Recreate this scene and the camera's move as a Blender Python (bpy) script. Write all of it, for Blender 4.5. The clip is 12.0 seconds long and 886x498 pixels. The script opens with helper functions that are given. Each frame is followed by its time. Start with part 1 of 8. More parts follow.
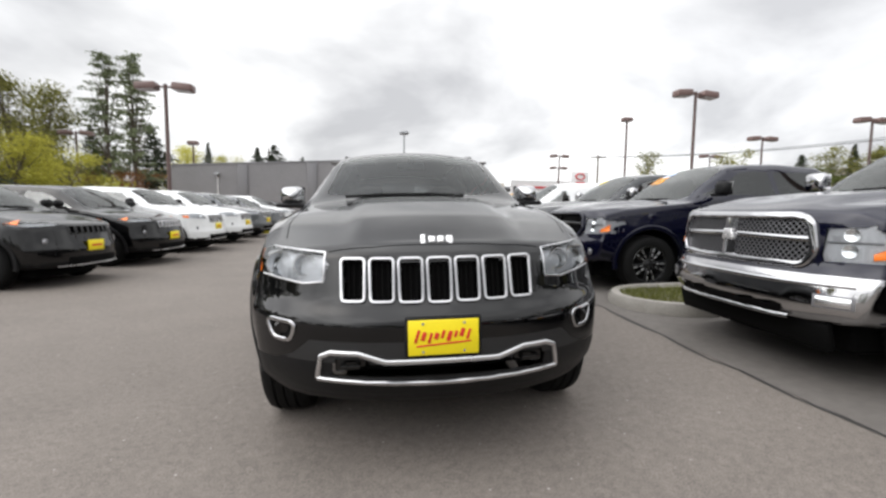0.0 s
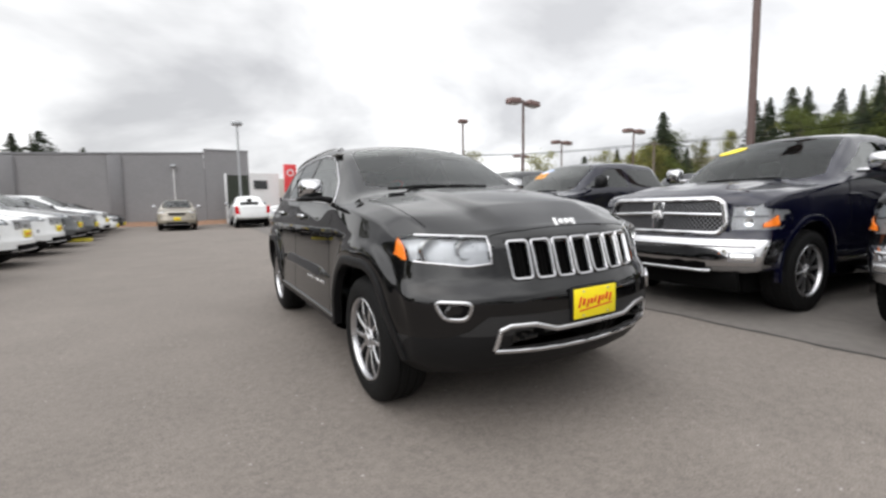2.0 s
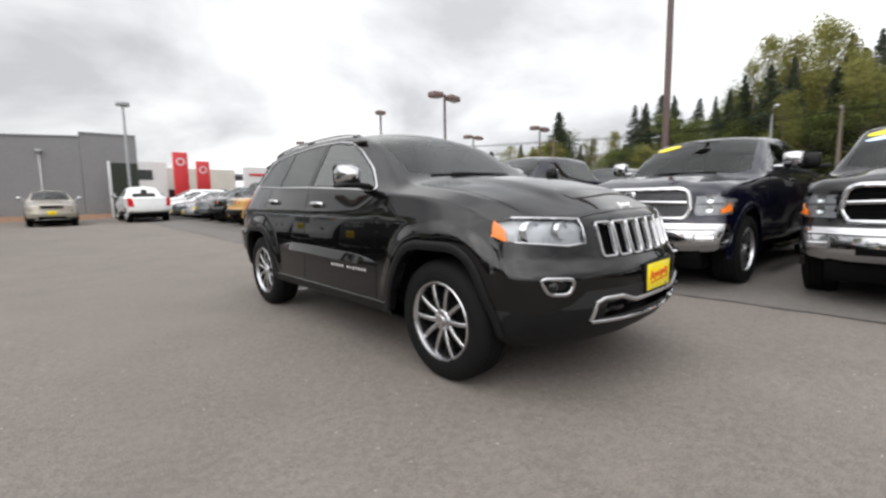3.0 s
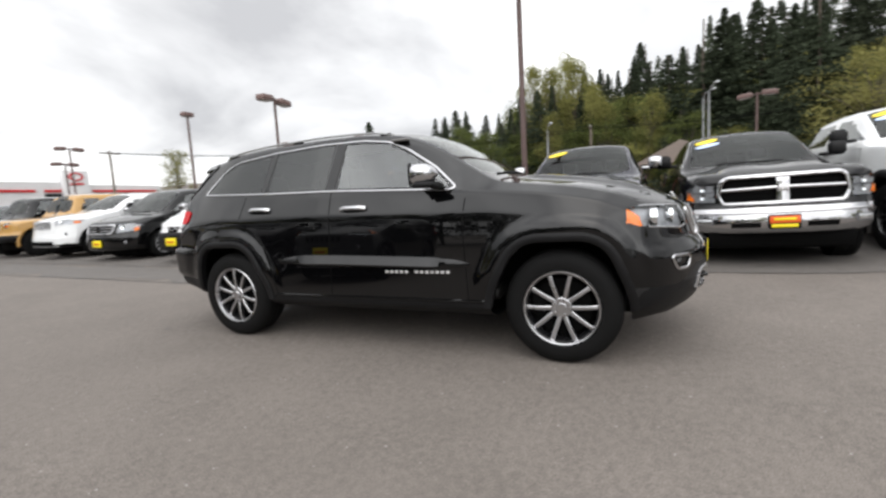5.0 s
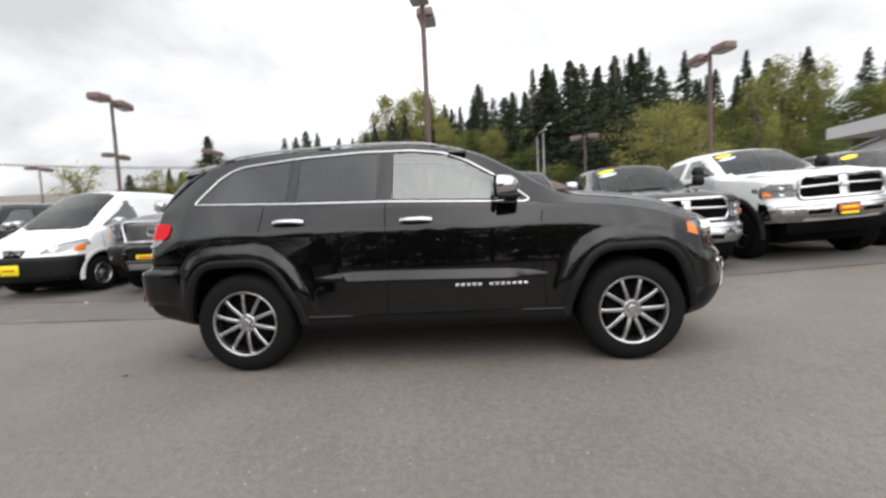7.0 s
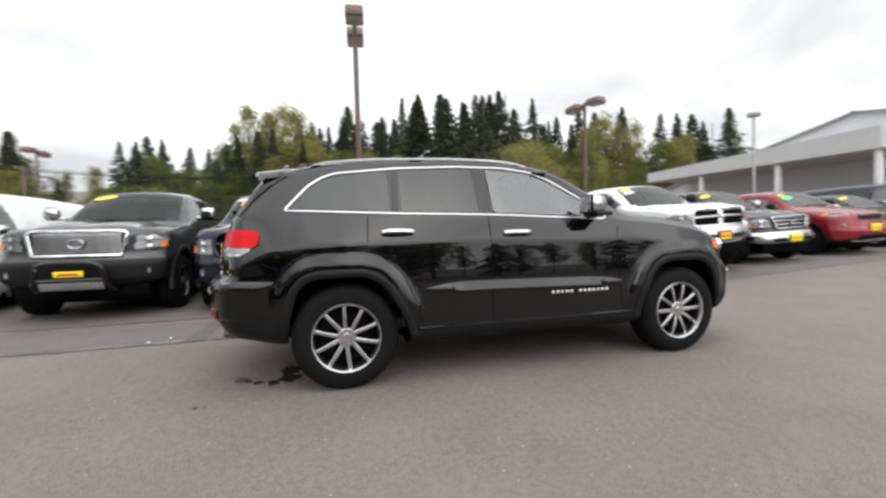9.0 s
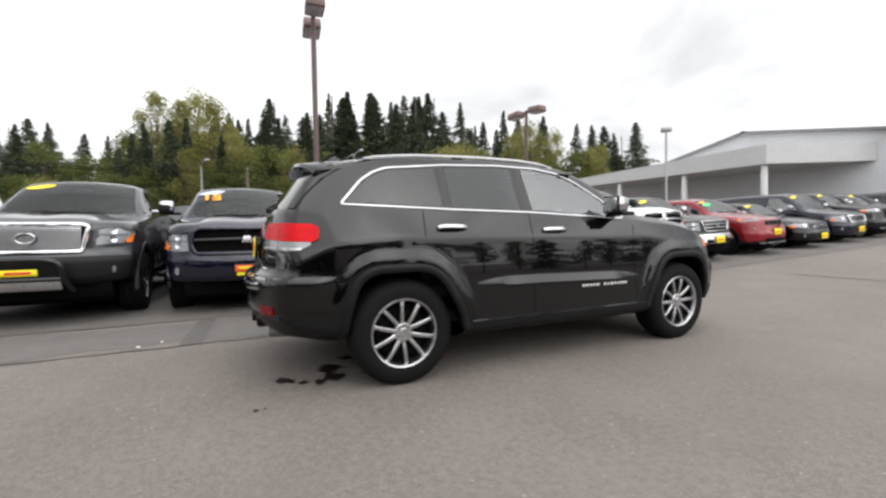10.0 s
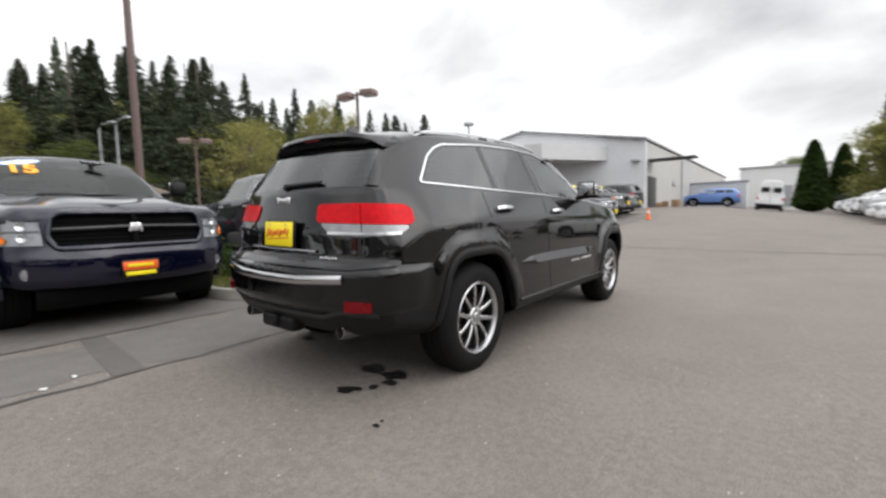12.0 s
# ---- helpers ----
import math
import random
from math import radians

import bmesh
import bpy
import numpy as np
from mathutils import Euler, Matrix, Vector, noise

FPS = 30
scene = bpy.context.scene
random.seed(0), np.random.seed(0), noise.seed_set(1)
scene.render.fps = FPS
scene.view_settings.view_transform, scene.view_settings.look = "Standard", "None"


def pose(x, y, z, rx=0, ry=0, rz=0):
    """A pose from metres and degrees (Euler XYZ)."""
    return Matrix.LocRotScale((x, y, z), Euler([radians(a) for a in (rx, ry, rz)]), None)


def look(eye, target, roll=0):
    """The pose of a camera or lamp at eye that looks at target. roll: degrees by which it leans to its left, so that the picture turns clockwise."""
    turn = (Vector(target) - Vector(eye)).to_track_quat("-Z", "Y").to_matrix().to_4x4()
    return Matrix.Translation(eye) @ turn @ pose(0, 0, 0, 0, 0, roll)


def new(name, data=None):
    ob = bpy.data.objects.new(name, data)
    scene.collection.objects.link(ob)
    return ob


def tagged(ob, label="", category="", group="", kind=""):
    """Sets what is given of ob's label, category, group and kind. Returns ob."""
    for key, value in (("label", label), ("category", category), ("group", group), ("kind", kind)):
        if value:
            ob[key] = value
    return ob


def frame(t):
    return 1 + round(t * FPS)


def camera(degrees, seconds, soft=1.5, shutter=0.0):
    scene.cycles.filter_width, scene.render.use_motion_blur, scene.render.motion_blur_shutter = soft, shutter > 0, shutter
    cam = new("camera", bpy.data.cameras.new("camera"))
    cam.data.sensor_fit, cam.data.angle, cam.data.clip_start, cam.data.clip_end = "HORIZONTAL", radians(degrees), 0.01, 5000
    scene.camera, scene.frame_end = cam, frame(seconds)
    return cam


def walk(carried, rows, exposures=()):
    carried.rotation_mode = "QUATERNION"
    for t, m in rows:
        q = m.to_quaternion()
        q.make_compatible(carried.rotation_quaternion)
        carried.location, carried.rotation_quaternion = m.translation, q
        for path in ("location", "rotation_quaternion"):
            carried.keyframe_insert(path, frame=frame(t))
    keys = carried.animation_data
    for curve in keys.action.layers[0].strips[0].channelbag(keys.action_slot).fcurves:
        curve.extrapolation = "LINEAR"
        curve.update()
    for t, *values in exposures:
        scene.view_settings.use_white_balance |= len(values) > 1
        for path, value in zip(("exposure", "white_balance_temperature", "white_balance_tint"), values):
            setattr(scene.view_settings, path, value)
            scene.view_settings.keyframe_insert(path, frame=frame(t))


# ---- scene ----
cam = camera(90.8, 12.0, soft=2.5, shutter=0.5)
PATH = [
    (0, (-0.269, -4.233, 1.234), (-0.003, -2.259, 1.062), 0.6),
    (0.5, (-0.552, -4.216, 1.206), (-0.137, -2.269, 1.01), 2.3),
    (1, (-0.926, -4.17, 1.216), (-0.325, -2.271, 1.035), 2.0),
    (1.5, (-1.386, -4.156, 1.205), (-0.601, -2.326, 1.018), 0.3),
    (2, (-1.815, -3.947, 1.188), (-0.821, -2.221, 0.999), -0.9),
    (2.5, (-2.277, -3.724, 1.152), (-1.093, -2.126, 0.934), -2.9),
    (2.7, (-2.452, -3.623, 1.154), (-1.211, -2.071, 0.926), -1.8),
    (4.3, (-3.528, -2.426, 1.159), (-1.813, -1.413, 0.97), -2.4),
    (4.5, (-3.604, -2.266, 1.16), (-1.862, -1.304, 0.964), -1.6),
    (5, (-3.826, -1.864, 1.148), (-1.996, -1.086, 0.931), -3.3),
    (5.5, (-3.918, -1.438, 1.151), (-2.012, -0.865, 0.96), -3.5),
    (6, (-4.047, -1.026, 1.138), (-2.105, -0.569, 0.988), -3.3),
    (6.5, (-4.126, -0.631, 1.134), (-2.157, -0.31, 0.989), -2.9),
    (7, (-4.151, -0.257, 1.141), (-2.159, -0.151, 0.996), -2.8),
    (7.2, (-4.199, -0.073, 1.127), (-2.202, -0.053, 1.034), -3.7),
    (8.8, (-4.184, 1.395, 1.108), (-2.224, 0.996, 1.067), -0.2),
    (9, (-4.139, 1.59, 1.127), (-2.21, 1.068, 1.062), -1.5),
    (9.5, (-4.05, 2.064, 1.109), (-2.19, 1.332, 1.049), -1.8),
    (10, (-3.884, 2.524, 1.107), (-2.074, 1.677, 1.039), -0.9),
    (10.5, (-3.61, 2.935, 1.114), (-1.889, 1.921, 1.035), -0.3),
    (11, (-3.346, 3.328, 1.116), (-1.77, 2.101, 1.008), -0.0),
    (11.5, (-2.967, 3.643, 1.131), (-1.536, 2.248, 1.041), -1.1),
    (12, (-2.607, 3.977, 1.122), (-1.38, 2.406, 0.965), -1.5),
]
walk(cam, [(t, look(eye, target, roll)) for t, eye, target, roll in PATH], [(0.0, 0.02), (2.5, -0.02), (4.5, -0.11), (7.0, -0.03), (9.0, 0.05), (12.0, 0.05)])


# ---- world, sun and materials ----
def node(nt, kind, loc=None, **kw):
    n = nt.nodes.new(kind)
    for k, v in kw.items():
        if k in n.inputs:
            n.inputs[k].default_value = v
    return n


SUN_EL, SUN_AZ = 48.0, 195.0     # degrees; azimuth counted from +x to +y
world = bpy.data.worlds.new("overcast_sky")
scene.world = world
world.use_nodes = True
wt_ = world.node_tree
wt_.nodes.clear()
w_out = wt_.nodes.new("ShaderNodeOutputWorld")
w_bg = wt_.nodes.new("ShaderNodeBackground")
w_sky = wt_.nodes.new("ShaderNodeTexSky")
w_sky.sky_type = "NISHITA"
w_sky.sun_disc = False
w_sky.sun_elevation = radians(SUN_EL)
w_sky.sun_rotation = radians(90.0 - SUN_AZ)
w_sky.dust_density = 3.0
w_dim = wt_.nodes.new("ShaderNodeVectorMath")
w_dim.operation = "SCALE"
w_dim.inputs["Scale"].default_value = 0.10
wt_.links.new(w_sky.outputs[0], w_dim.inputs[0])
w_tc = wt_.nodes.new("ShaderNodeTexCoord")
# the cloud deck is a flat layer overhead: spread the noise by dividing by height
w_sep = wt_.nodes.new("ShaderNodeSeparateXYZ")
wt_.links.new(w_tc.outputs["Generated"], w_sep.inputs[0])
w_h = wt_.nodes.new("ShaderNodeMath")
w_h.operation = "ADD"
w_h.inputs[1].default_value = 0.42
w_abs = wt_.nodes.new("ShaderNodeMath")
w_abs.operation = "MAXIMUM"
w_abs.inputs[1].default_value = 0.0
wt_.links.new(w_sep.outputs["Z"], w_abs.inputs[0])
wt_.links.new(w_abs.outputs[0], w_h.inputs[0])
w_div = wt_.nodes.new("ShaderNodeVectorMath")
w_div.operation = "DIVIDE"
w_cmb = wt_.nodes.new("ShaderNodeCombineXYZ")
for i in range(3):
    wt_.links.new(w_h.outputs[0], w_cmb.inputs[i])
wt_.links.new(w_tc.outputs["Generated"], w_div.inputs[0])
wt_.links.new(w_cmb.outputs[0], w_div.inputs[1])
w_n1 = node(wt_, "ShaderNodeTexNoise", Scale=1.7, Detail=6.0, Roughness=0.50, Distortion=0.25)
wt_.links.new(w_div.outputs[0], w_n1.inputs["Vector"])
w_ramp = wt_.nodes.new("ShaderNodeValToRGB")
w_ramp.color_ramp.elements[0].position = 0.36
w_ramp.color_ramp.elements[0].color = (0.60, 0.603, 0.62, 1)
w_ramp.color_ramp.elements[1].position = 0.67
w_ramp.color_ramp.elements[1].color = (1.25, 1.25, 1.25, 1)
w_mid = w_ramp.color_ramp.elements.new(0.50)
w_mid.color = (0.87, 0.874, 0.885, 1)
wt_.links.new(w_n1.outputs["Fac"], w_ramp.inputs[0])
w_mix = wt_.nodes.new("ShaderNodeMixRGB")
w_mix.inputs[0].default_value = 0.93
wt_.links.new(w_dim.outputs[0], w_mix.inputs[1])
wt_.links.new(w_ramp.outputs[0], w_mix.inputs[2])
wt_.links.new(w_mix.outputs[0], w_bg.inputs[0])
# an overcast sky is brighter well above the horizon
w_zen = wt_.nodes.new("ShaderNodeMapRange")
w_zen.interpolation_type = "SMOOTHSTEP"
w_zen.inputs["From Min"].default_value, w_zen.inputs["From Max"].default_value = 0.36, 0.74
w_zen.inputs["To Min"].default_value, w_zen.inputs["To Max"].default_value = 1.10, 1.75
wt_.links.new(w_sep.outputs["Z"], w_zen.inputs["Value"])
# and brightest where the hidden sun stands behind the cloud
w_dot = wt_.nodes.new("ShaderNodeVectorMath")
w_dot.operation = "DOT_PRODUCT"
w_dot.inputs[1].default_value = (math.cos(radians(SUN_EL)) * math.cos(radians(SUN_AZ)), math.cos(radians(SUN_EL)) * math.sin(radians(SUN_AZ)), math.sin(radians(SUN_EL)))
wt_.links.new(w_tc.outputs["Generated"], w_dot.inputs[0])
w_glow = wt_.nodes.new("ShaderNodeMapRange")
w_glow.interpolation_type = "SMOOTHSTEP"
w_glow.inputs["From Min"].default_value, w_glow.inputs["From Max"].default_value = 0.32, 1.0
w_glow.inputs["To Min"].default_value, w_glow.inputs["To Max"].default_value = 0.0, 2.5
wt_.links.new(w_dot.outputs["Value"], w_glow.inputs["Value"])
w_sum = wt_.nodes.new("ShaderNodeMath")
w_sum.operation = "ADD"
wt_.links.new(w_zen.outputs["Result"], w_sum.inputs[0])
wt_.links.new(w_glow.outputs["Result"], w_sum.inputs[1])
# the cloud thins towards the east-north-east
w_thin = wt_.nodes.new("ShaderNodeVectorMath")
w_thin.operation = "DOT_PRODUCT"
w_thin.inputs[1].default_value = (math.cos(radians(20)), math.sin(radians(20)), 0.0)
wt_.links.new(w_tc.outputs["Generated"], w_thin.inputs[0])
w_tm = wt_.nodes.new("ShaderNodeMapRange")
w_tm.inputs["From Min"].default_value, w_tm.inputs["From Max"].default_value = -0.4, 1.0
w_tm.inputs["To Min"].default_value, w_tm.inputs["To Max"].default_value = 0.84, 1.18
wt_.links.new(w_thin.outputs["Value"], w_tm.inputs["Value"])
w_mul = wt_.nodes.new("ShaderNodeMath")
w_mul.operation = "MULTIPLY"
wt_.links.new(w_sum.outputs[0], w_mul.inputs[0])
wt_.links.new(w_tm.outputs["Result"], w_mul.inputs[1])
wt_.links.new(w_mul.outputs[0], w_bg.inputs[1])
wt_.links.new(w_bg.outputs[0], w_out.inputs[0])

sun_data = bpy.data.lights.new("sun", "SUN")
sun_data.energy, sun_data.angle, sun_data.color = 0.5, radians(100), (1.0, 0.97, 0.93)
sun = new("sun", sun_data)
s_dir = Vector((math.cos(radians(SUN_EL)) * math.cos(radians(SUN_AZ)), math.cos(radians(SUN_EL)) * math.sin(radians(SUN_AZ)), math.sin(radians(SUN_EL))))
sun.matrix_world = look(tuple(s_dir * 60), (0, 0, 0))


def mat(name, color, rough=0.5, metal=0.0, coat=0.0, noise_scale=0.0, amount=0.15, bump=0.0, bump_scale=200.0, spec=0.5, coat_rough=0.02, rand=0.0):
    """A principled material with object-space colour variation, fine relief and per-object variation."""
    m = bpy.data.materials.new(name)
    m.use_nodes = True
    nt = m.node_tree
    b = nt.nodes["Principled BSDF"]
    b.inputs["Base Color"].default_value = (*color, 1)
    b.inputs["Roughness"].default_value = rough
    b.inputs["Metallic"].default_value = metal
    b.inputs["Specular IOR Level"].default_value = spec
    b.inputs["Coat Weight"].default_value = coat
    b.inputs["Coat Roughness"].default_value = coat_rough
    b.inputs["Coat IOR"].default_value = 1.40
    tc = nt.nodes.new("ShaderNodeTexCoord")
    if noise_scale:
        n1 = node(nt, "ShaderNodeTexNoise", Scale=noise_scale, Detail=5.0, Roughness=0.6)
        n2 = node(nt, "ShaderNodeTexNoise", Scale=noise_scale * 14, Detail=3.0, Roughness=0.6)
        for n in (n1, n2):
            nt.links.new(tc.outputs["Object"], n.inputs["Vector"])
        add = nt.nodes.new("ShaderNodeMath")
        add.operation = "ADD"
        nt.links.new(n1.outputs["Fac"], add.inputs[0])
        nt.links.new(n2.outputs["Fac"], add.inputs[1])
        mr = nt.nodes.new("ShaderNodeMapRange")
        mr.inputs["From Min"].default_value, mr.inputs["From Max"].default_value = 0.6, 1.4
        mr.inputs["To Min"].default_value, mr.inputs["To Max"].default_value = 1 - amount, 1 + amount
        nt.links.new(add.outputs[0], mr.inputs["Value"])
        sc = nt.nodes.new("ShaderNodeVectorMath")
        sc.operation = "SCALE"
        sc.inputs[0].default_value = color
        last = mr.outputs["Result"]
        if rand:
            oi = nt.nodes.new("ShaderNodeObjectInfo")
            m2 = nt.nodes.new("ShaderNodeMapRange")
            m2.inputs["To Min"].default_value, m2.inputs["To Max"].default_value = 1 - rand, 1 + rand
            nt.links.new(oi.outputs["Random"], m2.inputs["Value"])
            mu = nt.nodes.new("ShaderNodeMath")
            mu.operation = "MULTIPLY"
            nt.links.new(last, mu.inputs[0])
            nt.links.new(m2.outputs["Result"], mu.inputs[1])
            last = mu.outputs[0]
        nt.links.new(last, sc.inputs["Scale"])
        nt.links.new(sc.outputs[0], b.inputs["Base Color"])
        rr = nt.nodes.new("ShaderNodeMapRange")
        rr.inputs["To Min"].default_value, rr.inputs["To Max"].default_value = max(0.0, rough - 0.08), min(1.0, rough + 0.10)
        if rough > 0.2:
            nt.links.new(n1.outputs["Fac"], rr.inputs["Value"])
            nt.links.new(rr.outputs["Result"], b.inputs["Roughness"])
    if bump:
        nb = node(nt, "ShaderNodeTexNoise", Scale=bump_scale, Detail=3.0)
        nt.links.new(tc.outputs["Object"], nb.inputs["Vector"])
        bp = nt.nodes.new("ShaderNodeBump")
        bp.inputs["Strength"].default_value = bump
        bp.inputs["Distance"].default_value = 0.01
        nt.links.new(nb.outputs["Fac"], bp.inputs["Height"])
        nt.links.new(bp.outputs["Normal"], b.inputs["Normal"])
    return m


def glass(name, tint, ior=1.5, gloss_rough=0.0, strength=1.0):
    """A thin pane: tinted see-through with a mirror gloss that grows at grazing angles."""
    m = bpy.data.materials.new(name)
    m.use_nodes = True
    nt = m.node_tree
    nt.nodes.clear()
    out = nt.nodes.new("ShaderNodeOutputMaterial")
    tr = nt.nodes.new("ShaderNodeBsdfTransparent")
    tr.inputs[0].default_value = (*tint, 1)
    gl = nt.nodes.new("ShaderNodeBsdfGlossy")
    gl.inputs["Roughness"].default_value = gloss_rough
    gl.inputs["Color"].default_value = (0.95, 0.97, 0.96, 1)
    fr = nt.nodes.new("ShaderNodeFresnel")
    fr.inputs["IOR"].default_value = ior
    mx = nt.nodes.new("ShaderNodeMixShader")
    nt.links.new(fr.outputs[0], mx.inputs[0])
    nt.links.new(tr.outputs[0], mx.inputs[1])
    nt.links.new(gl.outputs[0], mx.inputs[2])
    nt.links.new(mx.outputs[0], out.inputs[0])
    return m


PAINT = {}


def paint(name, color, metal=0.0, rough=0.45, coat_ior=1.50):
    """Car lacquer: a base with faint flakes under a clear coat, with a little road dust."""
    if name not in PAINT:
        PAINT[name] = mat(name, color, rough, metal, coat=1.0, noise_scale=3.0, amount=0.10, coat_rough=0.012, spec=0.02)
        PAINT[name].node_tree.nodes["Principled BSDF"].inputs["Coat IOR"].default_value = coat_ior
    return PAINT[name]


BLACK_PAINT = paint("black_lacquer", (0.0010, 0.0010, 0.0013), 0.0, 0.5, 1.50)
NAVY = paint("navy_lacquer", (0.0026, 0.0030, 0.014), 0.3, 0.3, 1.55)
CHARCOAL = paint("charcoal_lacquer", (0.034, 0.036, 0.039), 0.3, 0.32)
GREY_PAINT = paint("grey_lacquer", (0.10, 0.105, 0.11), 0.4, 0.3)
WHITE_PAINT = paint("white_lacquer", (0.78, 0.79, 0.79), 0.0, 0.3)
SILVER_PAINT = paint("silver_lacquer", (0.42, 0.43, 0.44), 0.5, 0.28)
RED_PAINT = paint("red_lacquer", (0.20, 0.007, 0.013), 0.15, 0.3)
ORANGE_PAINT = paint("orange_lacquer", (0.46, 0.27, 0.09), 0.0, 0.35)
BLUE_PAINT = paint("blue_lacquer", (0.12, 0.22, 0.50), 0.1, 0.35)
TAN_PAINT = paint("tan_lacquer", (0.30, 0.27, 0.22), 0.4, 0.3)
CHROME = mat("chrome", (0.52, 0.52, 0.53), 0.07, 1.0, noise_scale=6, amount=0.05)
SATIN = mat("satin_silver", (0.62, 0.62, 0.63), 0.28, 1.0, noise_scale=6, amount=0.06)
ALLOY = mat("polished_alloy", (0.50, 0.50, 0.51), 0.28, 1.0, noise_scale=8, amount=0.10)
DARK_ALLOY = mat("black_alloy", (0.012, 0.012, 0.013), 0.25, 0.0, coat=0.6, noise_scale=8, amount=0.2)
PLASTIC = mat("black_plastic", (0.0065, 0.0065, 0.007), 0.46, noise_scale=5, amount=0.18, bump=0.12, bump_scale=420, spec=0.22)
CLAD_GREY = mat("grey_valance_plastic", (0.011, 0.011, 0.0115), 0.50, noise_scale=5, amount=0.15, bump=0.1, bump_scale=420)
GLOSS_BLACK = mat("gloss_black", (0.004, 0.004, 0.004), 0.10, noise_scale=4, amount=0.2)
# near-black that paints shade into recesses and undersides; also on black slats and wires
VOID = mat("recess_shade_black", (0.002, 0.002, 0.002), 0.8, noise_scale=5, amount=0.3, spec=0.1)
RUBBER = mat("tyre_rubber", (0.0055, 0.0055, 0.0055), 0.72, noise_scale=7, amount=0.25, bump=0.2, bump_scale=160, spec=0.16)
SEAL = mat("window_seal", (0.004, 0.004, 0.004), 0.35, noise_scale=5, amount=0.2)
GLASS = glass("clear_glass", (0.86, 0.91, 0.90), 2.2)
TINTED = glass("privacy_glass", (0.10, 0.105, 0.11), 1.64)
WIND = glass("windscreen_glass", (0.82, 0.88, 0.86), 1.43)
REAR_GLASS = glass("rear_window_glass", (0.22, 0.23, 0.24), 1.75)
LENS = glass("lamp_lens", (0.93, 0.94, 0.95), 1.45)
LAMP_BOWL = mat("lamp_reflector", (0.80, 0.81, 0.82), 0.22, 1.0, noise_scale=9, amount=0.1)
LAMP_DULL = mat("lamp_housing", (0.50, 0.51, 0.53), 0.28, 0.15, noise_scale=14, amount=0.25)
RED_LENS = mat("red_lens", (0.50, 0.003, 0.008), 0.30, coat=0.12, noise_scale=30, amount=0.40, spec=0.08)
CLEAR_LENS = mat("clear_lower_lens", (0.24, 0.24, 0.25), 0.18, 0.4, coat=0.5, noise_scale=24, amount=0.4)
DULL_RED = mat("red_reflector", (0.15, 0.003, 0.006), 0.25, coat=0.15, noise_scale=30, amount=0.2, spec=0.15)
AMBER = mat("amber_lens", (0.85, 0.20, 0.02), 0.15, coat=0.6, noise_scale=30, amount=0.15)
YELLOW = mat("yellow_plate", (0.86, 0.70, 0.01), 0.40, noise_scale=10, amount=0.05)
RED_INK = mat("red_ink", (0.62, 0.03, 0.015), 0.45, noise_scale=30, amount=0.1)
ORANGE_INK = mat("orange_plate", (0.80, 0.12, 0.02), 0.40, noise_scale=12, amount=0.08)
STICK_Y = mat("yellow_sticker", (0.85, 0.66, 0.03), 0.5, noise_scale=12, amount=0.05)
STICK_B = mat("pale_blue_sticker", (0.52, 0.63, 0.85), 0.5, noise_scale=12, amount=0.05)
STICK_G = mat("green_sticker", (0.10, 0.62, 0.22), 0.5, noise_scale=12, amount=0.05)
STICK_O = mat("orange_sticker", (0.92, 0.38, 0.02), 0.5, noise_scale=12, amount=0.05)
WHITE_LET = mat("silver_lettering", (0.80, 0.80, 0.80), 0.25, 0.7, noise_scale=12, amount=0.05)
SEAT = mat("dark_seat_leather", (0.016, 0.0155, 0.015), 0.55, noise_scale=7, amount=0.2, bump=0.1)
GALV_PIPE = mat("dull_exhaust_steel", (0.20, 0.19, 0.18), 0.4, 0.9, noise_scale=8, amount=0.2)
HEADLINER = mat("pale_headliner", (0.52, 0.51, 0.49), 0.9, noise_scale=7, amount=0.08, bump=0.1)
SEAT_LT = mat("grey_seat_cloth", (0.16, 0.155, 0.15), 0.7, noise_scale=7, amount=0.2, bump=0.1)


# ---- mesh helpers ----
def mesh(name, verts, faces, material, normals=None, smooth=True):
    me = bpy.data.meshes.new(name)
    me.from_pydata(np.asarray(verts, float).tolist(), [], [list(map(int, f)) for f in faces])
    me.materials.append(material)
    me.polygons.foreach_set("use_smooth", [smooth] * len(me.polygons))
    me.update()
    if smooth and normals is None:
        me.set_sharp_from_angle(angle=radians(38))
    if normals is not None:
        me.normals_split_custom_set_from_vertices([tuple(map(float, n)) for n in normals])
    return me


def part(name, data, material, parent, label="", at=None):
    """Links a bmesh, or (verts, faces[, normals]), as one mesh object under a thing or a part."""
    if isinstance(data, bmesh.types.BMesh):
        me = bpy.data.meshes.new(name)
        data.to_mesh(me)
        data.free()
        me.materials.append(material)
    elif isinstance(data, bpy.types.Mesh):
        me = data
    else:
        me = mesh(name, data[0], data[1], material, data[2] if len(data) > 2 else None)
    ob = new(name, me)
    ob.parent = parent
    if at is not None:
        ob.matrix_basis = at
    if label:
        ob["label"] = label
    return ob


def thing(name, label, category, m=None, group="", kind=""):
    ob = tagged(new(name), label, category, group, kind)
    if m is not None:
        ob.matrix_basis = m
    return ob


def solid(name, data, material, label, category, group="", kind="", m=None):
    """A top-level thing of one mesh."""
    ob = part(name, data, material, None)
    tagged(ob, label, category, group, kind)
    if m is not None:
        ob.matrix_basis = m
    return ob


def join(*sets):
    vs, fs, n = [], [], 0
    for v, f in sets:
        v = np.asarray(v, float)
        vs.append(v)
        fs += [[int(i) + n for i in q] for q in f]
        n += len(v)
    return np.concatenate(vs), fs


def moved(s, m):
    v = np.asarray(s[0], float)
    r = np.array(m.to_3x3())
    return v @ r.T + np.array(m.translation), s[1]


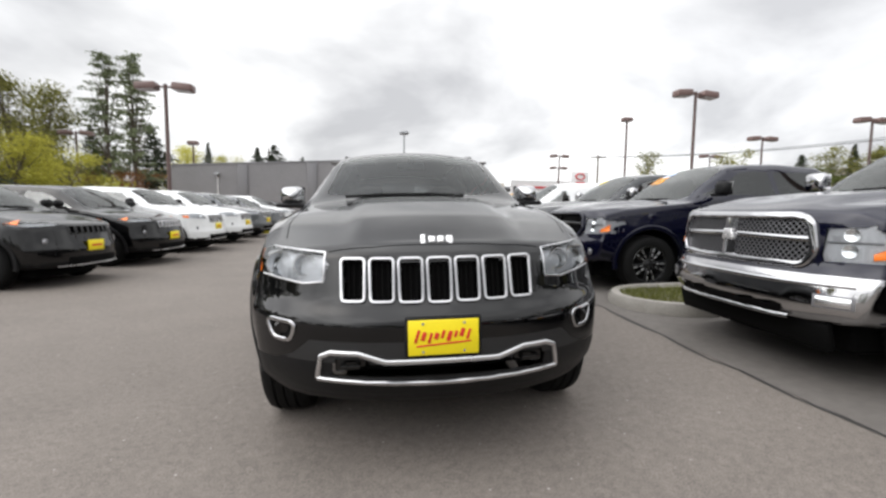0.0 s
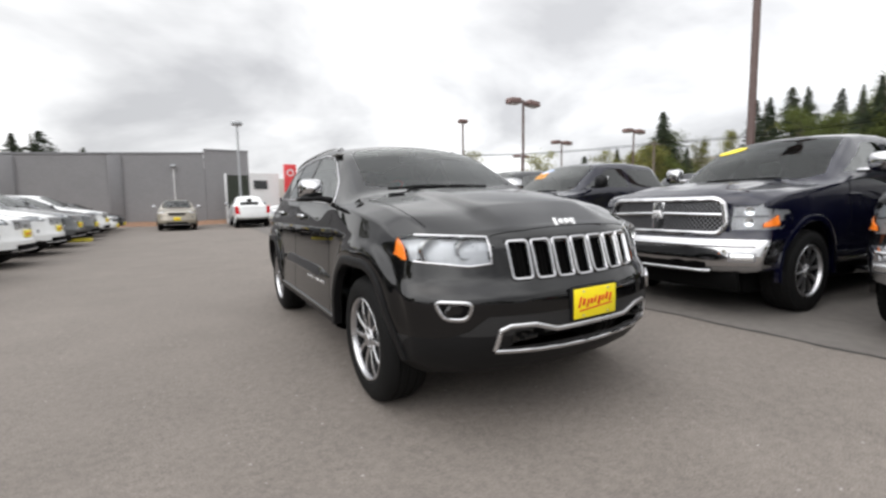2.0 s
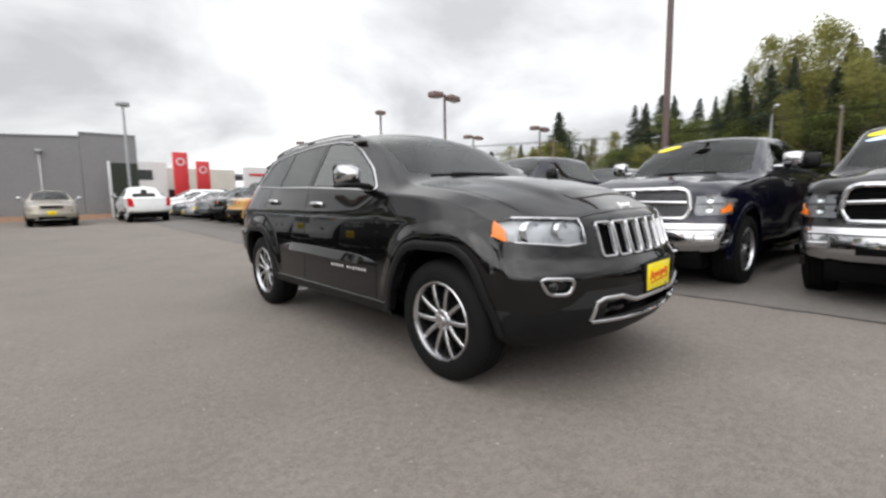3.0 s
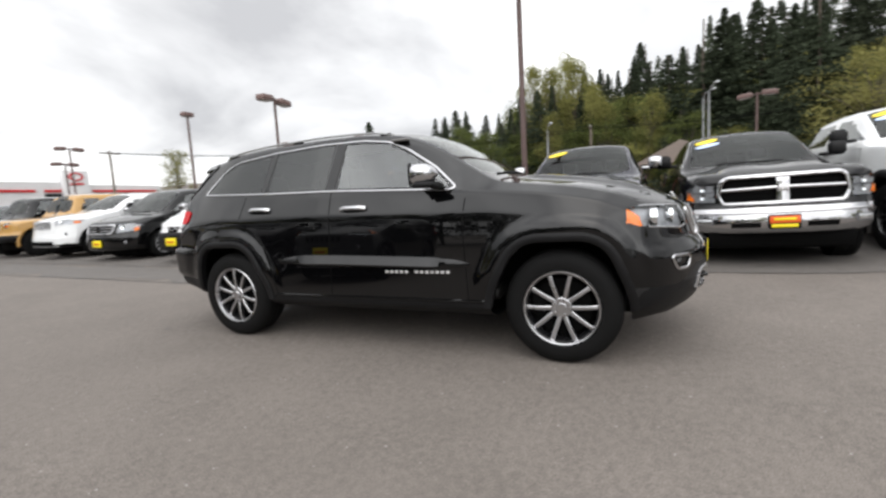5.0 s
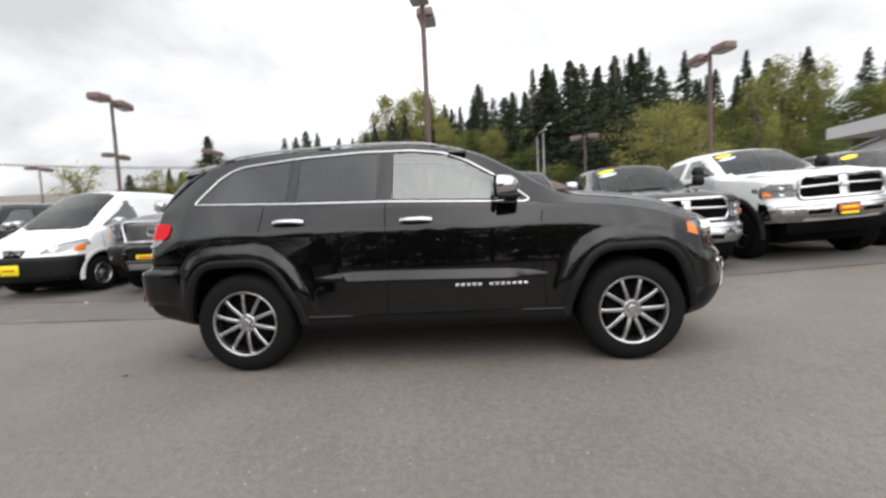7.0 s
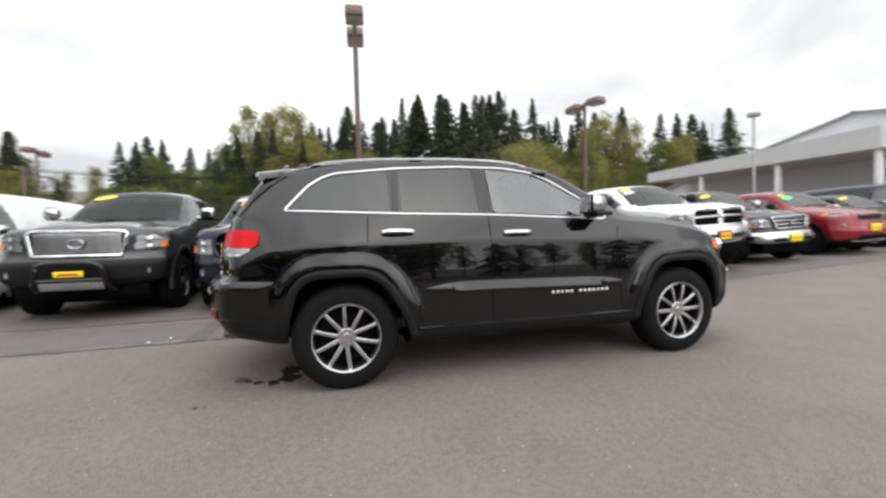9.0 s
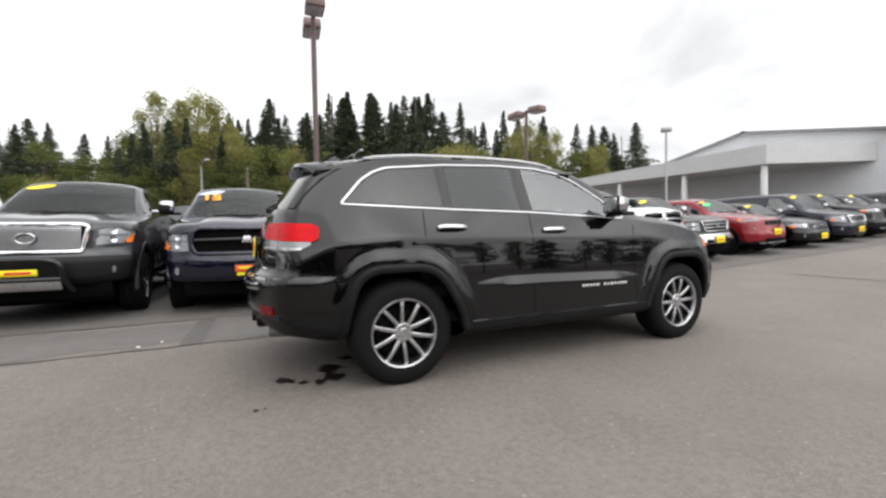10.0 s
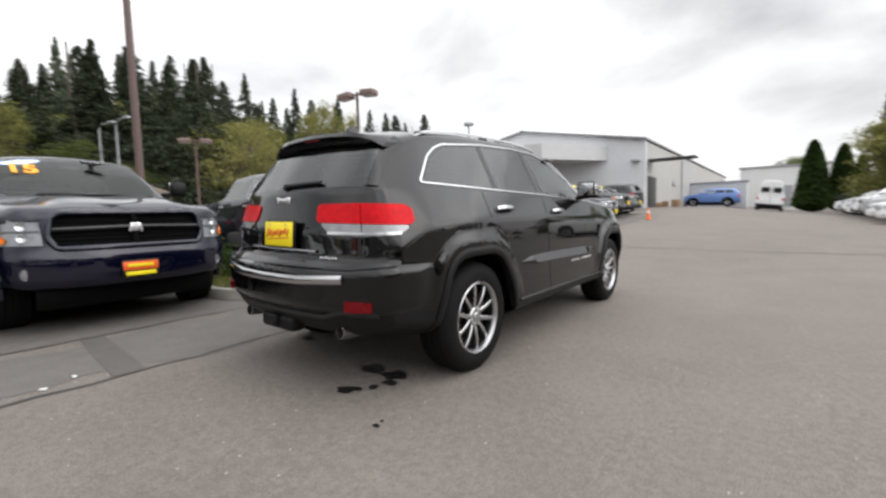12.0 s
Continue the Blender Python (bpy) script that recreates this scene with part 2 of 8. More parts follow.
def box(cx, cy, cz, sx, sy, sz, b=0.0, taper=(1.0, 1.0)):
    """A box with chamfered upright and level edges; taper shrinks its top."""
    hx, hy, hz = sx / 2, sy / 2, sz / 2
    b = min(b, hx * 0.8, hy * 0.8, hz * 0.8)
    if b <= 0:
        layers, prof = [(-hz, 0), (hz, 0)], 0
    else:
        layers = [(-hz, b), (-hz + b * 0.35, b * 0.3), (-hz + b, 0), (hz - b, 0), (hz - b * 0.35, b * 0.3), (hz, b)]
    v, f = [], []
    for z, ins in layers:
        k = (z + hz) / sz
        ax, ay = (hx - ins) * (1 + (taper[0] - 1) * k), (hy - ins) * (1 + (taper[1] - 1) * k)
        c = b * 0.9
        if b <= 0:
            ring = [(-ax, -ay), (ax, -ay), (ax, ay), (-ax, ay)]
        else:
            ring = [(-ax + c, -ay), (ax - c, -ay), (ax - c * 0.3, -ay + c * 0.3), (ax, -ay + c), (ax, ay - c), (ax - c * 0.3, ay - c * 0.3), (ax - c, ay), (-ax + c, ay), (-ax + c * 0.3, ay - c * 0.3), (-ax, ay - c), (-ax, -ay + c), (-ax + c * 0.3, -ay + c * 0.3)]
        v += [(cx + x, cy + y, cz + z) for x, y in ring]
    n = len(ring)
    for k in range(len(layers) - 1):
        f += [[k * n + i, k * n + (i + 1) % n, (k + 1) * n + (i + 1) % n, (k + 1) * n + i] for i in range(n)]
    f += [list(range(n))[::-1], [(len(layers) - 1) * n + i for i in range(n)]]
    return np.array(v), f


def lathe(profile, n=32, axis="z", closed=False):
    """Spins a profile of (radius, height) round an axis."""
    a = np.linspace(0, 2 * math.pi, n, endpoint=False)
    v, f = [], []
    for r, h in profile:
        for t in a:
            c, s = r * math.cos(t), r * math.sin(t)
            v.append((c, s, h) if axis == "z" else ((h, c, s) if axis == "x" else (s, h, c)))
    k = len(profile)
    for i in range(k if closed else k - 1):
        j = (i + 1) % k
        f += [[i * n + q, i * n + (q + 1) % n, j * n + (q + 1) % n, j * n + q] for q in range(n)]
    return np.array(v), f


def sweep(points, normals, width, height, closed=False, round_=True, sink=0.0):
    """A rounded bar laid along points on a surface, its flat side down the normal."""
    p, nn = np.asarray(points, float), np.asarray(normals, float)
    nn = nn / np.linalg.norm(nn, axis=1)[:, None]
    if closed:
        t = np.roll(p, -1, 0) - np.roll(p, 1, 0)
    else:
        t = np.gradient(p, axis=0)
    t /= np.linalg.norm(t, axis=1)[:, None] + 1e-9
    s = np.cross(nn, t)
    s /= np.linalg.norm(s, axis=1)[:, None] + 1e-9
    w, h = width / 2, height
    sec = [(-w, -sink), (-w, h * 0.55), (-w * 0.6, h * 0.92), (0, h), (w * 0.6, h * 0.92), (w, h * 0.55), (w, -sink)] if round_ else [(-w, -sink), (-w, h), (w, h), (w, -sink)]
    k, m = len(sec), len(p)
    v = np.concatenate([p + a * s + b * nn for a, b in sec])
    f = []
    for i in range(m if closed else m - 1):
        j = (i + 1) % m
        f += [[q * m + i, q * m + j, ((q + 1) % k) * m + j, ((q + 1) % k) * m + i] for q in range(k)]
    if not closed:
        f += [[q * m for q in range(k)], [q * m + m - 1 for q in range(k)][::-1]]
    return v, f


def tube(points, r, n=8, taper=None):
    p = np.asarray(points, float)
    t = np.gradient(p, axis=0)
    t /= np.linalg.norm(t, axis=1)[:, None] + 1e-9
    ref = np.where(np.abs(t[:, 2:3]) > 0.9, [[1.0, 0, 0]], [[0, 0, 1.0]])
    s = np.cross(t, ref)
    s /= np.linalg.norm(s, axis=1)[:, None]
    u = np.cross(s, t)
    rr = np.full(len(p), r) if taper is None else np.linspace(r, taper, len(p))
    a = np.linspace(0, 2 * math.pi, n, endpoint=False)
    v = np.concatenate([p + rr[:, None] * (math.cos(q) * s + math.sin(q) * u) for q in a])
    m, f = len(p), []
    for q in range(n):
        q2 = (q + 1) % n
        f += [[q * m + i, q2 * m + i, q2 * m + i + 1, q * m + i + 1] for i in range(m - 1)]
    f += [[q * m for q in range(n)][::-1], [q * m + m - 1 for q in range(n)]]
    return v, f


def plate(poly, thick, axis="y"):
    """A flat outline given as (a, b), with thickness; axis is the way it faces."""
    n = len(poly)
    lift = {"y": lambda a, b, h: (a, h, b), "x": lambda a, b, h: (h, a, b), "z": lambda a, b, h: (a, b, h)}[axis]
    v = [lift(a, b, 0) for a, b in poly] + [lift(a, b, thick) for a, b in poly]
    f = [list(range(n)), list(range(2 * n - 1, n - 1, -1))]
    f += [[i, i + n, (i + 1) % n + n, (i + 1) % n] for i in range(n)]
    return np.array(v), f


def rounded(poly, r=0.03, n=4):
    """Rounds the corners of an outline."""
    p, out = [np.array(q, float) for q in poly], []
    for i, c in enumerate(p):
        a, b = p[i - 1] - c, p[(i + 1) % len(p)] - c
        la, lb = np.linalg.norm(a), np.linalg.norm(b)
        d = min(r, la * 0.45, lb * 0.45)
        s, e = c + a / la * d, c + b / lb * d
        for t in np.linspace(0, 1, n):
            out.append(tuple((1 - t) ** 2 * s + 2 * t * (1 - t) * c + t * t * e))
    return out


def dense(poly, step=0.03, closed=True):
    out = []
    n = len(poly)
    for i in range(n if closed else n - 1):
        a, b = np.array(poly[i], float), np.array(poly[(i + 1) % n], float)
        k = max(1, int(np.linalg.norm(b - a) / step))
        out += [tuple(a + (b - a) * j / k) for j in range(k)]
    if not closed:
        out.append(tuple(poly[-1]))
    return out


def between(poly, lo, hi):
    """Cuts an outline to lo <= a <= hi."""
    def cut(pts, keep, at):
        out = []
        for i, q in enumerate(pts):
            p = pts[i - 1]
            if keep(p) != keep(q):
                t = (at - p[0]) / (q[0] - p[0])
                out.append((at, p[1] + t * (q[1] - p[1])))
            if keep(q):
                out.append(q)
        return out
    return cut(cut(list(poly), lambda q: q[0] >= lo, lo), lambda q: q[0] <= hi, hi)


def sdist(p, poly):
    """Signed distance to an outline (inside negative) and the nearest points on it."""
    p, q = np.asarray(p, float), np.asarray(poly, float)
    best, near, inside = np.full(len(p), 1e9), np.zeros_like(p), np.zeros(len(p), bool)
    for a, b in zip(q, np.roll(q, -1, 0)):
        e = b - a
        t = np.clip(((p - a) @ e) / (e @ e + 1e-12), 0, 1)
        c = a + t[:, None] * e
        d = np.hypot(*(p - c).T)
        up = d < best
        best[up], near[up] = d[up], c[up]
        if a[1] != b[1]:
            hit = (a[1] > p[:, 1]) != (b[1] > p[:, 1])
            inside ^= hit & (p[:, 0] < (b[0] - a[0]) * (p[:, 1] - a[1]) / (b[1] - a[1]) + a[0])
    return np.where(inside, -best, best), near


def curve(keys, blur=0.06):
    """A line through keys (at, value) with softened corners."""
    a, v = np.array(keys, float).T
    pad = blur * 4 + 0.01
    x = np.arange(a[0] - pad, a[-1] + pad, 0.004)
    y = np.interp(x, a, v)
    if blur > 0:
        k = np.exp(-0.5 * (np.arange(-3 * blur, 3 * blur + 1e-9, 0.004) / blur) ** 2)
        k /= k.sum()
        h = len(k) // 2
        y = np.convolve(np.pad(y, h, mode="edge"), k, mode="valid")[: len(x)]
    return lambda s: np.interp(s, x, y)


PLANES = {"x": (1, 2), "y": (0, 2), "z": (0, 1)}


class Shell:
    """A vehicle's skin: sections along its length, with domed ends, from which panels are cut."""

    def __init__(self, s, ny=120, ncap=14, seg=(3, 3, 8, 6, 10, 10)):
        yf, yr = s["yf"], s["yr"]
        t = np.linspace(0, 1, ny)
        y0 = yf + (yr - yf) * (t - 0.6 * np.sin(2 * math.pi * t) / (2 * math.pi))
        g = {k: curve(s[k], s.get("blur", 0.06))(y0) for k in ("zt", "crown", "wt", "zs", "ws", "zm", "wm", "zb")}
        tuck = s.get("tuck", 0.03)
        tuck = curve(tuck, 0.06)(y0) if isinstance(tuck, list) else tuck
        ctrl = [(0 * y0, g["zb"]), (g["wm"] - s.get("under", 0.08), g["zb"]), (g["wm"] - tuck, g["zb"] + 0.10), (g["wm"], g["zm"]), (g["ws"], g["zs"]), (g["wt"], g["zt"] - g["crown"]), (0 * y0, g["zt"])]
        xs, zs = [], []
        for i, n in enumerate(seg):
            for k in range(n):
                u = k / n
                (xa, za), (xb, zb) = ctrl[i], ctrl[i + 1]
                x = xa + (xb - xa) * u
                z = za + (zb - za) * u
                if i == 5:
                    z = zb - (zb - za) * (x / np.maximum(xa, 1e-3)) ** 2
                xs.append(x)
                zs.append(z)
        xs.append(ctrl[6][0])
        zs.append(ctrl[6][1])
        X, Z = np.array(xs).T, np.array(zs).T
        for _ in range(s.get("soften", 2)):
            xp = np.concatenate([-X[:, 1:2], X, -X[:, -2:-1]], 1)
            zp = np.concatenate([Z[:, 1:2], Z, Z[:, -2:-1]], 1)
            X, Z = (xp[:, :-2] + 2 * xp[:, 1:-1] + xp[:, 2:]) / 4, (zp[:, :-2] + 2 * zp[:, 1:-1] + zp[:, 2:]) / 4
        X[:, 0] = X[:, -1] = 0
        mid = (Z[:, :1] + Z[:, -1:]) / 2
        for d, r in ((y0 - yf, s.get("rf", 0.07)), (yr - y0, s.get("rr", 0.07))):
            k = np.where(d < r, r - np.sqrt(np.maximum(r * r - (r - d) ** 2, 0)), 0)[:, None]
            X = X * (1 - k / np.maximum(X.max(1, keepdims=True), 0.1))
            Z = mid + (Z - mid) * (1 - k / ((Z.max(1) - Z.min(1))[:, None] / 2))
        ring_x = np.concatenate([X, -X[:, -2:0:-1]], 1)
        ring_z = np.concatenate([Z, Z[:, -2:0:-1]], 1)
        R = ring_x.shape[1]
        rows = [(ring_x[i], np.full(R, y0[i]), ring_z[i]) for i in range(ny)]
        ks = [1 - (j / ncap) for j in range(1, ncap)] + [0.004]
        front = [(ring_x[0] * k, np.full(R, y0[0]), mid[0] + (ring_z[0] - mid[0]) * k) for k in ks]
        rear = [(ring_x[-1] * k, np.full(R, y0[-1]), mid[-1] + (ring_z[-1] - mid[-1]) * k) for k in ks]
        rows = front[::-1] + rows + rear
        V = np.array([np.stack(r, 1) for r in rows]).reshape(-1, 3)
        W = g["wm"].max()
        ff, fr = curve(s["ff"], 0.03), curve(s["fr"], s.get("sharp", 0.03))
        df = ff(V[:, 2]) + s["bowf"][0] * (np.abs(V[:, 0]) / W) ** s["bowf"][1]
        dr = fr(V[:, 2]) + s["bowr"][0] * (np.abs(V[:, 0]) / W) ** s["bowr"][1]
        reach = s.get("reach", 1.1)
        uf = np.clip(1 - (V[:, 1] - yf) / reach, 0, 1) ** 2
        ur = np.clip(1 - (yr - V[:, 1]) / reach, 0, 1) ** 2
        V[:, 1] += df * uf - dr * ur
        m = len(rows)
        i, j = np.meshgrid(np.arange(m - 1), np.arange(R), indexing="ij")
        j2 = (j + 1) % R
        F = np.stack([i * R + j, i * R + j2, (i + 1) * R + j2, (i + 1) * R + j], -1).reshape(-1, 4)
        self.V, self.F, self.G = V, F, np.zeros(len(F), int)
        n = self._fn()
        c = V[F].mean(1)
        if (n * (c - V.mean(0))).sum() < 0:
            self.F = F[:, ::-1]
        self.renormal()

    def renormal(self):
        n = self._fn()
        N = np.zeros_like(self.V)
        for k in range(4):
            np.add.at(N, self.F[:, k], n)
        self.N = N / (np.linalg.norm(N, axis=1)[:, None] + 1e-12)

    def _fn(self):
        q = self.V[self.F]
        return np.cross(q[:, 2] - q[:, 0], q[:, 3] - q[:, 1])

    def carve(self, gid, axis, poly, keep, inset=0.0, snap=0.012, mirror=True, only=(0,)):
        """Gives the faces inside an outline, seen along an axis, to a panel of its own; the edge vertices move on to the outline."""
        a, b = PLANES[axis]
        third = "xyz".index(axis)
        P = self.V[:, [a, b]].copy()
        flip = np.ones(len(P))
        if axis != "x" and mirror:
            flip = np.sign(P[:, 0]) + (P[:, 0] == 0)
            P[:, 0] = np.abs(P[:, 0])
        ok = keep(self.V, self.N)
        d, near = sdist(P, poly)
        d = d + inset
        move = ok & (np.abs(d) < snap)
        if move.any():
            away = P[move] - near[move]
            ln = np.hypot(*away.T)[:, None] + 1e-9
            sign = np.where(d[move] - inset < 0, 1.0, -1.0)[:, None]
            new_p = near[move] + away / ln * inset * np.where(sign > 0, 1, -1)
            dp = new_p - P[move]
            dp[:, 0] *= flip[move]
            nn = self.N[move]
            nt = nn[:, third]
            safe = np.abs(nt) > 0.25
            dt = np.where(safe, -(nn[:, a] * dp[:, 0] + nn[:, b] * dp[:, 1]) / np.where(safe, nt, 1), 0)
            mv = np.zeros((move.sum(), 3))
            mv[:, a], mv[:, b], mv[:, third] = dp[:, 0], dp[:, 1], dt
            self.V[move] += mv
        c = self.V[self.F].mean(1)
        cn = self.N[self.F].mean(1)
        cp = c[:, [a, b]].copy()
        if axis != "x" and mirror:
            cp[:, 0] = np.abs(cp[:, 0])
        dc, _ = sdist(cp, poly)
        pick = (dc + inset < 0) & keep(c, cn) & np.isin(self.G, only)
        self.G[pick] = gid
        return self

    def piece(self, gid, side=0, push=0.0):
        """(verts, faces, normals) of a panel; side picks x > 0 or x < 0; push moves it along its normals."""
        sel = self.G == gid
        if side:
            sel &= self.V[self.F].mean(1)[:, 0] * side > 0
        F = self.F[sel]
        used, inv = np.unique(F, return_inverse=True)
        return self.V[used] + push * self.N[used], inv.reshape(F.shape), self.N[used]

    def on(self, axis, pts, side=1):
        """Points of the skin over (a, b), looking along an axis from the given side, with their normals."""
        a, b = PLANES[axis]
        third = "xyz".index(axis)
        out, nor = [], []
        good = self.N[:, third] * side > 0.22
        V, N = self.V[good], self.N[good]
        for p in pts:
            d2 = (V[:, a] - p[0]) ** 2 + (V[:, b] - p[1]) ** 2
            k = np.argpartition(d2, 6)[:6]
            w = 1 / (d2[k] + 1e-5)
            w /= w.sum()
            h = V[k, third] - ((p[0] - V[k, a]) * N[k, a] + (p[1] - V[k, b]) * N[k, b]) / N[k, third]
            n = (N[k] * w[:, None]).sum(0)
            q = np.zeros(3)
            q[a], q[b], q[third] = p[0], p[1], (h * w).sum()
            out.append(q)
            nor.append(n / np.linalg.norm(n))
        return np.array(out), np.array(nor)

    def strip(self, axis, pts, width, height, closed=False, side=1, step=0.04, sink=0.004, lift=0.0):
        p, n = self.on(axis, dense(pts, step, closed), side)
        return sweep(p + lift * n, n, width, height, closed, sink=sink)


def round_on(sh, centre, pts):
    """Points of the skin met by level rays from an upright axis: (angle, height) in degrees and metres, with normals."""
    c = np.array(centre, float)
    rel = sh.V[:, :2] - c
    ang = np.degrees(np.arctan2(rel[:, 1], rel[:, 0]))
    out_ = rel / (np.linalg.norm(rel, axis=1)[:, None] + 1e-9)
    good = (sh.N[:, :2] * out_).sum(1) > 0.25
    V, N, A = sh.V[good], sh.N[good], ang[good]
    P, Q = [], []
    for a, z in pts:
        d = np.array([math.cos(radians(a)), math.sin(radians(a)), 0.0])
        d2 = (((A - a + 180) % 360 - 180) * 0.0105) ** 2 + (V[:, 2] - z) ** 2
        k = np.argpartition(d2, 6)[:6]
        w = 1 / (d2[k] + 1e-5)
        w /= w.sum()
        o = np.array([c[0], c[1], z])
        t = ((V[k] - o) * N[k]).sum(1) / (N[k] @ d)
        n = (N[k] * w[:, None]).sum(0)
        P.append(o + d * (t * w).sum())
        Q.append(n / np.linalg.norm(n))
    return np.array(P), np.array(Q)


def lens_patch(sh, centre, span, low, high, nu=24, nv=6, lift=0.006, skirt=0.02, mirror=1):
    """A lamp lens that follows the skin between two height curves over an angle span, with a rim going in."""
    us = np.linspace(0, 1, nu)
    lo, hi = np.interp(us, *np.array(low, float).T), np.interp(us, *np.array(high, float).T)
    pts = []
    for u, a, b in zip(us, lo, hi):
        ang = span[0] + (span[1] - span[0]) * u
        if mirror < 0:
            ang = 180.0 - ang
        pts += [(ang, a + (b - a) * v) for v in np.linspace(0, 1, nv)]
    p, n = round_on(sh, centre, pts)
    up_ = np.tile(np.interp(np.linspace(0, 1, nv), *np.array(lift, float).T) if np.ndim(lift) else np.full(nv, lift), nu)
    if np.ndim(lift):
        up_ = up_ * np.repeat(np.clip(np.minimum(us, 1 - us) / 0.05, 0.05, 1), nv)
    top = p + up_[:, None] * n
    f = [[i * nv + j, (i + 1) * nv + j, (i + 1) * nv + j + 1, i * nv + j + 1] for i in range(nu - 1) for j in range(nv - 1)]
    edge = [i * nv for i in range(nu)] + [(nu - 1) * nv + j for j in range(1, nv)] + [i * nv + nv - 1 for i in range(nu - 2, -1, -1)] + [j for j in range(nv - 2, 0, -1)]
    m = len(top)
    v = np.concatenate([top, p[edge] - skirt * n[edge]])
    e = len(edge)
    f += [[edge[i], m + i, m + (i + 1) % e, edge[(i + 1) % e]] for i in range(e)]
    sign = np.cross(top[nv] - top[0], top[1] - top[0]) @ n[0]
    if sign < 0:
        f = [q[::-1] for q in f]
    return v, f


WHEELS = {}


def wheel_meshes(r, rim, width, spokes, style):
    """Tyre, rim and hub of a wheel that faces -x, with its axle along x."""
    key = (r, rim, width, spokes, style)
    if key in WHEELS:
        return WHEELS[key]
    w = width / 2
    prof = [(rim - 0.005, -w + 0.02), (rim + 0.012, -w - 0.004), ((r + rim) / 2 - 0.01, -w - 0.012), (r - 0.045, -w), (r - 0.016, -w + 0.018), (r - 0.003, -w + 0.05)]
    for k in range(3):
        c = -w + width * (0.30 + 0.2 * k)
        prof += [(r, c - 0.016), (r - 0.010, c - 0.010), (r - 0.010, c - 0.004), (r, c + 0.002)]
    prof += [(r - 0.003, w - 0.05), (r - 0.016, w - 0.018), (r - 0.05, w), (rim, w)]
    tyre = lathe(prof, 48 if r < 0.38 or r > 0.40 else 64, "x")
    lugs = []
    nl = 46
    for k in range(nl):
        a = 2 * math.pi * k / nl
        for s in (-1, 1):
            bx = box(s * (w - 0.028), 0, r - 0.0185, 0.040, 0.036, 0.016)
            lugs.append(moved(bx, pose(0, 0, 0, math.degrees(a) + 2 * s, 0, 0)))
    if r > 0.40:
        tyre = join(tyre, *lugs)
    f = -w + 0.012
    barrel = lathe([(rim - 0.021, f + 0.018), (rim - 0.028, f + 0.05), (rim - 0.037, w * 0.7), (rim - 0.02, w)], 48, "x")
    pieces = [lathe([(rim + 0.004, f + 0.006), (rim + 0.005, f - 0.006), (rim - 0.002, f - 0.013), (rim - 0.012, f - 0.009), (rim - 0.020, f + 0.006), (rim - 0.022, f + 0.022)], 56, "x")]
    n = spokes
    for k in range(n):
        a = 2 * math.pi * k / n
        pairs = (-0.5, 0.5) if style in ("pair", "milled") else (0.0,)
        for q in pairs:
            r0, r1 = 0.055, rim - 0.012
            spread = q * (0.062 if style in ("pair", "milled") else 0)
            wide0, wide1 = (0.030, 0.024) if style in ("pair", "milled") else (0.060, 0.040)
            if style == "steel":
                wide0, wide1 = 0.10, 0.085
            rows = []
            for t in np.linspace(0, 1, 5):
                rad = r0 + (r1 - r0) * t
                off = q * 0.046 + spread * t * (1.35 if rim < 0.245 else 1.62)
                wd = (wide0 + (wide1 - wide0) * t) * (1.0 if t < 0.9 else 1.35)
                dep = f + 0.016 - 0.010 * math.sin(math.pi * t) + 0.004 * (1 - t)
                rows.append([(dep + 0.030, off - wd / 2, rad), (dep + 0.004, off - wd / 2, rad), (dep, off - wd * 0.32, rad), (dep, off + wd * 0.32, rad), (dep + 0.004, off + wd / 2, rad), (dep + 0.030, off + wd / 2, rad)])
            v = np.array([p for row in rows for p in row])
            fs = [[i * 6 + j, i * 6 + (j + 1) % 6, (i + 1) * 6 + (j + 1) % 6, (i + 1) * 6 + j] for i in range(4) for j in range(6)]
            pieces.append(moved((v, fs), pose(0, 0, 0, math.degrees(a), 0, 0)))
    accents = []
    if style == "milled":
        for k in range(2 * n):
            a = 180.0 * (k + 0.5) / n
            for r_, w_, l_ in ((rim * 0.80, 0.016, 0.055), (rim * 0.50, 0.011, 0.050)):
                accents.append(moved(box(f - 0.001, 0, r_, 0.014, w_, l_, 0.004), pose(0, 0, 0, a + (6 if k % 2 else -6))))
    hub = lathe([(0.0005, f + 0.002), (0.030, f + 0.002), (0.034, f + 0.006), (0.036, f + 0.014), (0.062, f + 0.014), (0.070, f + 0.022), (0.072, f + 0.05)], 28, "x")
    pieces.append(hub)
    rim_set = join(*pieces)
    nuts = []
    for k in range(5):
        a = 2 * math.pi * (k + 0.5) / 5
        nuts.append(moved(lathe([(0.0005, f + 0.004), (0.009, f + 0.004), (0.011, f + 0.020)], 8, "x"), Matrix.Translation((0, 0.052 * math.cos(a), 0.052 * math.sin(a)))))
    disc = join(lathe([(0.06, f + 0.07), (rim - 0.055, f + 0.07), (rim - 0.055, f + 0.09), (0.06, f + 0.09)], 32, "x", True), lathe([(0.001, f + 0.06), (0.075, f + 0.06), (0.08, w)], 20, "x"), moved(box(f + 0.08, 0, 0, 0.06, 0.10, 0.16, 0.015), Matrix.Translation((0, 0.15, 0.02))))
    back = lathe([(0.0005, f + 0.12), (rim - 0.03, f + 0.12), (rim - 0.03, f + 0.125), (0.0005, f + 0.125)], 28, "x")
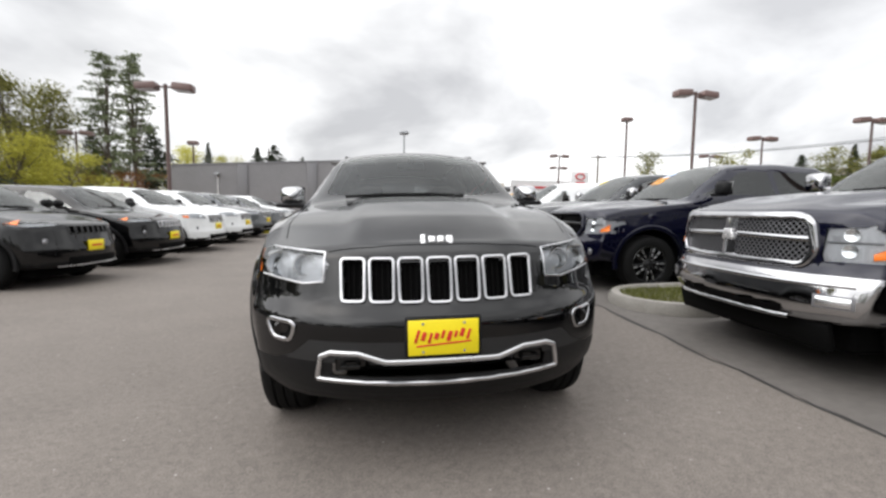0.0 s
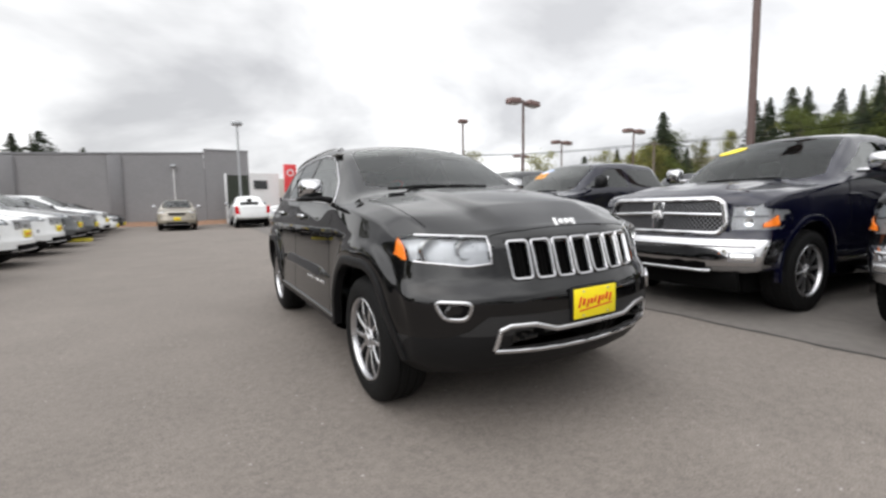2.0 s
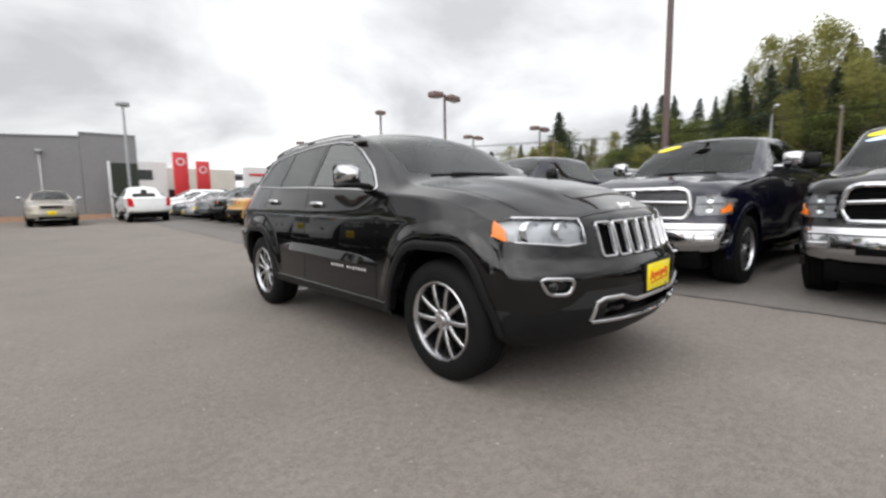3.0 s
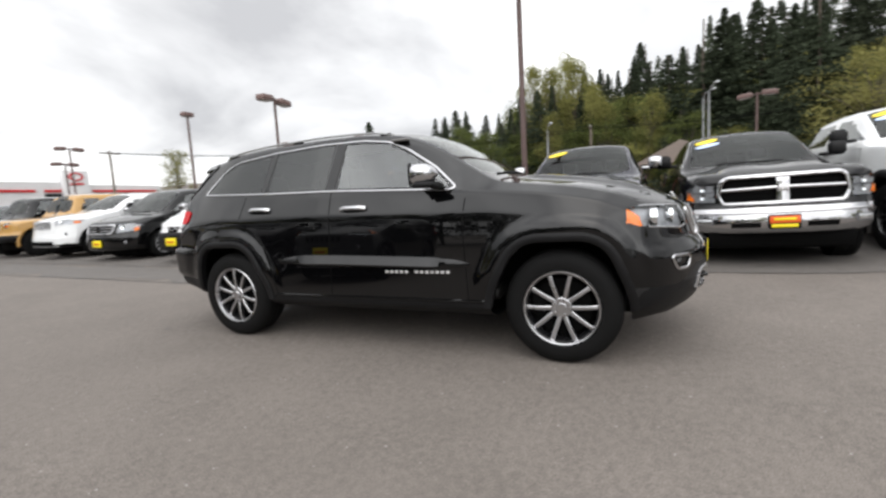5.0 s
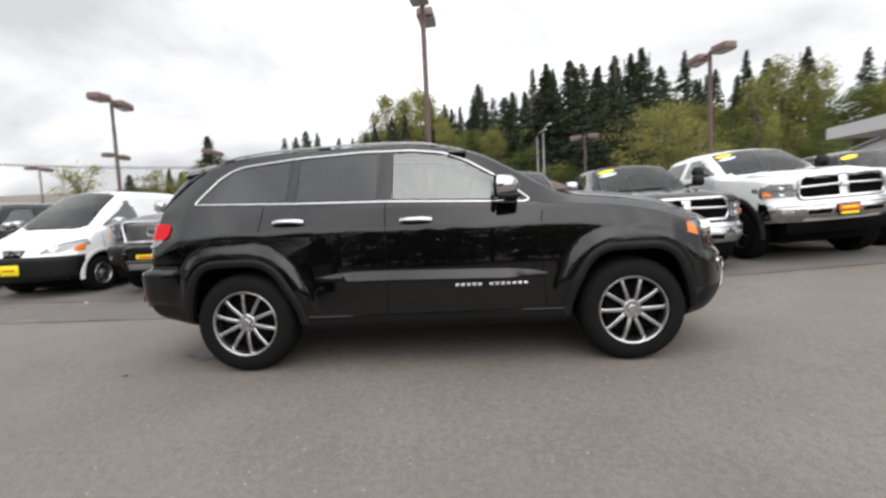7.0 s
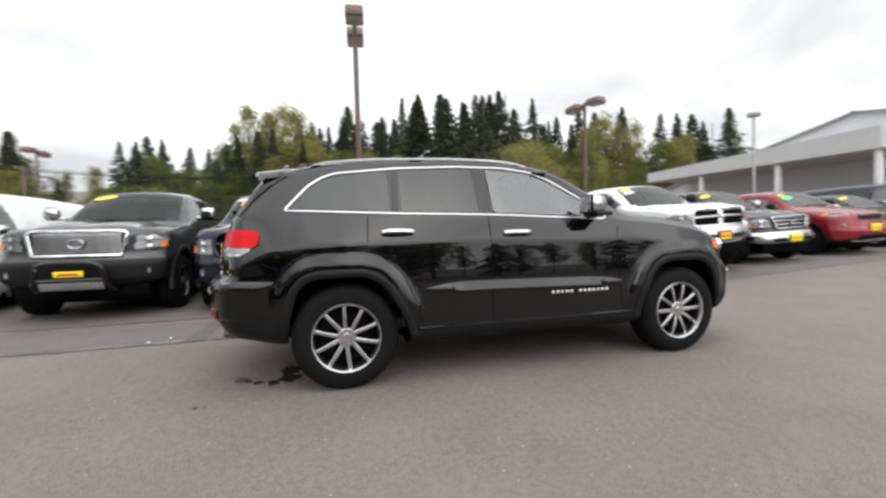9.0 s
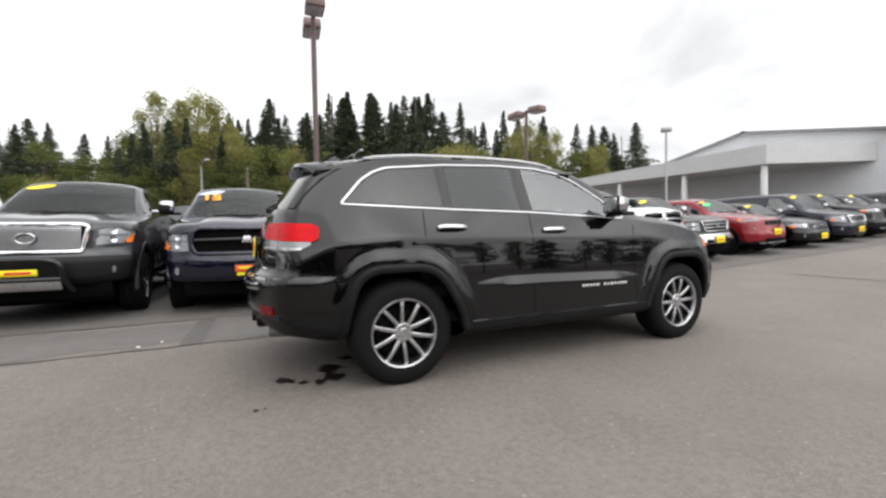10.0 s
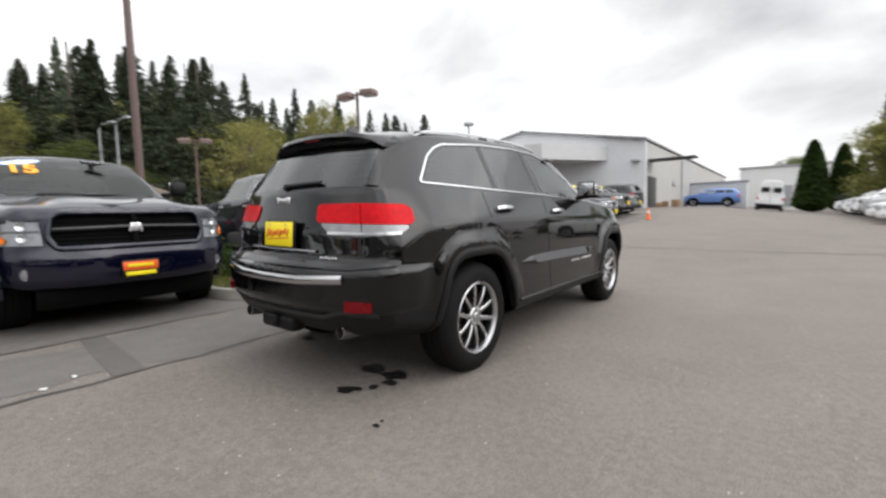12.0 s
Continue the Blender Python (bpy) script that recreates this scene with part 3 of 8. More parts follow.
    WHEELS[key] = {"tyre": mesh("tyre", *tyre, RUBBER), "rim": mesh("rim", *rim_set, ALLOY), "rim_dark": mesh("rim", *rim_set, DARK_ALLOY), "nuts": mesh("wheel_nuts", *join(*nuts), CHROME), "disc": mesh("brake", *join(disc, back), VOID), "barrel": mesh("barrel", *barrel, DARK_ALLOY), "accent": mesh("spoke_accent", *join(*accents), ALLOY) if accents else None}
    for me in (WHEELS[key]["rim"], WHEELS[key]["rim_dark"]):
        me.polygons.foreach_set("use_smooth", [p < len(pieces[0][1]) for p in range(len(me.polygons))])
    return WHEELS[key]


def add_wheel(parent, x, y, r, rim=0.23, width=0.25, spokes=5, style="pair", dark=False, turn=0.0, steer=0.0):
    """A wheel at the side x of its thing: brake, with the tyre, rim and nuts on it."""
    ms = wheel_meshes(r, rim, width, spokes, style)
    face = 0.0 if x < 0 else 180.0
    hub = part("wheel", ms["disc"], VOID, parent, at=pose(x, y, r - 0.006, 0, 0, face + steer) @ pose(0, 0, 0, turn))
    part("tyre", ms["tyre"], RUBBER, hub, "black rubber tyre")
    part("rim", ms["rim_dark" if dark else "rim"], ALLOY, hub, "gloss black rim" if dark else "silver alloy rim")
    part("barrel", ms["barrel"], DARK_ALLOY, hub, "dark inner barrel")
    if ms["accent"]:
        part("spoke_accent", ms["accent"], ALLOY, hub, "bright milled spoke accents")["kind"] = "stuff"
    part("wheel_nuts", ms["nuts"], CHROME, hub)["kind"] = "stuff"
    return hub


def bars(poly_rows, depth, axis="y"):
    return join(*[plate(p, depth, axis) for p in poly_rows])


def seat_set(x, y, z, back=0.62, w=0.50):
    return join(box(x, y, z, w, 0.50, 0.16, 0.05), moved(box(0, 0, back / 2, w * 0.94, 0.14, back, 0.05, (0.8, 0.8)), pose(x, y + 0.24, z + 0.02, -12, 0, 0)), moved(box(0, 0, 0.09, 0.26, 0.10, 0.18, 0.04), pose(x, y + 0.24 + 0.16, z + back + 0.02, -12, 0, 0)))


# ---- ground heights: a shallow dip in the lane where the black SUV stands, rising to the shop ----
def ramp(v, a, b):
    return min(max(v, a), b) - a


def g(x, y):
    z = -0.004 + 0.024 * ramp(x, -1.9, 1.5) + 0.020 * ramp(x, 1.5, 4.0) + 0.008 * ramp(x, 4.0, 12.0) + 0.008 * ramp(-x, 1.9, 12.0)
    z += 0.011 * ramp(y, 5.0, 60.0)
    z += (0.014 + 0.031 * ramp(x, -5.0, 2.0) / 7.0) * ramp(-y, 4.0, 29.0)
    z += 14.0 * (ramp(x, 62.0, 130.0) / 68.0) ** 1.4
    return z


def stand(x, y, turn, back=2.3):
    """The pose of a vehicle whose nose is over (x, y), tilted with the ground; turn 0 points its nose to -y."""
    a = radians(turn)
    cx, cy = x - math.sin(a) * back, y + math.cos(a) * back
    h = 1.0
    dx, dy = (g(cx + h, cy) - g(cx - h, cy)) / (2 * h), (g(cx, cy + h) - g(cx, cy - h)) / (2 * h)
    up = Vector((-dx, -dy, 1)).normalized()
    z = g(cx, cy) + dx * (x - cx) + dy * (y - cy)
    tilt = Vector((0, 0, 1)).rotation_difference(up).to_matrix().to_4x4()
    return Matrix.Translation((x, y, z)) @ tilt @ pose(0, 0, 0, 0, 0, turn)


def arc(cy, cz, r, a0, a1, n=28, tall=1.0):
    return [(cy + r * math.cos(radians(a)), cz + r * tall * math.sin(radians(a))) for a in np.linspace(a0, a1, n)]


# liner in near-black by default: the shade of the well is in its colour
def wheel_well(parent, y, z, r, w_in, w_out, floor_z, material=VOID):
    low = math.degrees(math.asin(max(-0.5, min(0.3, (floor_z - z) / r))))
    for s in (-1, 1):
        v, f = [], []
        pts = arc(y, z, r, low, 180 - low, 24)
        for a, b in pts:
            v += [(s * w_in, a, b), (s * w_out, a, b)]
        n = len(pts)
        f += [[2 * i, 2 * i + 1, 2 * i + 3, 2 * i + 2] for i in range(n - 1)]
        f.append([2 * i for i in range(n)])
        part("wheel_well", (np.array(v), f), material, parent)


# ---- the black SUV in the lane ----
def jet_black_suv():
    s = dict(
        sharp=0.014, under=0.20, yf=-2.39, yr=2.45, blur=0.055, tuck=[(-2.39, 0.045), (-1.9, 0.02), (-1.1, -0.045), (1.1, -0.045), (1.8, 0.0), (2.45, 0.03)], rf=0.07, rr=0.08, reach=1.15,
        zt=[(-2.39, 1.03), (-2.2, 1.10), (-2.0, 1.155), (-1.6, 1.225), (-1.15, 1.275), (-1.0, 1.30), (-0.72, 1.47), (-0.42, 1.645), (-0.2, 1.72), (0.2, 1.757), (0.6, 1.764), (1.2, 1.752), (1.7, 1.715), (2.1, 1.665), (2.45, 1.62)],
        crown=[(-2.39, 0.03), (-1.6, 0.05), (-1.0, 0.05), (-0.3, 0.06), (1.5, 0.06), (2.45, 0.07)],
        wt=[(-2.39, 0.74), (-1.9, 0.79), (-1.2, 0.78), (-1.0, 0.75), (-0.6, 0.675), (-0.2, 0.62), (0.5, 0.62), (1.5, 0.60), (2.1, 0.57), (2.45, 0.54)],
        zs=[(-2.39, 0.96), (-1.9, 1.075), (-1.3, 1.155), (-0.9, 1.185), (-0.6, 1.20), (0.3, 1.235), (1.0, 1.25), (1.8, 1.275), (2.45, 1.25)],
        ws=[(-2.39, 0.86), (-1.9, 0.885), (-1.45, 0.905), (-0.9, 0.895), (-0.5, 0.875), (0.3, 0.87), (1.0, 0.86), (1.8, 0.80), (2.1, 0.77), (2.45, 0.72)],
        zm=[(-2.39, 0.70), (-1.9, 0.93), (-1.0, 1.035), (0.3, 1.05), (1.5, 1.065), (2.1, 1.03), (2.45, 0.90)],
        wm=[(-2.39, 0.90), (-1.9, 0.94), (-1.45, 0.955), (-0.9, 0.93), (0.0, 0.93), (1.0, 0.935), (1.5, 0.95), (2.0, 0.925), (2.45, 0.87)],
        zb=[(-2.39, 0.31), (-2.1, 0.25), (-1.0, 0.25), (1.2, 0.25), (2.1, 0.32), (2.45, 0.38)],
        ff=[(0.25, 0.17), (0.36, 0.07), (0.46, 0.012), (0.55, 0.0), (0.735, 0.0), (0.770, 0.055), (0.90, 0.090), (1.02, 0.125), (1.08, 0.19), (1.3, 0.3)],
        fr=[(0.3, 0.16), (0.45, 0.04), (0.55, 0.0), (0.785, 0.0), (0.80, 0.008), (0.835, 0.062), (1.0, 0.075), (1.25, 0.145), (1.55, 0.37), (1.70, 0.46)],
        bowf=(0.44, 2.7), bowr=(0.24, 2.6),
    )
    sh = Shell(s, 300, 44, (3, 6, 30, 14, 20, 22))
    AXF, AXR, ZW, RW = -1.4575, 1.4575, 0.392, 0.386
    # the arch openings: squared off, with a flat top and sloping shoulders
    ARCHES = [rounded([(cy + a, ZW + b) for a, b in pts], 0.16, 8) for cy, pts in ((AXF, ((0.48, -0.30), (0.47, 0.05), (0.275, 0.440), (-0.265, 0.445), (-0.43, 0.05), (-0.435, -0.30))), (AXR, ((0.42, -0.30), (0.415, 0.04), (0.31, 0.432), (-0.23, 0.438), (-0.465, 0.05), (-0.47, -0.30))))]
    # fenders swell out round the openings
    flank = np.abs(sh.N[:, 0]) > 0.45
    for outline_ in ARCHES:
        d_, _ = sdist(sh.V[:, 1:3], outline_)
        k_ = np.clip((0.175 - d_) / 0.095, 0, 1)
        k_ = k_ * k_ * (3 - 2 * k_) * flank * np.clip((sh.V[:, 2] - 0.42) / 0.2, 0, 1) * np.clip((2.05 - np.abs(sh.V[:, 1])) / 0.16, 0, 1)
        sh.V[:, 0] += 0.026 * k_ * np.sign(sh.V[:, 0])
    sh.renormal()
    # raised centre of the bonnet
    ax = np.abs(sh.V[:, 0])
    dome = np.clip((0.47 - ax) / 0.10, 0, 1)
    dome = dome * dome * (3 - 2 * dome) * np.clip((sh.V[:, 1] + 2.17) / 0.25, 0, 1) * np.clip((-1.02 - sh.V[:, 1]) / 0.25, 0, 1)
    sh.V[:, 2] += 0.026 * dome * (sh.N[:, 2] > 0.4) * (sh.V[:, 2] > 1.0)
    sh.renormal()
    root = thing("suv", "glossy black mid-size SUV with chrome trim parked in the open lane", "car", pose(0, 0, 0.041, 0, -1.3, 0))
    WIN, WINR, WS, RG, LAMP, AMB, RED, CLR, SLOT, CLAD, ARCH, INT, FDOOR, RDOOR, HOOD, GATE, VAL = range(1, 18)
    side = lambda V, N: (np.abs(N[:, 0]) > 0.3) & (V[:, 2] > 1.12)
    rearward = lambda V, N: V[:, 1] > 1.98
    front = lambda V, N: (V[:, 1] < -1.80) & (N[:, 1] < 0.2)
    outline = [(1.87, 1.305), (1.70, 1.49), (1.60, 1.555), (1.50, 1.59), (1.03, 1.635), (0.52, 1.655), (0.12, 1.648), (-0.12, 1.615), (-0.29, 1.545), (-0.55, 1.385), (-0.74, 1.225), (-0.70, 1.208), (-0.4, 1.222), (0.32, 1.255), (1.03, 1.272)]
    for outline_ in ARCHES:
        sh.carve(ARCH, "x", outline_, lambda V, N: np.abs(V[:, 0]) > 0.55)
    sh.carve(WINR, "x", rounded(between(outline, 1.085, 3), 0.05), side, 0.022)
    sh.carve(WINR, "x", between(outline, 0.385, 1.04), side, 0.022)
    sh.carve(WIN, "x", between(outline, -0.70, 0.30), side, 0.022)
    sh.carve(WS, "z", [(-0.5, -1.0), (0.0, -1.0), (0.4, -0.975), (0.66, -0.88), (0.585, -0.42), (0.53, -0.31), (0, -0.30), (-0.5, -0.30)], lambda V, N: (N[:, 2] > 0.25) & (V[:, 2] > 1.26))
    sh.carve(RG, "y", [(-0.5, 1.29), (0.60, 1.275), (0.66, 1.32), (0.58, 1.52), (0.50, 1.56), (-0.5, 1.58)], lambda V, N: (V[:, 1] > 1.82) & (N[:, 1] > 0.2))
    lamp = [(0.515, 1.008), (0.525, 0.882), (0.62, 0.872), (0.875, 0.907), (0.93, 1.005), (0.80, 1.028), (0.70, 1.022)]
    amb = [(0.862, 0.86), (0.862, 1.06), (0.97, 1.06), (0.97, 0.86)]
    sh.carve(LAMP, "y", lamp, lambda V, N: (V[:, 1] < -1.86) & (N[:, 1] < 0.1), snap=0.010)
    sh.carve(AMB, "y", amb, lambda V, N: (V[:, 1] < -1.86), only=(LAMP,), snap=0.006)
    slots = []
    for k in range(-3, 4):
        c = k * 0.1275 - 0.004
        lo = 0.790 + 0.008 * abs(k) / 3
        poly = rounded([(c - 0.050, lo), (c + 0.050, lo), (c + 0.053, 0.982), (c - 0.053, 0.982)], 0.018)
        slots.append(poly)
        sh.carve(SLOT, "y", poly, front, mirror=False, snap=0.008)
    intake = [(-0.49, 0.475), (0.49, 0.475), (0.475, 0.556), (0.35, 0.56), (0.24, 0.530), (-0.24, 0.530), (-0.35, 0.56), (-0.475, 0.556)]
    sh.carve(INT, "y", intake, front, mirror=False)
    mask = [(-2.7, 0.2), (2.8, 0.2), (2.8, 0.54), (2.2, 0.535), (1.86, 0.52), (1.80, 0.42), (-1.9, 0.42), (-1.95, 0.50), (-2.05, 0.535), (-2.7, 0.535)]
    sh.carve(CLAD, "x", mask, lambda V, N: V[:, 2] < 0.8, snap=0.017)
    sh.carve(VAL, "y", [(-0.2, 0.20), (0.95, 0.20), (0.95, 0.525), (0.76, 0.525), (0.67, 0.560), (0.585, 0.632), (-0.2, 0.632)], front, snap=0.014)
    sh.carve(FDOOR, "x", [(-0.83, 0.42), (-0.80, 1.0), (-0.83, 1.20), (0.33, 1.25), (0.34, 0.42)], lambda V, N: np.abs(N[:, 0]) > 0.4)
    sh.carve(RDOOR, "x", [(0.34, 0.42), (0.33, 1.25), (1.27, 1.27), (1.29, 1.06), (1.02, 0.80), (0.93, 0.55), (0.90, 0.42)], lambda V, N: np.abs(N[:, 0]) > 0.4)
    sh.carve(HOOD, "z", [(-0.5, -2.6), (0.70, -2.6), (0.755, -1.9), (0.745, -1.1), (0.5, -1.05), (-0.5, -1.05)], lambda V, N: (N[:, 2] > 0.35) & (V[:, 2] > 1.03) & (V[:, 1] < -1.0))
    sh.carve(GATE, "y", [(-0.5, 0.80), (0.60, 0.80), (0.62, 1.0), (0.66, 1.25), (0.60, 1.60), (-0.5, 1.66)], lambda V, N: (V[:, 1] > 1.85) & (N[:, 1] > 0.3))
    part("body", sh.piece(0), BLACK_PAINT, root, "gloss black painted bodywork")
    part("lower_cladding", sh.piece(CLAD), PLASTIC, root, "matt black lower bumper and sill cladding")
    part("front_valance", sh.piece(VAL), CLAD_GREY, root, "dull grey-black front valance")
    part("bonnet", sh.piece(HOOD), BLACK_PAINT, root)
    gate = part("tailgate", sh.piece(GATE), BLACK_PAINT, root)
    part("windscreen", sh.piece(WS), WIND, root, "clear raked windscreen")
    part("rear_window", sh.piece(RG), REAR_GLASS, gate, "dark tinted rear window")
    for sd in (-1, 1):
        fd = part("door", sh.piece(FDOOR, sd), BLACK_PAINT, root, "front door with chrome handle")
        rd = part("door", sh.piece(RDOOR, sd), BLACK_PAINT, root, "rear door with chrome handle")
        part("window", sh.piece(WIN, sd), GLASS, fd, "clear front door glass")
        part("window", sh.piece(WINR, sd), TINTED, rd, "dark privacy glass")
        # chrome outline round all three side windows, and the black uprights between them
        part("window_trim", sh.strip("x", rounded(outline, 0.03), 0.017, 0.008, True, sd), CHROME, root, "bright chrome window surround")
        for yy, ww in ((1.062, 0.05), (0.343, 0.085)):
            top = 1.632 if yy > 0.5 else 1.648
            bot = 1.272 if yy > 0.5 else 1.255
            part("pillar_trim", sh.strip("x", [(yy + 0.012, bot), (yy - 0.02, top)], ww, 0.004, False, sd), SEAL, root)
        # shut lines
        for line in ([(-0.83, 0.42), (-0.805, 0.8), (-0.80, 1.0), (-0.83, 1.195)], [(0.34, 0.42), (0.335, 1.245)], [(0.90, 0.43), (0.95, 0.62), (1.05, 0.85), (1.27, 1.02), (1.29, 1.08), (1.275, 1.26)]):
            part("shut_line", sh.strip("x", line, 0.007, 0.0012, False, sd, 0.05), VOID, root)
        # raised moulding along the doors with lettering bars under it
        ptsm = [(0.87, 0.700), (0.70, 0.714), (0.3, 0.712), (-0.3, 0.700), (-0.72, 0.690), (-0.84, 0.675)]
        p, n = sh.on("x", dense(ptsm, 0.04, False), sd)
        v, f = [], []
        for i, (q, nn) in enumerate(zip(p, n)):
            k = min(1.0, 6 * i / (len(p) - 1), 6 * (len(p) - 1 - i) / (len(p) - 1))
            for dz, out in ((0.040, -0.002), (0.036, 0.006), (-0.028, 0.034), (-0.040, 0.030), (-0.050, -0.002)):
                v.append(q + np.array([sd * out * k, 0, dz * (0.35 + 0.65 * k)]))
        f = [[i * 5 + j, i * 5 + j + 1, i * 5 + j + 6, i * 5 + j + 5] for i in range(len(p) - 1) for j in range(4)]
        if sd > 0:
            f = [q[::-1] for q in f]
        part("door_moulding", (np.array(v), f), BLACK_PAINT, root, "sculpted lower door moulding")
        let = []
        for k in range(13):
            if k == 5:
                continue
            a = -0.18 - 0.0415 * k
            pp, _ = sh.on("x", [(a, 0.620)], sd)
            let.append(box(pp[0][0] + sd * 0.004, a, 0.622, 0.005, 0.029, 0.021, 0.002))
            let.append(box(pp[0][0] + sd * 0.005, a, 0.622, 0.006, 0.012, 0.008, 0.001))
        part("lettering", join(*let), WHITE_LET, root, "row of small silver letter bars")["kind"] = "stuff"
        # door handles
        for yy, zz, own in ((0.105, 1.105, fd), (1.065, 1.130, rd)):
            q, n = sh.on("x", [(yy - 0.12 + 0.24 * t, zz) for t in np.linspace(0, 1, 9)], sd)
            lift = np.array([0.012, 0.028, 0.036, 0.038, 0.038, 0.038, 0.036, 0.028, 0.012])
            hd = part("handle", sweep(q + lift[:, None] * n, n, 0.030, 0.010, sink=0.006), CHROME, own, "chrome door handle")
            part("handle_cup", sweep(q[2:7] + 0.001 * n[2:7], n[2:7], 0.055, 0.002), VOID, hd)
        # arch flares
        for cy, outline_ in zip((AXF, AXR), ARCHES):
            low_ = ZW - 0.03
            ring_ = dense(outline_, 0.035)
            start_ = max(range(len(ring_)), key=lambda i: (ring_[i - 1][1] < low_ <= ring_[i][1], ring_[i][0] > cy))
            ring_ = [p_ for p_ in ring_[start_:] + ring_[:start_] if p_[1] >= low_]
            mid_ = np.array(ring_)
            t_ = np.gradient(mid_, axis=0)
            out_ = np.stack([t_[:, 1], -t_[:, 0]], 1)
            out_ /= np.linalg.norm(out_, axis=1)[:, None]
            if ((mid_ - [cy, ZW]) * out_).sum() < 0:
                out_ = -out_
            q, n = sh.on("x", [tuple(p_) for p_ in mid_ + 0.026 * out_], sd)
            nn = np.tile([sd, 0, 0.0], (len(q), 1)) * 0.8 + 0.2 * n
            part("wheel_arch_flare", sweep(q - 0.004 * nn, nn, 0.056, 0.018, sink=0.04), PLASTIC, root, "matt black wheel arch flare")
        # sill with its thin bright edge
        part("sill", sh.strip("x", [(-0.95, 0.418), (0.93, 0.418)], 0.022, 0.014, False, sd, 0.1), BLACK_PAINT, root)
        # mirror
        arm = part("mirror_arm", moved(box(0, 0, 0, 0.13, 0.10, 0.04, 0.012), pose(sd * 0.90, -0.60, 1.245, 0, -sd * 8, 0)), PLASTIC, root)
        sec = [(0.0, 0.0), (0.03, 0.6), (0.07, 0.92), (0.13, 1.0), (0.17, 1.0), (0.185, 0.93)]
        v, f, nr = [], [], 16
        for d, k in sec:
            for a in np.linspace(0, 2 * math.pi, nr, endpoint=False):
                ca, sa = math.cos(a), math.sin(a)
                ex = 0.55
                rx, rz = abs(ca) ** ex * math.copysign(1, ca), abs(sa) ** ex * math.copysign(1, sa)
                v.append((sd * (0.975 + 0.090 * k * rx), -0.66 + d, 1.325 + 0.078 * k * rz))
        f = [[i * nr + j, i * nr + (j + 1) % nr, (i + 1) * nr + (j + 1) % nr, (i + 1) * nr + j] for i in range(len(sec) - 1) for j in range(nr)]
        if sd < 0:
            f = [q[::-1] for q in f]
        mir = part("mirror_cap", (np.array(v), [q[::-1] for q in f]), CHROME, root, "chrome door mirror cap")
        part("mirror_housing", box(sd * 0.975, -0.478, 1.325, 0.176, 0.026, 0.152, 0.012), PLASTIC, mir)
        part("mirror_glass", box(sd * 0.975, -0.464, 1.325, 0.150, 0.006, 0.124, 0.002), CHROME, mir)
        part("mirror_base", moved(box(0, 0, 0, 0.20, 0.15, 0.035, 0.012), pose(sd * 0.985, -0.575, 1.250)), PLASTIC, mir)
        # head lamps: clear lens over a silver bowl with a projector, amber corner
        hl = part("headlamp", sh.piece(LAMP, sd), LENS, root, "clear halogen headlamp with amber corner")
        part("amber_lens", sh.piece(AMB, sd, -0.004), AMBER, hl, "amber side marker")
        bv, bf, bn = sh.piece(LAMP, sd, -0.030)
        part("reflector", (bv, bf, bn), LAMP_DULL, hl)
        for cx, rr in ((0.755, 0.056), (0.62, 0.046)):
            q, _ = sh.on("y", [(sd * cx, 0.948)], -1)
            part("lamp_bowl", moved(lathe([(0.004, 0.030), (rr * 0.55, 0.024), (rr * 0.8, 0.010), (rr, -0.010), (rr * 1.08, -0.010), (rr * 1.08, 0.03)], 24, "y"), Matrix.Translation((q[0][0], q[0][1] + 0.024, 0.948))), LAMP_BOWL, hl)
        part("lamp_trim", sh.strip("y", [(sd * 0.80, 1.029), (sd * 0.70, 1.023), (sd * 0.517, 1.010), (sd * 0.523, 0.880), (sd * 0.62, 0.869), (sd * 0.84, 0.899)], 0.010, 0.005, False, -1), CHROME, hl, "chrome lamp surround")
        # fog lamp
        fog = [(sd * 0.650, 0.700), (sd * 0.675, 0.618), (sd * 0.765, 0.622), (sd * 0.80, 0.708)]
        fl = part("fog_lamp", sh.strip("y", rounded(fog, 0.03), 0.020, 0.012, True, -1, 0.02), CHROME, root, "chrome-ringed fog lamp")
        q, n = sh.on("y", [(sd * 0.725, 0.660)], -1)
        fq, fn = sh.on("y", rounded(fog, 0.03), -1)
        fc = fq.mean(0)
        v = np.concatenate([fq + 0.003 * fn, [fc + 0.001 * n[0]]])
        part("recess", (v, [[i, (i + 1) % len(fq), len(fq)] for i in range(len(fq))]), VOID, fl)
        part("lens", moved(lathe([(0.001, -0.012), (0.030, -0.010), (0.040, 0.0), (0.042, 0.02)], 20, "y"), Matrix.Translation(q[0] + np.array([0, 0.014, 0]))), GLOSS_BLACK, fl)
        # tail lamps
        CT = (0.0, 1.75)
        tl = part("tail_lamp", lens_patch(sh, CT, (60, 38.5), [(0, 1.077), (0.06, 1.059), (1, 1.053)], [(0, 1.151), (0.08, 1.169), (1, 1.173)], 18, 6, 0.010, 0.02, sd), RED_LENS, root, "red wrap-around tail lamp")
        part("side_lens", lens_patch(sh, CT, (38.1, 18.5), [(0, 1.053), (0.9, 1.045), (1, 1.067)], [(0, 1.173), (0.86, 1.163), (1, 1.135)], 20, 6, 0.010, 0.02, sd), RED_LENS, tl)
        part("reverse_lens", lens_patch(sh, CT, (57, 38.5), [(0, 1.041), (0.30, 0.989), (1, 0.981)], [(0, 1.056), (1, 1.051)], 16, 4, 0.006, 0.02, sd), CLEAR_LENS, tl, "clear lower lens")
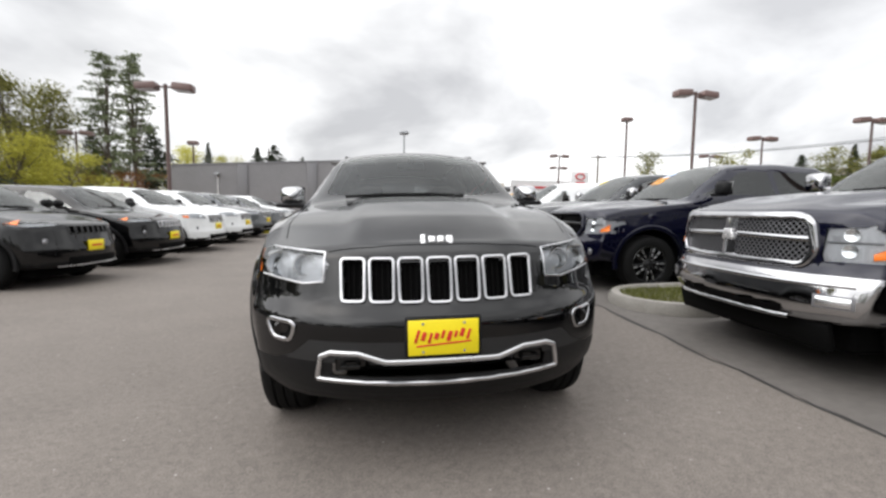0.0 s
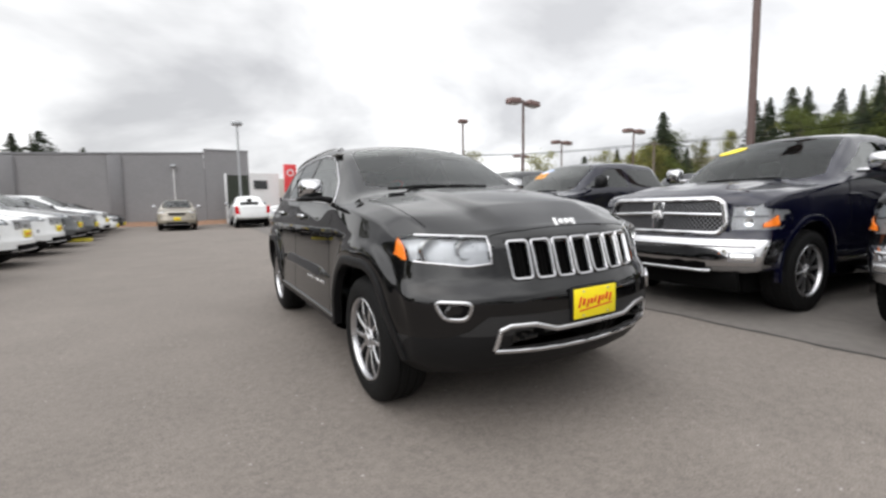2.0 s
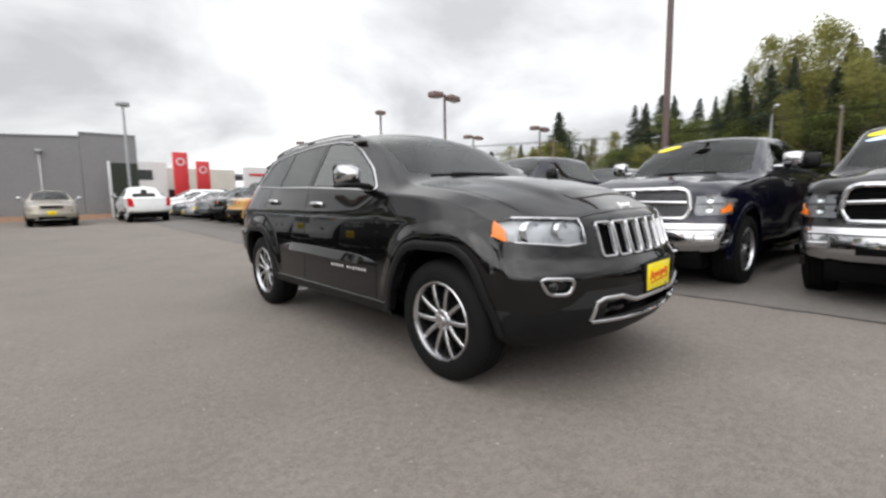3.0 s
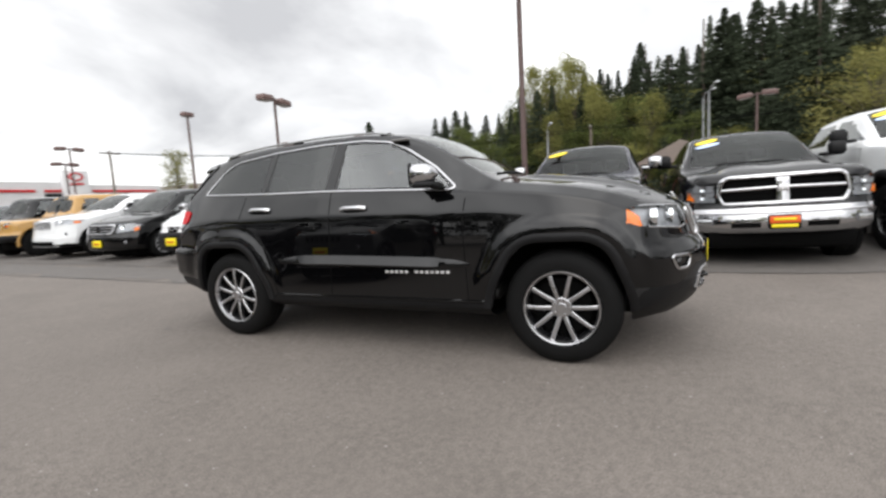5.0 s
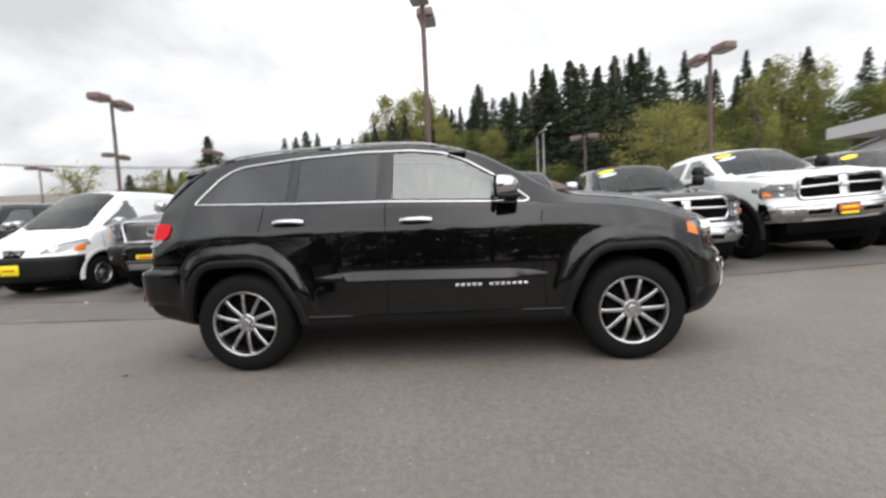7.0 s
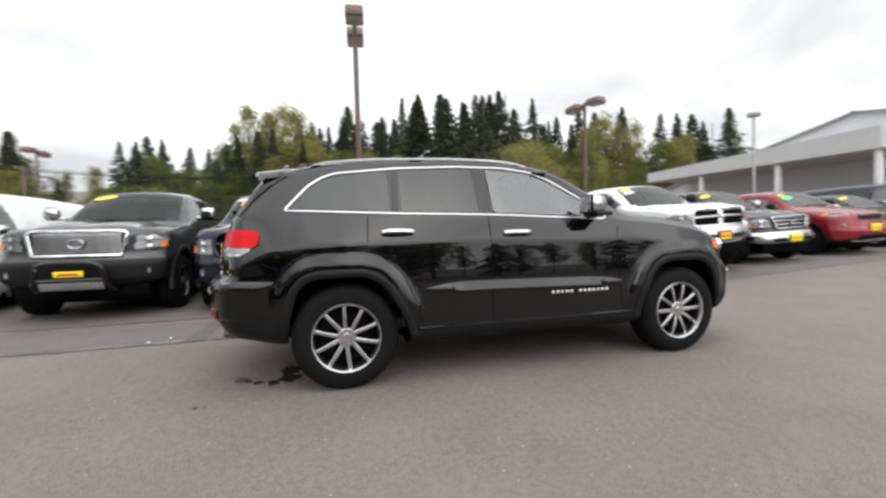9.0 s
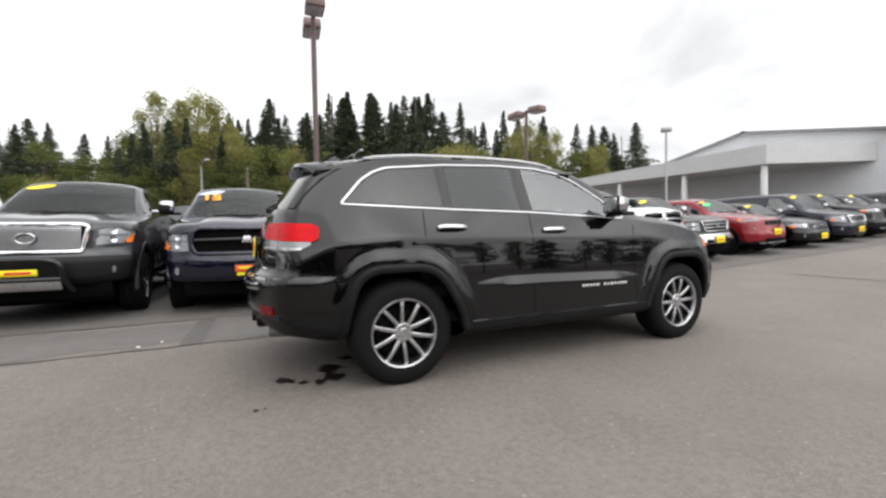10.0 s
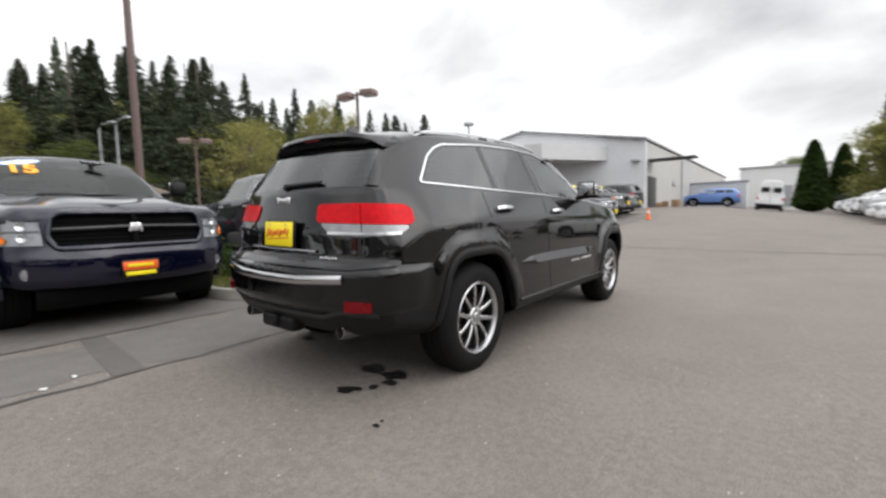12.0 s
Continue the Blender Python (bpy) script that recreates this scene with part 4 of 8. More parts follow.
        part("reverse_lens", lens_patch(sh, CT, (38.1, 21.5), [(0, 0.981), (0.75, 0.989), (1, 1.027)], [(0, 1.051), (1, 1.044)], 16, 4, 0.006, 0.02, sd), CLEAR_LENS, tl, "clear lower lens")
        part("lamp_strip", lens_patch(sh, CT, (53, 25.0), [(0, 0.991), (1, 0.989)], [(0, 1.005), (1, 1.005)], 18, 3, 0.014, 0.012, sd), CHROME, tl)
        part("bumper_reflector", lens_patch(sh, CT, (44.5, 35.5), [(0, 0.563), (0.1, 0.558), (1, 0.564)], [(0, 0.615), (0.1, 0.619), (1, 0.615)], 12, 4, 0.036, 0.02, sd), DULL_RED, root, "red bumper reflector")
        # roof rail
        rp = [(sd * 0.575, yy) for yy in np.linspace(-0.12, 1.72, 24)]
        q, n = sh.on("z", rp, 1)
        up = np.array([0.0, 0.010] + [0.016] * 20 + [0.010, 0.0])
        part("roof_rail", sweep(q + np.stack([0 * up, 0 * up, up], 1), np.tile([0, 0, 1.0], (24, 1)), 0.026, 0.010, sink=0.006), SATIN, root, "satin silver roof rail")
        for yy in (-0.05, 0.85, 1.65):
            qq, _ = sh.on("z", [(sd * 0.575, yy)], 1)
            part("rail_foot", box(qq[0][0], yy, qq[0][2] + 0.006, 0.026, 0.10, 0.018, 0.006), PLASTIC, root)
        # exhaust
        part("exhaust_tip", moved(join(lathe([(0.034, -0.09), (0.040, 0.0), (0.040, 0.06), (0.034, 0.062), (0.032, -0.02)], 20, "y")), pose(sd * 0.52, 2.28, 0.395, 8)), GALV_PIPE, root, "chrome exhaust tip")
    wheel_well(root, AXF, ZW + 0.01, 0.50, 0.54, 0.86, 0.40)
    wheel_well(root, AXR, ZW + 0.01, 0.50, 0.54, 0.88, 0.42)
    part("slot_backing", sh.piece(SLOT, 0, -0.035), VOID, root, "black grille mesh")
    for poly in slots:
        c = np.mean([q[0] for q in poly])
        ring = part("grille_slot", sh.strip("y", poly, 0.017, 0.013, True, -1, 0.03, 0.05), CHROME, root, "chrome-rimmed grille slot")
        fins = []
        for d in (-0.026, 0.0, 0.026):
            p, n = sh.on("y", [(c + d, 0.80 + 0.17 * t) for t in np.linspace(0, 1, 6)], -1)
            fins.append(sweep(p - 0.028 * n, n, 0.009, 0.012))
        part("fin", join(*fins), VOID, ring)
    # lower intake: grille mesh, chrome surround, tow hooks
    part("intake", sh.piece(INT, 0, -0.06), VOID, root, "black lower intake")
    ch = [(-0.555, 0.462), (-0.535, 0.562), (-0.49, 0.582), (-0.37, 0.582), (-0.25, 0.545), (0.25, 0.545), (0.37, 0.582), (0.49, 0.582), (0.535, 0.562), (0.555, 0.462)]
    part("intake_trim", sh.strip("y", ch, 0.022, 0.012, False, -1, 0.03, 0.02), SATIN, root, "satin silver intake surround")
    part("intake_trim", sh.strip("y", [(-0.555, 0.456), (0, 0.440), (0.555, 0.456)], 0.024, 0.014, False, -1, 0.04, 0.02), CHROME, root, "bright lower bumper lip")
    for sd in (-1, 1):
        q, _ = sh.on("y", [(sd * 0.40, 0.53)], -1)
        part("tow_hook", join(tube([(sd * 0.44, q[0][1] + 0.04, 0.525), (sd * 0.44, q[0][1] - 0.01, 0.525), (sd * 0.37, q[0][1] - 0.01, 0.525), (sd * 0.37, q[0][1] + 0.04, 0.525)], 0.012), box(sd * 0.405, q[0][1] + 0.05, 0.53, 0.14, 0.03, 0.08, 0.01)), GLOSS_BLACK, root)
    # hood badge, hood ribs and wipers
    bl = []
    for k, w in enumerate((0.026, 0.036, 0.036, 0.038)):
        q, n = sh.on("z", [(-0.065 + 0.042 * k, -2.13)], 1)
        bl.append(moved(join(box(0, 0, 0.0, w * 0.85, 0.010, (0.052, 0.034, 0.034, 0.036)[k], 0.003), box(0.004, 0, -0.012 if k == 3 else 0.0, w * 0.5, 0.010, 0.050 if k == 3 else 0.014, 0.003)), pose(q[0][0], q[0][1] - 0.055, q[0][2] - 0.015, -35)))
    part("hood_badge", join(*bl), WHITE_LET, root, "small silver badge on the bonnet lip")
    for sd in (-1, 1):
        part("shut_line", sh.strip("z", [(sd * 0.735, -1.93), (sd * 0.755, -1.75), (sd * 0.745, -1.12)], 0.005, 0.001, False, 1, 0.05), VOID, root)
        part("wiper", join(sh.strip("z", [(sd * 0.1 - 0.42, -0.955), (sd * 0.1 - 0.05, -0.985), (sd * 0.1 + 0.25, -0.97)], 0.010, 0.008, False, 1, 0.05, 0.0, 0.003)), PLASTIC, root)
    part("shut_line", sh.strip("z", [(-0.5, -2.17), (-0.3, -2.205), (0, -2.215), (0.3, -2.205), (0.5, -2.17)], 0.006, 0.001, False, 1, 0.05), VOID, root)
    part("roof_badge_antenna", moved(box(0, 0, 0.03, 0.05, 0.16, 0.06, 0.02, (0.4, 0.4)), pose(0.0, 1.75, 1.695)), BLACK_PAINT, root)
    # number boards with plain bars
    def board(y, x, z, tilt, out, frame_mat):
        h = part("number_board", moved(box(0, 0, 0, 0.335, 0.018, 0.178, 0.010), pose(x, y, z, tilt)), frame_mat, root, "yellow dealer board in a black frame")
        part("board_face", moved(box(0, out * 0.011, 0, 0.308, 0.008, 0.155, 0.006), pose(x, y, z, tilt)), YELLOW, h, "bright yellow board")
        bars_ = []
        for k in range(9):
            wv = 0.006 * math.sin(k * 2.1)
            bars_.append(moved(box(0, 0, 0, 0.012 + 0.006 * (k % 2), 0.003, 0.030 + (0.028 if k == 0 else 0.008 * (k % 3)), 0.001), pose(x + (-0.115 + 0.028 * k) * -out, y + out * 0.0165, z + wv + (0.008 if k == 0 else 0.0) + 0.002 * k, tilt, -18 * out, 0)))
        bars_.append(moved(box(0, 0, 0, 0.24, 0.003, 0.007, 0.001), pose(x, y + out * 0.0165, z - 0.028, tilt, 4 * out, 0)))
        part("writing", join(*bars_), RED_INK, h, "slanted red bars of writing")
        part("screw", join(*[moved(lathe([(0.0005, -0.004), (0.006, -0.003), (0.007, 0.003)], 8, "y"), Matrix.Translation((x + a, y + out * 0.016, z + b))) for a in (-0.09, 0.09) for b in (-0.062, 0.062)]), SATIN, h)["kind"] = "stuff"
    board(-2.390, 0.0, 0.652, 0, -1, PLASTIC)
    board(2.398, -0.02, 0.985, 4, 1, PLASTIC)
    part("rear_bumper", lens_patch(sh, (0.0, 1.75), (11.5, 168.5), [(0, 0.545), (1, 0.545)], [(0, 0.815), (0.1, 0.825), (0.20, 0.800), (0.80, 0.800), (0.9, 0.825), (1, 0.815)], 90, 14, [(0, 0.004), (0.12, 0.026), (0.84, 0.030), (0.90, 0.026), (1, -0.004)], 0.01), BLACK_PAINT, root, "gloss black rear bumper with a ledge")
    # rear: spoiler, wiper, chrome bumper step, tow hitch
    v, f = [], []
    for i, t in enumerate(np.linspace(-1, 1, 17)):
        b = 0.10 * abs(t) ** 3
        zc = -0.035 * t * t - 0.055 * abs(t) ** 7
        x = 0.60 * t
        th = 1 - 0.45 * abs(t) ** 4
        v += [(x, yy, 1.662 + zc - (1.672 - zz) * (1 if zz > 1.62 else th)) for yy, zz in ((1.74 - b * 0.4, 1.690), (1.91 - b, 1.680), (2.105 - b, 1.654), (2.125 - b, 1.628), (2.09 - b, 1.590), (1.91 - b, 1.545), (1.74 - b * 0.4, 1.58))]
    f = [[i * 7 + j, i * 7 + (j + 1) % 7, (i + 1) * 7 + (j + 1) % 7, (i + 1) * 7 + j] for i in range(16) for j in range(7)]
    f += [list(range(7)), [16 * 7 + j for j in range(7)][::-1]]
    for sd in (-1, 1):
        part("pillar_strip", sh.strip("y", [(sd * 0.665, 1.275), (sd * 0.640, 1.36), (sd * 0.605, 1.47), (sd * 0.585, 1.535), (sd * 0.575, 1.59)], 0.075, 0.010, False, 1, 0.03, 0.01), GLOSS_BLACK, gate, "gloss black strip beside the rear window")
    sp = part("spoiler", (np.array(v), f), BLACK_PAINT, gate, "roof spoiler over the rear window")
    part("brake_light", box(0.0, 2.108, 1.610, 0.17, 0.020, 0.018, 0.006), DULL_RED, sp, "high red brake light")
    p, n = sh.on("y", [(0.05, 1.285), (-0.12, 1.292), (-0.30, 1.297)], 1)
    part("rear_wiper", join(sweep(p + 0.012 * n, n, 0.024, 0.016), moved(lathe([(0.001, 0.03), (0.02, 0.025), (0.024, 0.0)], 14, "y"), Matrix.Translation(p[0]))), PLASTIC, gate)
    part("bumper_step", sh.strip("y", [(-0.62, 0.742), (-0.3, 0.722), (0.0, 0.718), (0.3, 0.722), (0.62, 0.742)], 0.050, 0.020, False, 1, 0.05, 0.02, 0.028), CHROME, root, "chrome rear bumper step")
    part("bumper_line", sh.strip("y", [(-0.80, 0.535), (-0.58, 0.54), (-0.45, 0.50), (0.45, 0.50), (0.58, 0.54), (0.80, 0.535)], 0.030, 0.012, False, 1, 0.05, 0.01), CLAD_GREY, root, "dull grey bumper trim line")
    part("handle_bar", sh.strip("y", [(-0.36, 0.885), (0.36, 0.885)], 0.022, 0.016, False, 1, 0.05, 0.02), CHROME, gate, "chrome tailgate bar")
    part("gate_recess", sh.strip("y", [(-0.36, 0.845), (0.36, 0.845)], 0.04, 0.003, False, 1, 0.05), GLOSS_BLACK, gate)
    hb = []
    for k, w in enumerate((0.024, 0.034, 0.034, 0.036)):
        q, n = sh.on("y", [(0.105 - 0.04 * k, 1.20)], 1)
        hb.append(box(q[0][0], q[0][1] + 0.004, q[0][2], w, 0.010, 0.042 if k in (0, 3) else 0.028, 0.003))
    part("tailgate_badge", join(*hb), WHITE_LET, gate, "silver badge bars")
    tb = []
    for k in range(6):
        q, n = sh.on("y", [(-0.40 - 0.022 * k, 0.850)], 1)
        tb.append(box(q[0][0], q[0][1] + 0.006, q[0][2], 0.015, 0.008, 0.016, 0.002))
    part("trim_badge", join(*tb), WHITE_LET, gate)
    part("hitch", join(box(0.05, 2.37, 0.415, 0.075, 0.14, 0.075, 0.01), box(0.05, 2.36, 0.40, 0.36, 0.10, 0.10, 0.02)), PLASTIC, root, "square tow hitch")
    for yy, st in ((AXF, 0.0), (AXR, 0.0)):
        for sd in (-1, 1):
            add_wheel(root, sd * 0.805, yy, RW, 0.250, 0.262, 5, "pair", turn=-2 if yy < 0 else 14)
    # cabin
    part("cabin_floor", box(0, 0.45, 0.42, 1.5, 2.9, 0.10, 0.03), SEAT, root)
    for x in (-0.38, 0.38):
        part("front_seat", seat_set(x, -0.05, 0.62), SEAT, root, "dark leather front seat")
    part("rear_bench", join(seat_set(-0.40, 0.90, 0.64, 0.60, 0.58), seat_set(0.40, 0.90, 0.64, 0.60, 0.58), seat_set(0.0, 0.90, 0.62, 0.52, 0.40)), SEAT, root)
    part("dashboard", join(box(0, -0.82, 0.98, 1.40, 0.42, 0.34, 0.08), box(0.38, -0.70, 1.13, 0.40, 0.22, 0.09, 0.03)), PLASTIC, root, "black dashboard")
    wheel_ring = lathe([(0.185 + 0.014 * math.cos(a), 0.014 * math.sin(a)) for a in np.linspace(0, 2 * math.pi, 8, endpoint=False)], 28, "y", True)
    part("steering_wheel", moved(join(wheel_ring, box(0, 0.0, 0, 0.34, 0.02, 0.05, 0.01), box(0, 0.01, -0.07, 0.05, 0.02, 0.16, 0.01), box(0, 0.0, 0, 0.12, 0.05, 0.12, 0.03)), pose(0.38, -0.45, 1.08, -22)), PLASTIC, root)
    part("rear_view_mirror", join(box(0.0, -0.30, 1.585, 0.24, 0.03, 0.065, 0.02), box(0.0, -0.33, 1.63, 0.03, 0.05, 0.06, 0.01)), PLASTIC, root)
    hy = np.linspace(-0.20, 1.95, 18)
    hp, hn = sh.on("z", [(x, y) for y in hy for x in np.linspace(-0.54, 0.54, 7)], 1)
    part("headliner", (hp - [0, 0, 0.035], [[i * 7 + j, i * 7 + j + 1, i * 7 + j + 8, i * 7 + j + 7] for i in range(17) for j in range(6)]), HEADLINER, root, "pale grey cloth headliner")
    for x in (-0.5, 0.5):
        part("headliner_visor", box(x, -0.22, 1.62, 0.38, 0.14, 0.02, 0.008), SEAT_LT, root)
    part("paper", moved(box(0, 0, 0, 0.16, 0.004, 0.12), pose(-0.30, -0.58, 1.22, 30)), SEAT_LT, root, "paper behind the windscreen")
    return root


jet_black_suv()


# ---- the other vehicles: one builder, a description for each kind ----
GALV_DARK = mat("dull_mesh_metal", (0.22, 0.22, 0.23), 0.4, 0.8, noise_scale=8, amount=0.1)
KINDS = dict(
    sprinter=dict(L=5.9, W=0.99, H=2.55, zh=1.05, zc=1.22, yc=0.95, yw=1.85, yre=5.75, belt=1.25, zb=0.30, axf=0.98, wb=3.66, r=0.345, rim=0.20, tail="box", split=(2.1,), win_end=2.14,
                  grille=[(-0.35, 0.75), (0.35, 0.75), (0.42, 0.95), (-0.42, 0.95)], lamp=[(0.55, 0.80), (0.60, 1.0), (0.84, 1.05), (0.95, 0.98), (0.90, 0.82)], bump=(0.32, 0.66), fog=None),
    pick_a=dict(L=5.82, W=1.005, H=1.90, zh=1.20, zc=1.30, yc=1.55, yw=2.35, yre=4.10, bed=1.36, belt=1.33, zb=0.385, axf=0.99, wb=3.57, r=0.405, rim=0.255, tail="pickup", split=(3.02,),
             grille=[(-0.60, 0.79), (0.60, 0.79), (0.655, 0.885), (0.62, 1.08), (0.55, 1.115), (-0.55, 1.115), (-0.62, 1.08), (-0.655, 0.885)], lamp=[(0.685, 0.825), (0.70, 1.04), (0.88, 1.045), (0.99, 0.995), (0.975, 0.83)], bump=(0.385, 0.735), fog=(0.80, 0.575)),
    pick_a_hd=dict(L=5.95, W=1.01, H=2.02, zh=1.36, zc=1.44, yc=1.55, yw=2.35, yre=4.10, bed=1.50, belt=1.46, zb=0.58, axf=1.02, wb=3.6, r=0.445, rim=0.25, tail="pickup", split=(3.02,),
                grille=[(-0.58, 0.97), (0.58, 0.97), (0.62, 1.05), (0.58, 1.27), (0.51, 1.30), (-0.51, 1.30), (-0.58, 1.27), (-0.62, 1.05)], lamp=[(0.65, 1.01), (0.66, 1.21), (0.86, 1.22), (0.985, 1.17), (0.97, 1.02)], bump=(0.66, 0.93), fog=(0.77, 0.78)),
    pick_b=dict(L=5.81, W=1.01, H=1.93, zh=1.24, zc=1.33, yc=1.50, yw=2.30, yre=4.10, bed=1.40, belt=1.36, zb=0.45, axf=1.0, wb=3.70, r=0.41, rim=0.24, tail="pickup", split=(3.0,),
                grille=[(-0.50, 0.86), (0.50, 0.86), (0.56, 1.15), (0.50, 1.175), (-0.50, 1.175), (-0.56, 1.15)], lamp=[(0.62, 0.93), (0.66, 1.13), (0.86, 1.14), (0.975, 1.09), (0.97, 0.96)], bump=(0.48, 0.80), fog=(0.76, 0.64)),
    pick_c=dict(L=5.2, W=0.925, H=1.78, zh=1.08, zc=1.18, yc=1.35, yw=2.05, yre=3.5, bed=1.22, belt=1.20, zb=0.42, axf=0.88, wb=3.2, r=0.375, rim=0.21, tail="pickup", split=(2.65,),
                  grille=[(-0.42, 0.78), (0.42, 0.78), (0.50, 1.02), (-0.50, 1.02)], lamp=[(0.52, 0.80), (0.54, 1.0), (0.78, 1.0), (0.905, 0.97), (0.90, 0.83)], bump=(0.42, 0.70), fog=(0.66, 0.56)),
    van=dict(L=4.73, W=0.865, H=1.87, zh=0.93, zc=1.10, yc=0.72, yw=1.70, yre=4.60, belt=1.10, zb=0.25, axf=0.86, wb=2.925, r=0.315, rim=0.185, tail="box", split=(1.98,), win_end=2.02,
             grille=[(-0.16, 0.70), (0.16, 0.70), (0.20, 0.80), (-0.20, 0.80)], lamp=[(0.40, 0.72), (0.52, 0.84), (0.84, 0.96), (0.845, 0.84), (0.62, 0.73)], bump=(0.28, 0.68), fog=None),
    minivan=dict(L=5.15, W=0.99, H=1.74, zh=0.97, zc=1.10, yc=1.05, yw=1.80, yre=4.75, belt=1.09, zb=0.22, axf=0.98, wb=3.08, r=0.335, rim=0.215, tail="suv", split=(2.35, 3.55),
                 grille=[(-0.46, 0.66), (0.46, 0.66), (0.52, 0.86), (-0.52, 0.86)], lamp=[(0.54, 0.68), (0.56, 0.88), (0.80, 0.90), (0.94, 0.86), (0.93, 0.72)], bump=(0.26, 0.60), fog=(0.72, 0.45)),
    suv=dict(L=4.80, W=0.965, H=1.74, zh=1.06, zc=1.24, yc=1.35, yw=2.05, yre=4.30, belt=1.22, zb=0.28, axf=0.92, wb=2.915, r=0.375, rim=0.235, tail="suv", split=(2.72, 3.48),
             grille="slots", lamp=[(0.50, 0.90), (0.51, 1.03), (0.72, 1.045), (0.925, 1.02), (0.87, 0.925)], bump=(0.30, 0.60), fog=(0.72, 0.66)),
    crossover=dict(L=4.62, W=0.93, H=1.67, zh=1.00, zc=1.17, yc=1.25, yw=2.00, yre=4.15, belt=1.14, zb=0.27, axf=0.93, wb=2.70, r=0.355, rim=0.22, tail="suv", split=(2.62, 3.35),
                   grille="slots", lamp=[(0.46, 0.94), (0.50, 0.985), (0.74, 0.985), (0.90, 0.945), (0.84, 0.925)], bump=(0.28, 0.62), fog=(0.66, 0.70)),
    sedan=dict(L=4.75, W=0.90, H=1.47, zh=0.80, zc=0.98, yc=1.30, yw=2.05, yre=3.35, belt=0.98, zb=0.20, axf=0.92, wb=2.75, r=0.325, rim=0.21, tail="sedan", split=(2.62,),
               grille=[(-0.38, 0.56), (0.38, 0.56), (0.44, 0.72), (-0.44, 0.72)], lamp=[(0.48, 0.60), (0.50, 0.74), (0.72, 0.77), (0.86, 0.73), (0.84, 0.64)], bump=(0.22, 0.50), fog=(0.64, 0.38)),
    box_suv=dict(L=4.60, W=0.92, H=1.84, zh=1.08, zc=1.15, yc=1.65, yw=1.95, yre=4.35, belt=1.18, zb=0.42, axf=0.75, wb=2.85, r=0.39, rim=0.215, tail="box", split=(2.70, 3.5),
                  grille="slots", lamp=[(0.49, 0.86), (0.49, 1.02), (0.64, 1.02), (0.64, 0.86)], bump=(0.45, 0.66), fog=None),
)


def vehicle(kind, coat, m, label, category, name, style="plain", board=None, sticker=None, bumper="paint", dark_wheels=False, dark_mirrors=False, flares=None, group="", lod=1.0, wheel_style="pair", mesh_grille=False, year=False, bullbar=False):
    k = KINDS[kind]
    L, W, H, zh, zc, yc, yw, yre, belt, zb, axf, wb, r = (k[q] for q in ("L", "W", "H", "zh", "zc", "yc", "yw", "yre", "belt", "zb", "axf", "wb", "r"))
    pick = k["tail"] == "pickup"
    zt = [(0, zh - 0.05), (0.15, zh), (yc * 0.6, zh + 0.65 * (zc - zh)), (yc, zc), ((yc + yw) / 2, (zc + H) / 2 + 0.01), (yw, H - 0.05), (yw + 0.35, H - 0.01), ((yw + yre) / 2, H)]
    wt = [(0, W - 0.20), (0.4, W - 0.16), (yc - 0.1, W - 0.17), (yw, W - 0.31), (yre, W - 0.33)]
    zs = [(0, zh - 0.12), (0.5, zh - 0.05), (yc, min(zc - 0.04, belt)), (yw, belt), (yre, belt + 0.03)]
    ws = [(0, W - 0.08), (0.5, W - 0.045), (yc, W - 0.05), (yw, W - 0.06), (yre, W - 0.075)]
    fr = [(0.2, 0.10), (0.45, 0.0), (0.8, 0.0), (zh, 0.04), (2.2, 0.06)]
    if pick:
        zt += [(yre - 0.12, H - 0.05), (yre + 0.05, belt + 0.12), (yre + 0.12, k["bed"]), (L, k["bed"])]
        wt += [(yre + 0.15, W - 0.06), (L, W - 0.07)]
        zs += [(yre + 0.15, k["bed"] - 0.05), (L, k["bed"] - 0.05)]
        ws += [(yre + 0.15, W - 0.02), (L, W - 0.04)]
    elif k["tail"] == "sedan":
        zt += [(yre, H - 0.05), (yre + 0.62, belt + 0.10), (L - 0.1, belt + 0.06), (L, belt + 0.0)]
        wt += [(yre + 0.6, W - 0.16), (L, W - 0.2)]
        zs += [(L, belt)]
        ws += [(L, W - 0.12)]
    else:
        zt += [(yre, H - 0.04), (L, H - (0.05 if k["tail"] == "box" else 0.14))]
        wt += [(L, W - 0.36)]
        zs += [(L, belt + 0.02)]
        ws += [(L, W - 0.14)]
        if k["tail"] == "suv":
            fr = [(0.2, 0.12), (0.45, 0.0), (0.8, 0.02), (belt, 0.06), (H - 0.1, 0.36), (H + 0.2, 0.45)]
    b0, b1 = k["bump"]
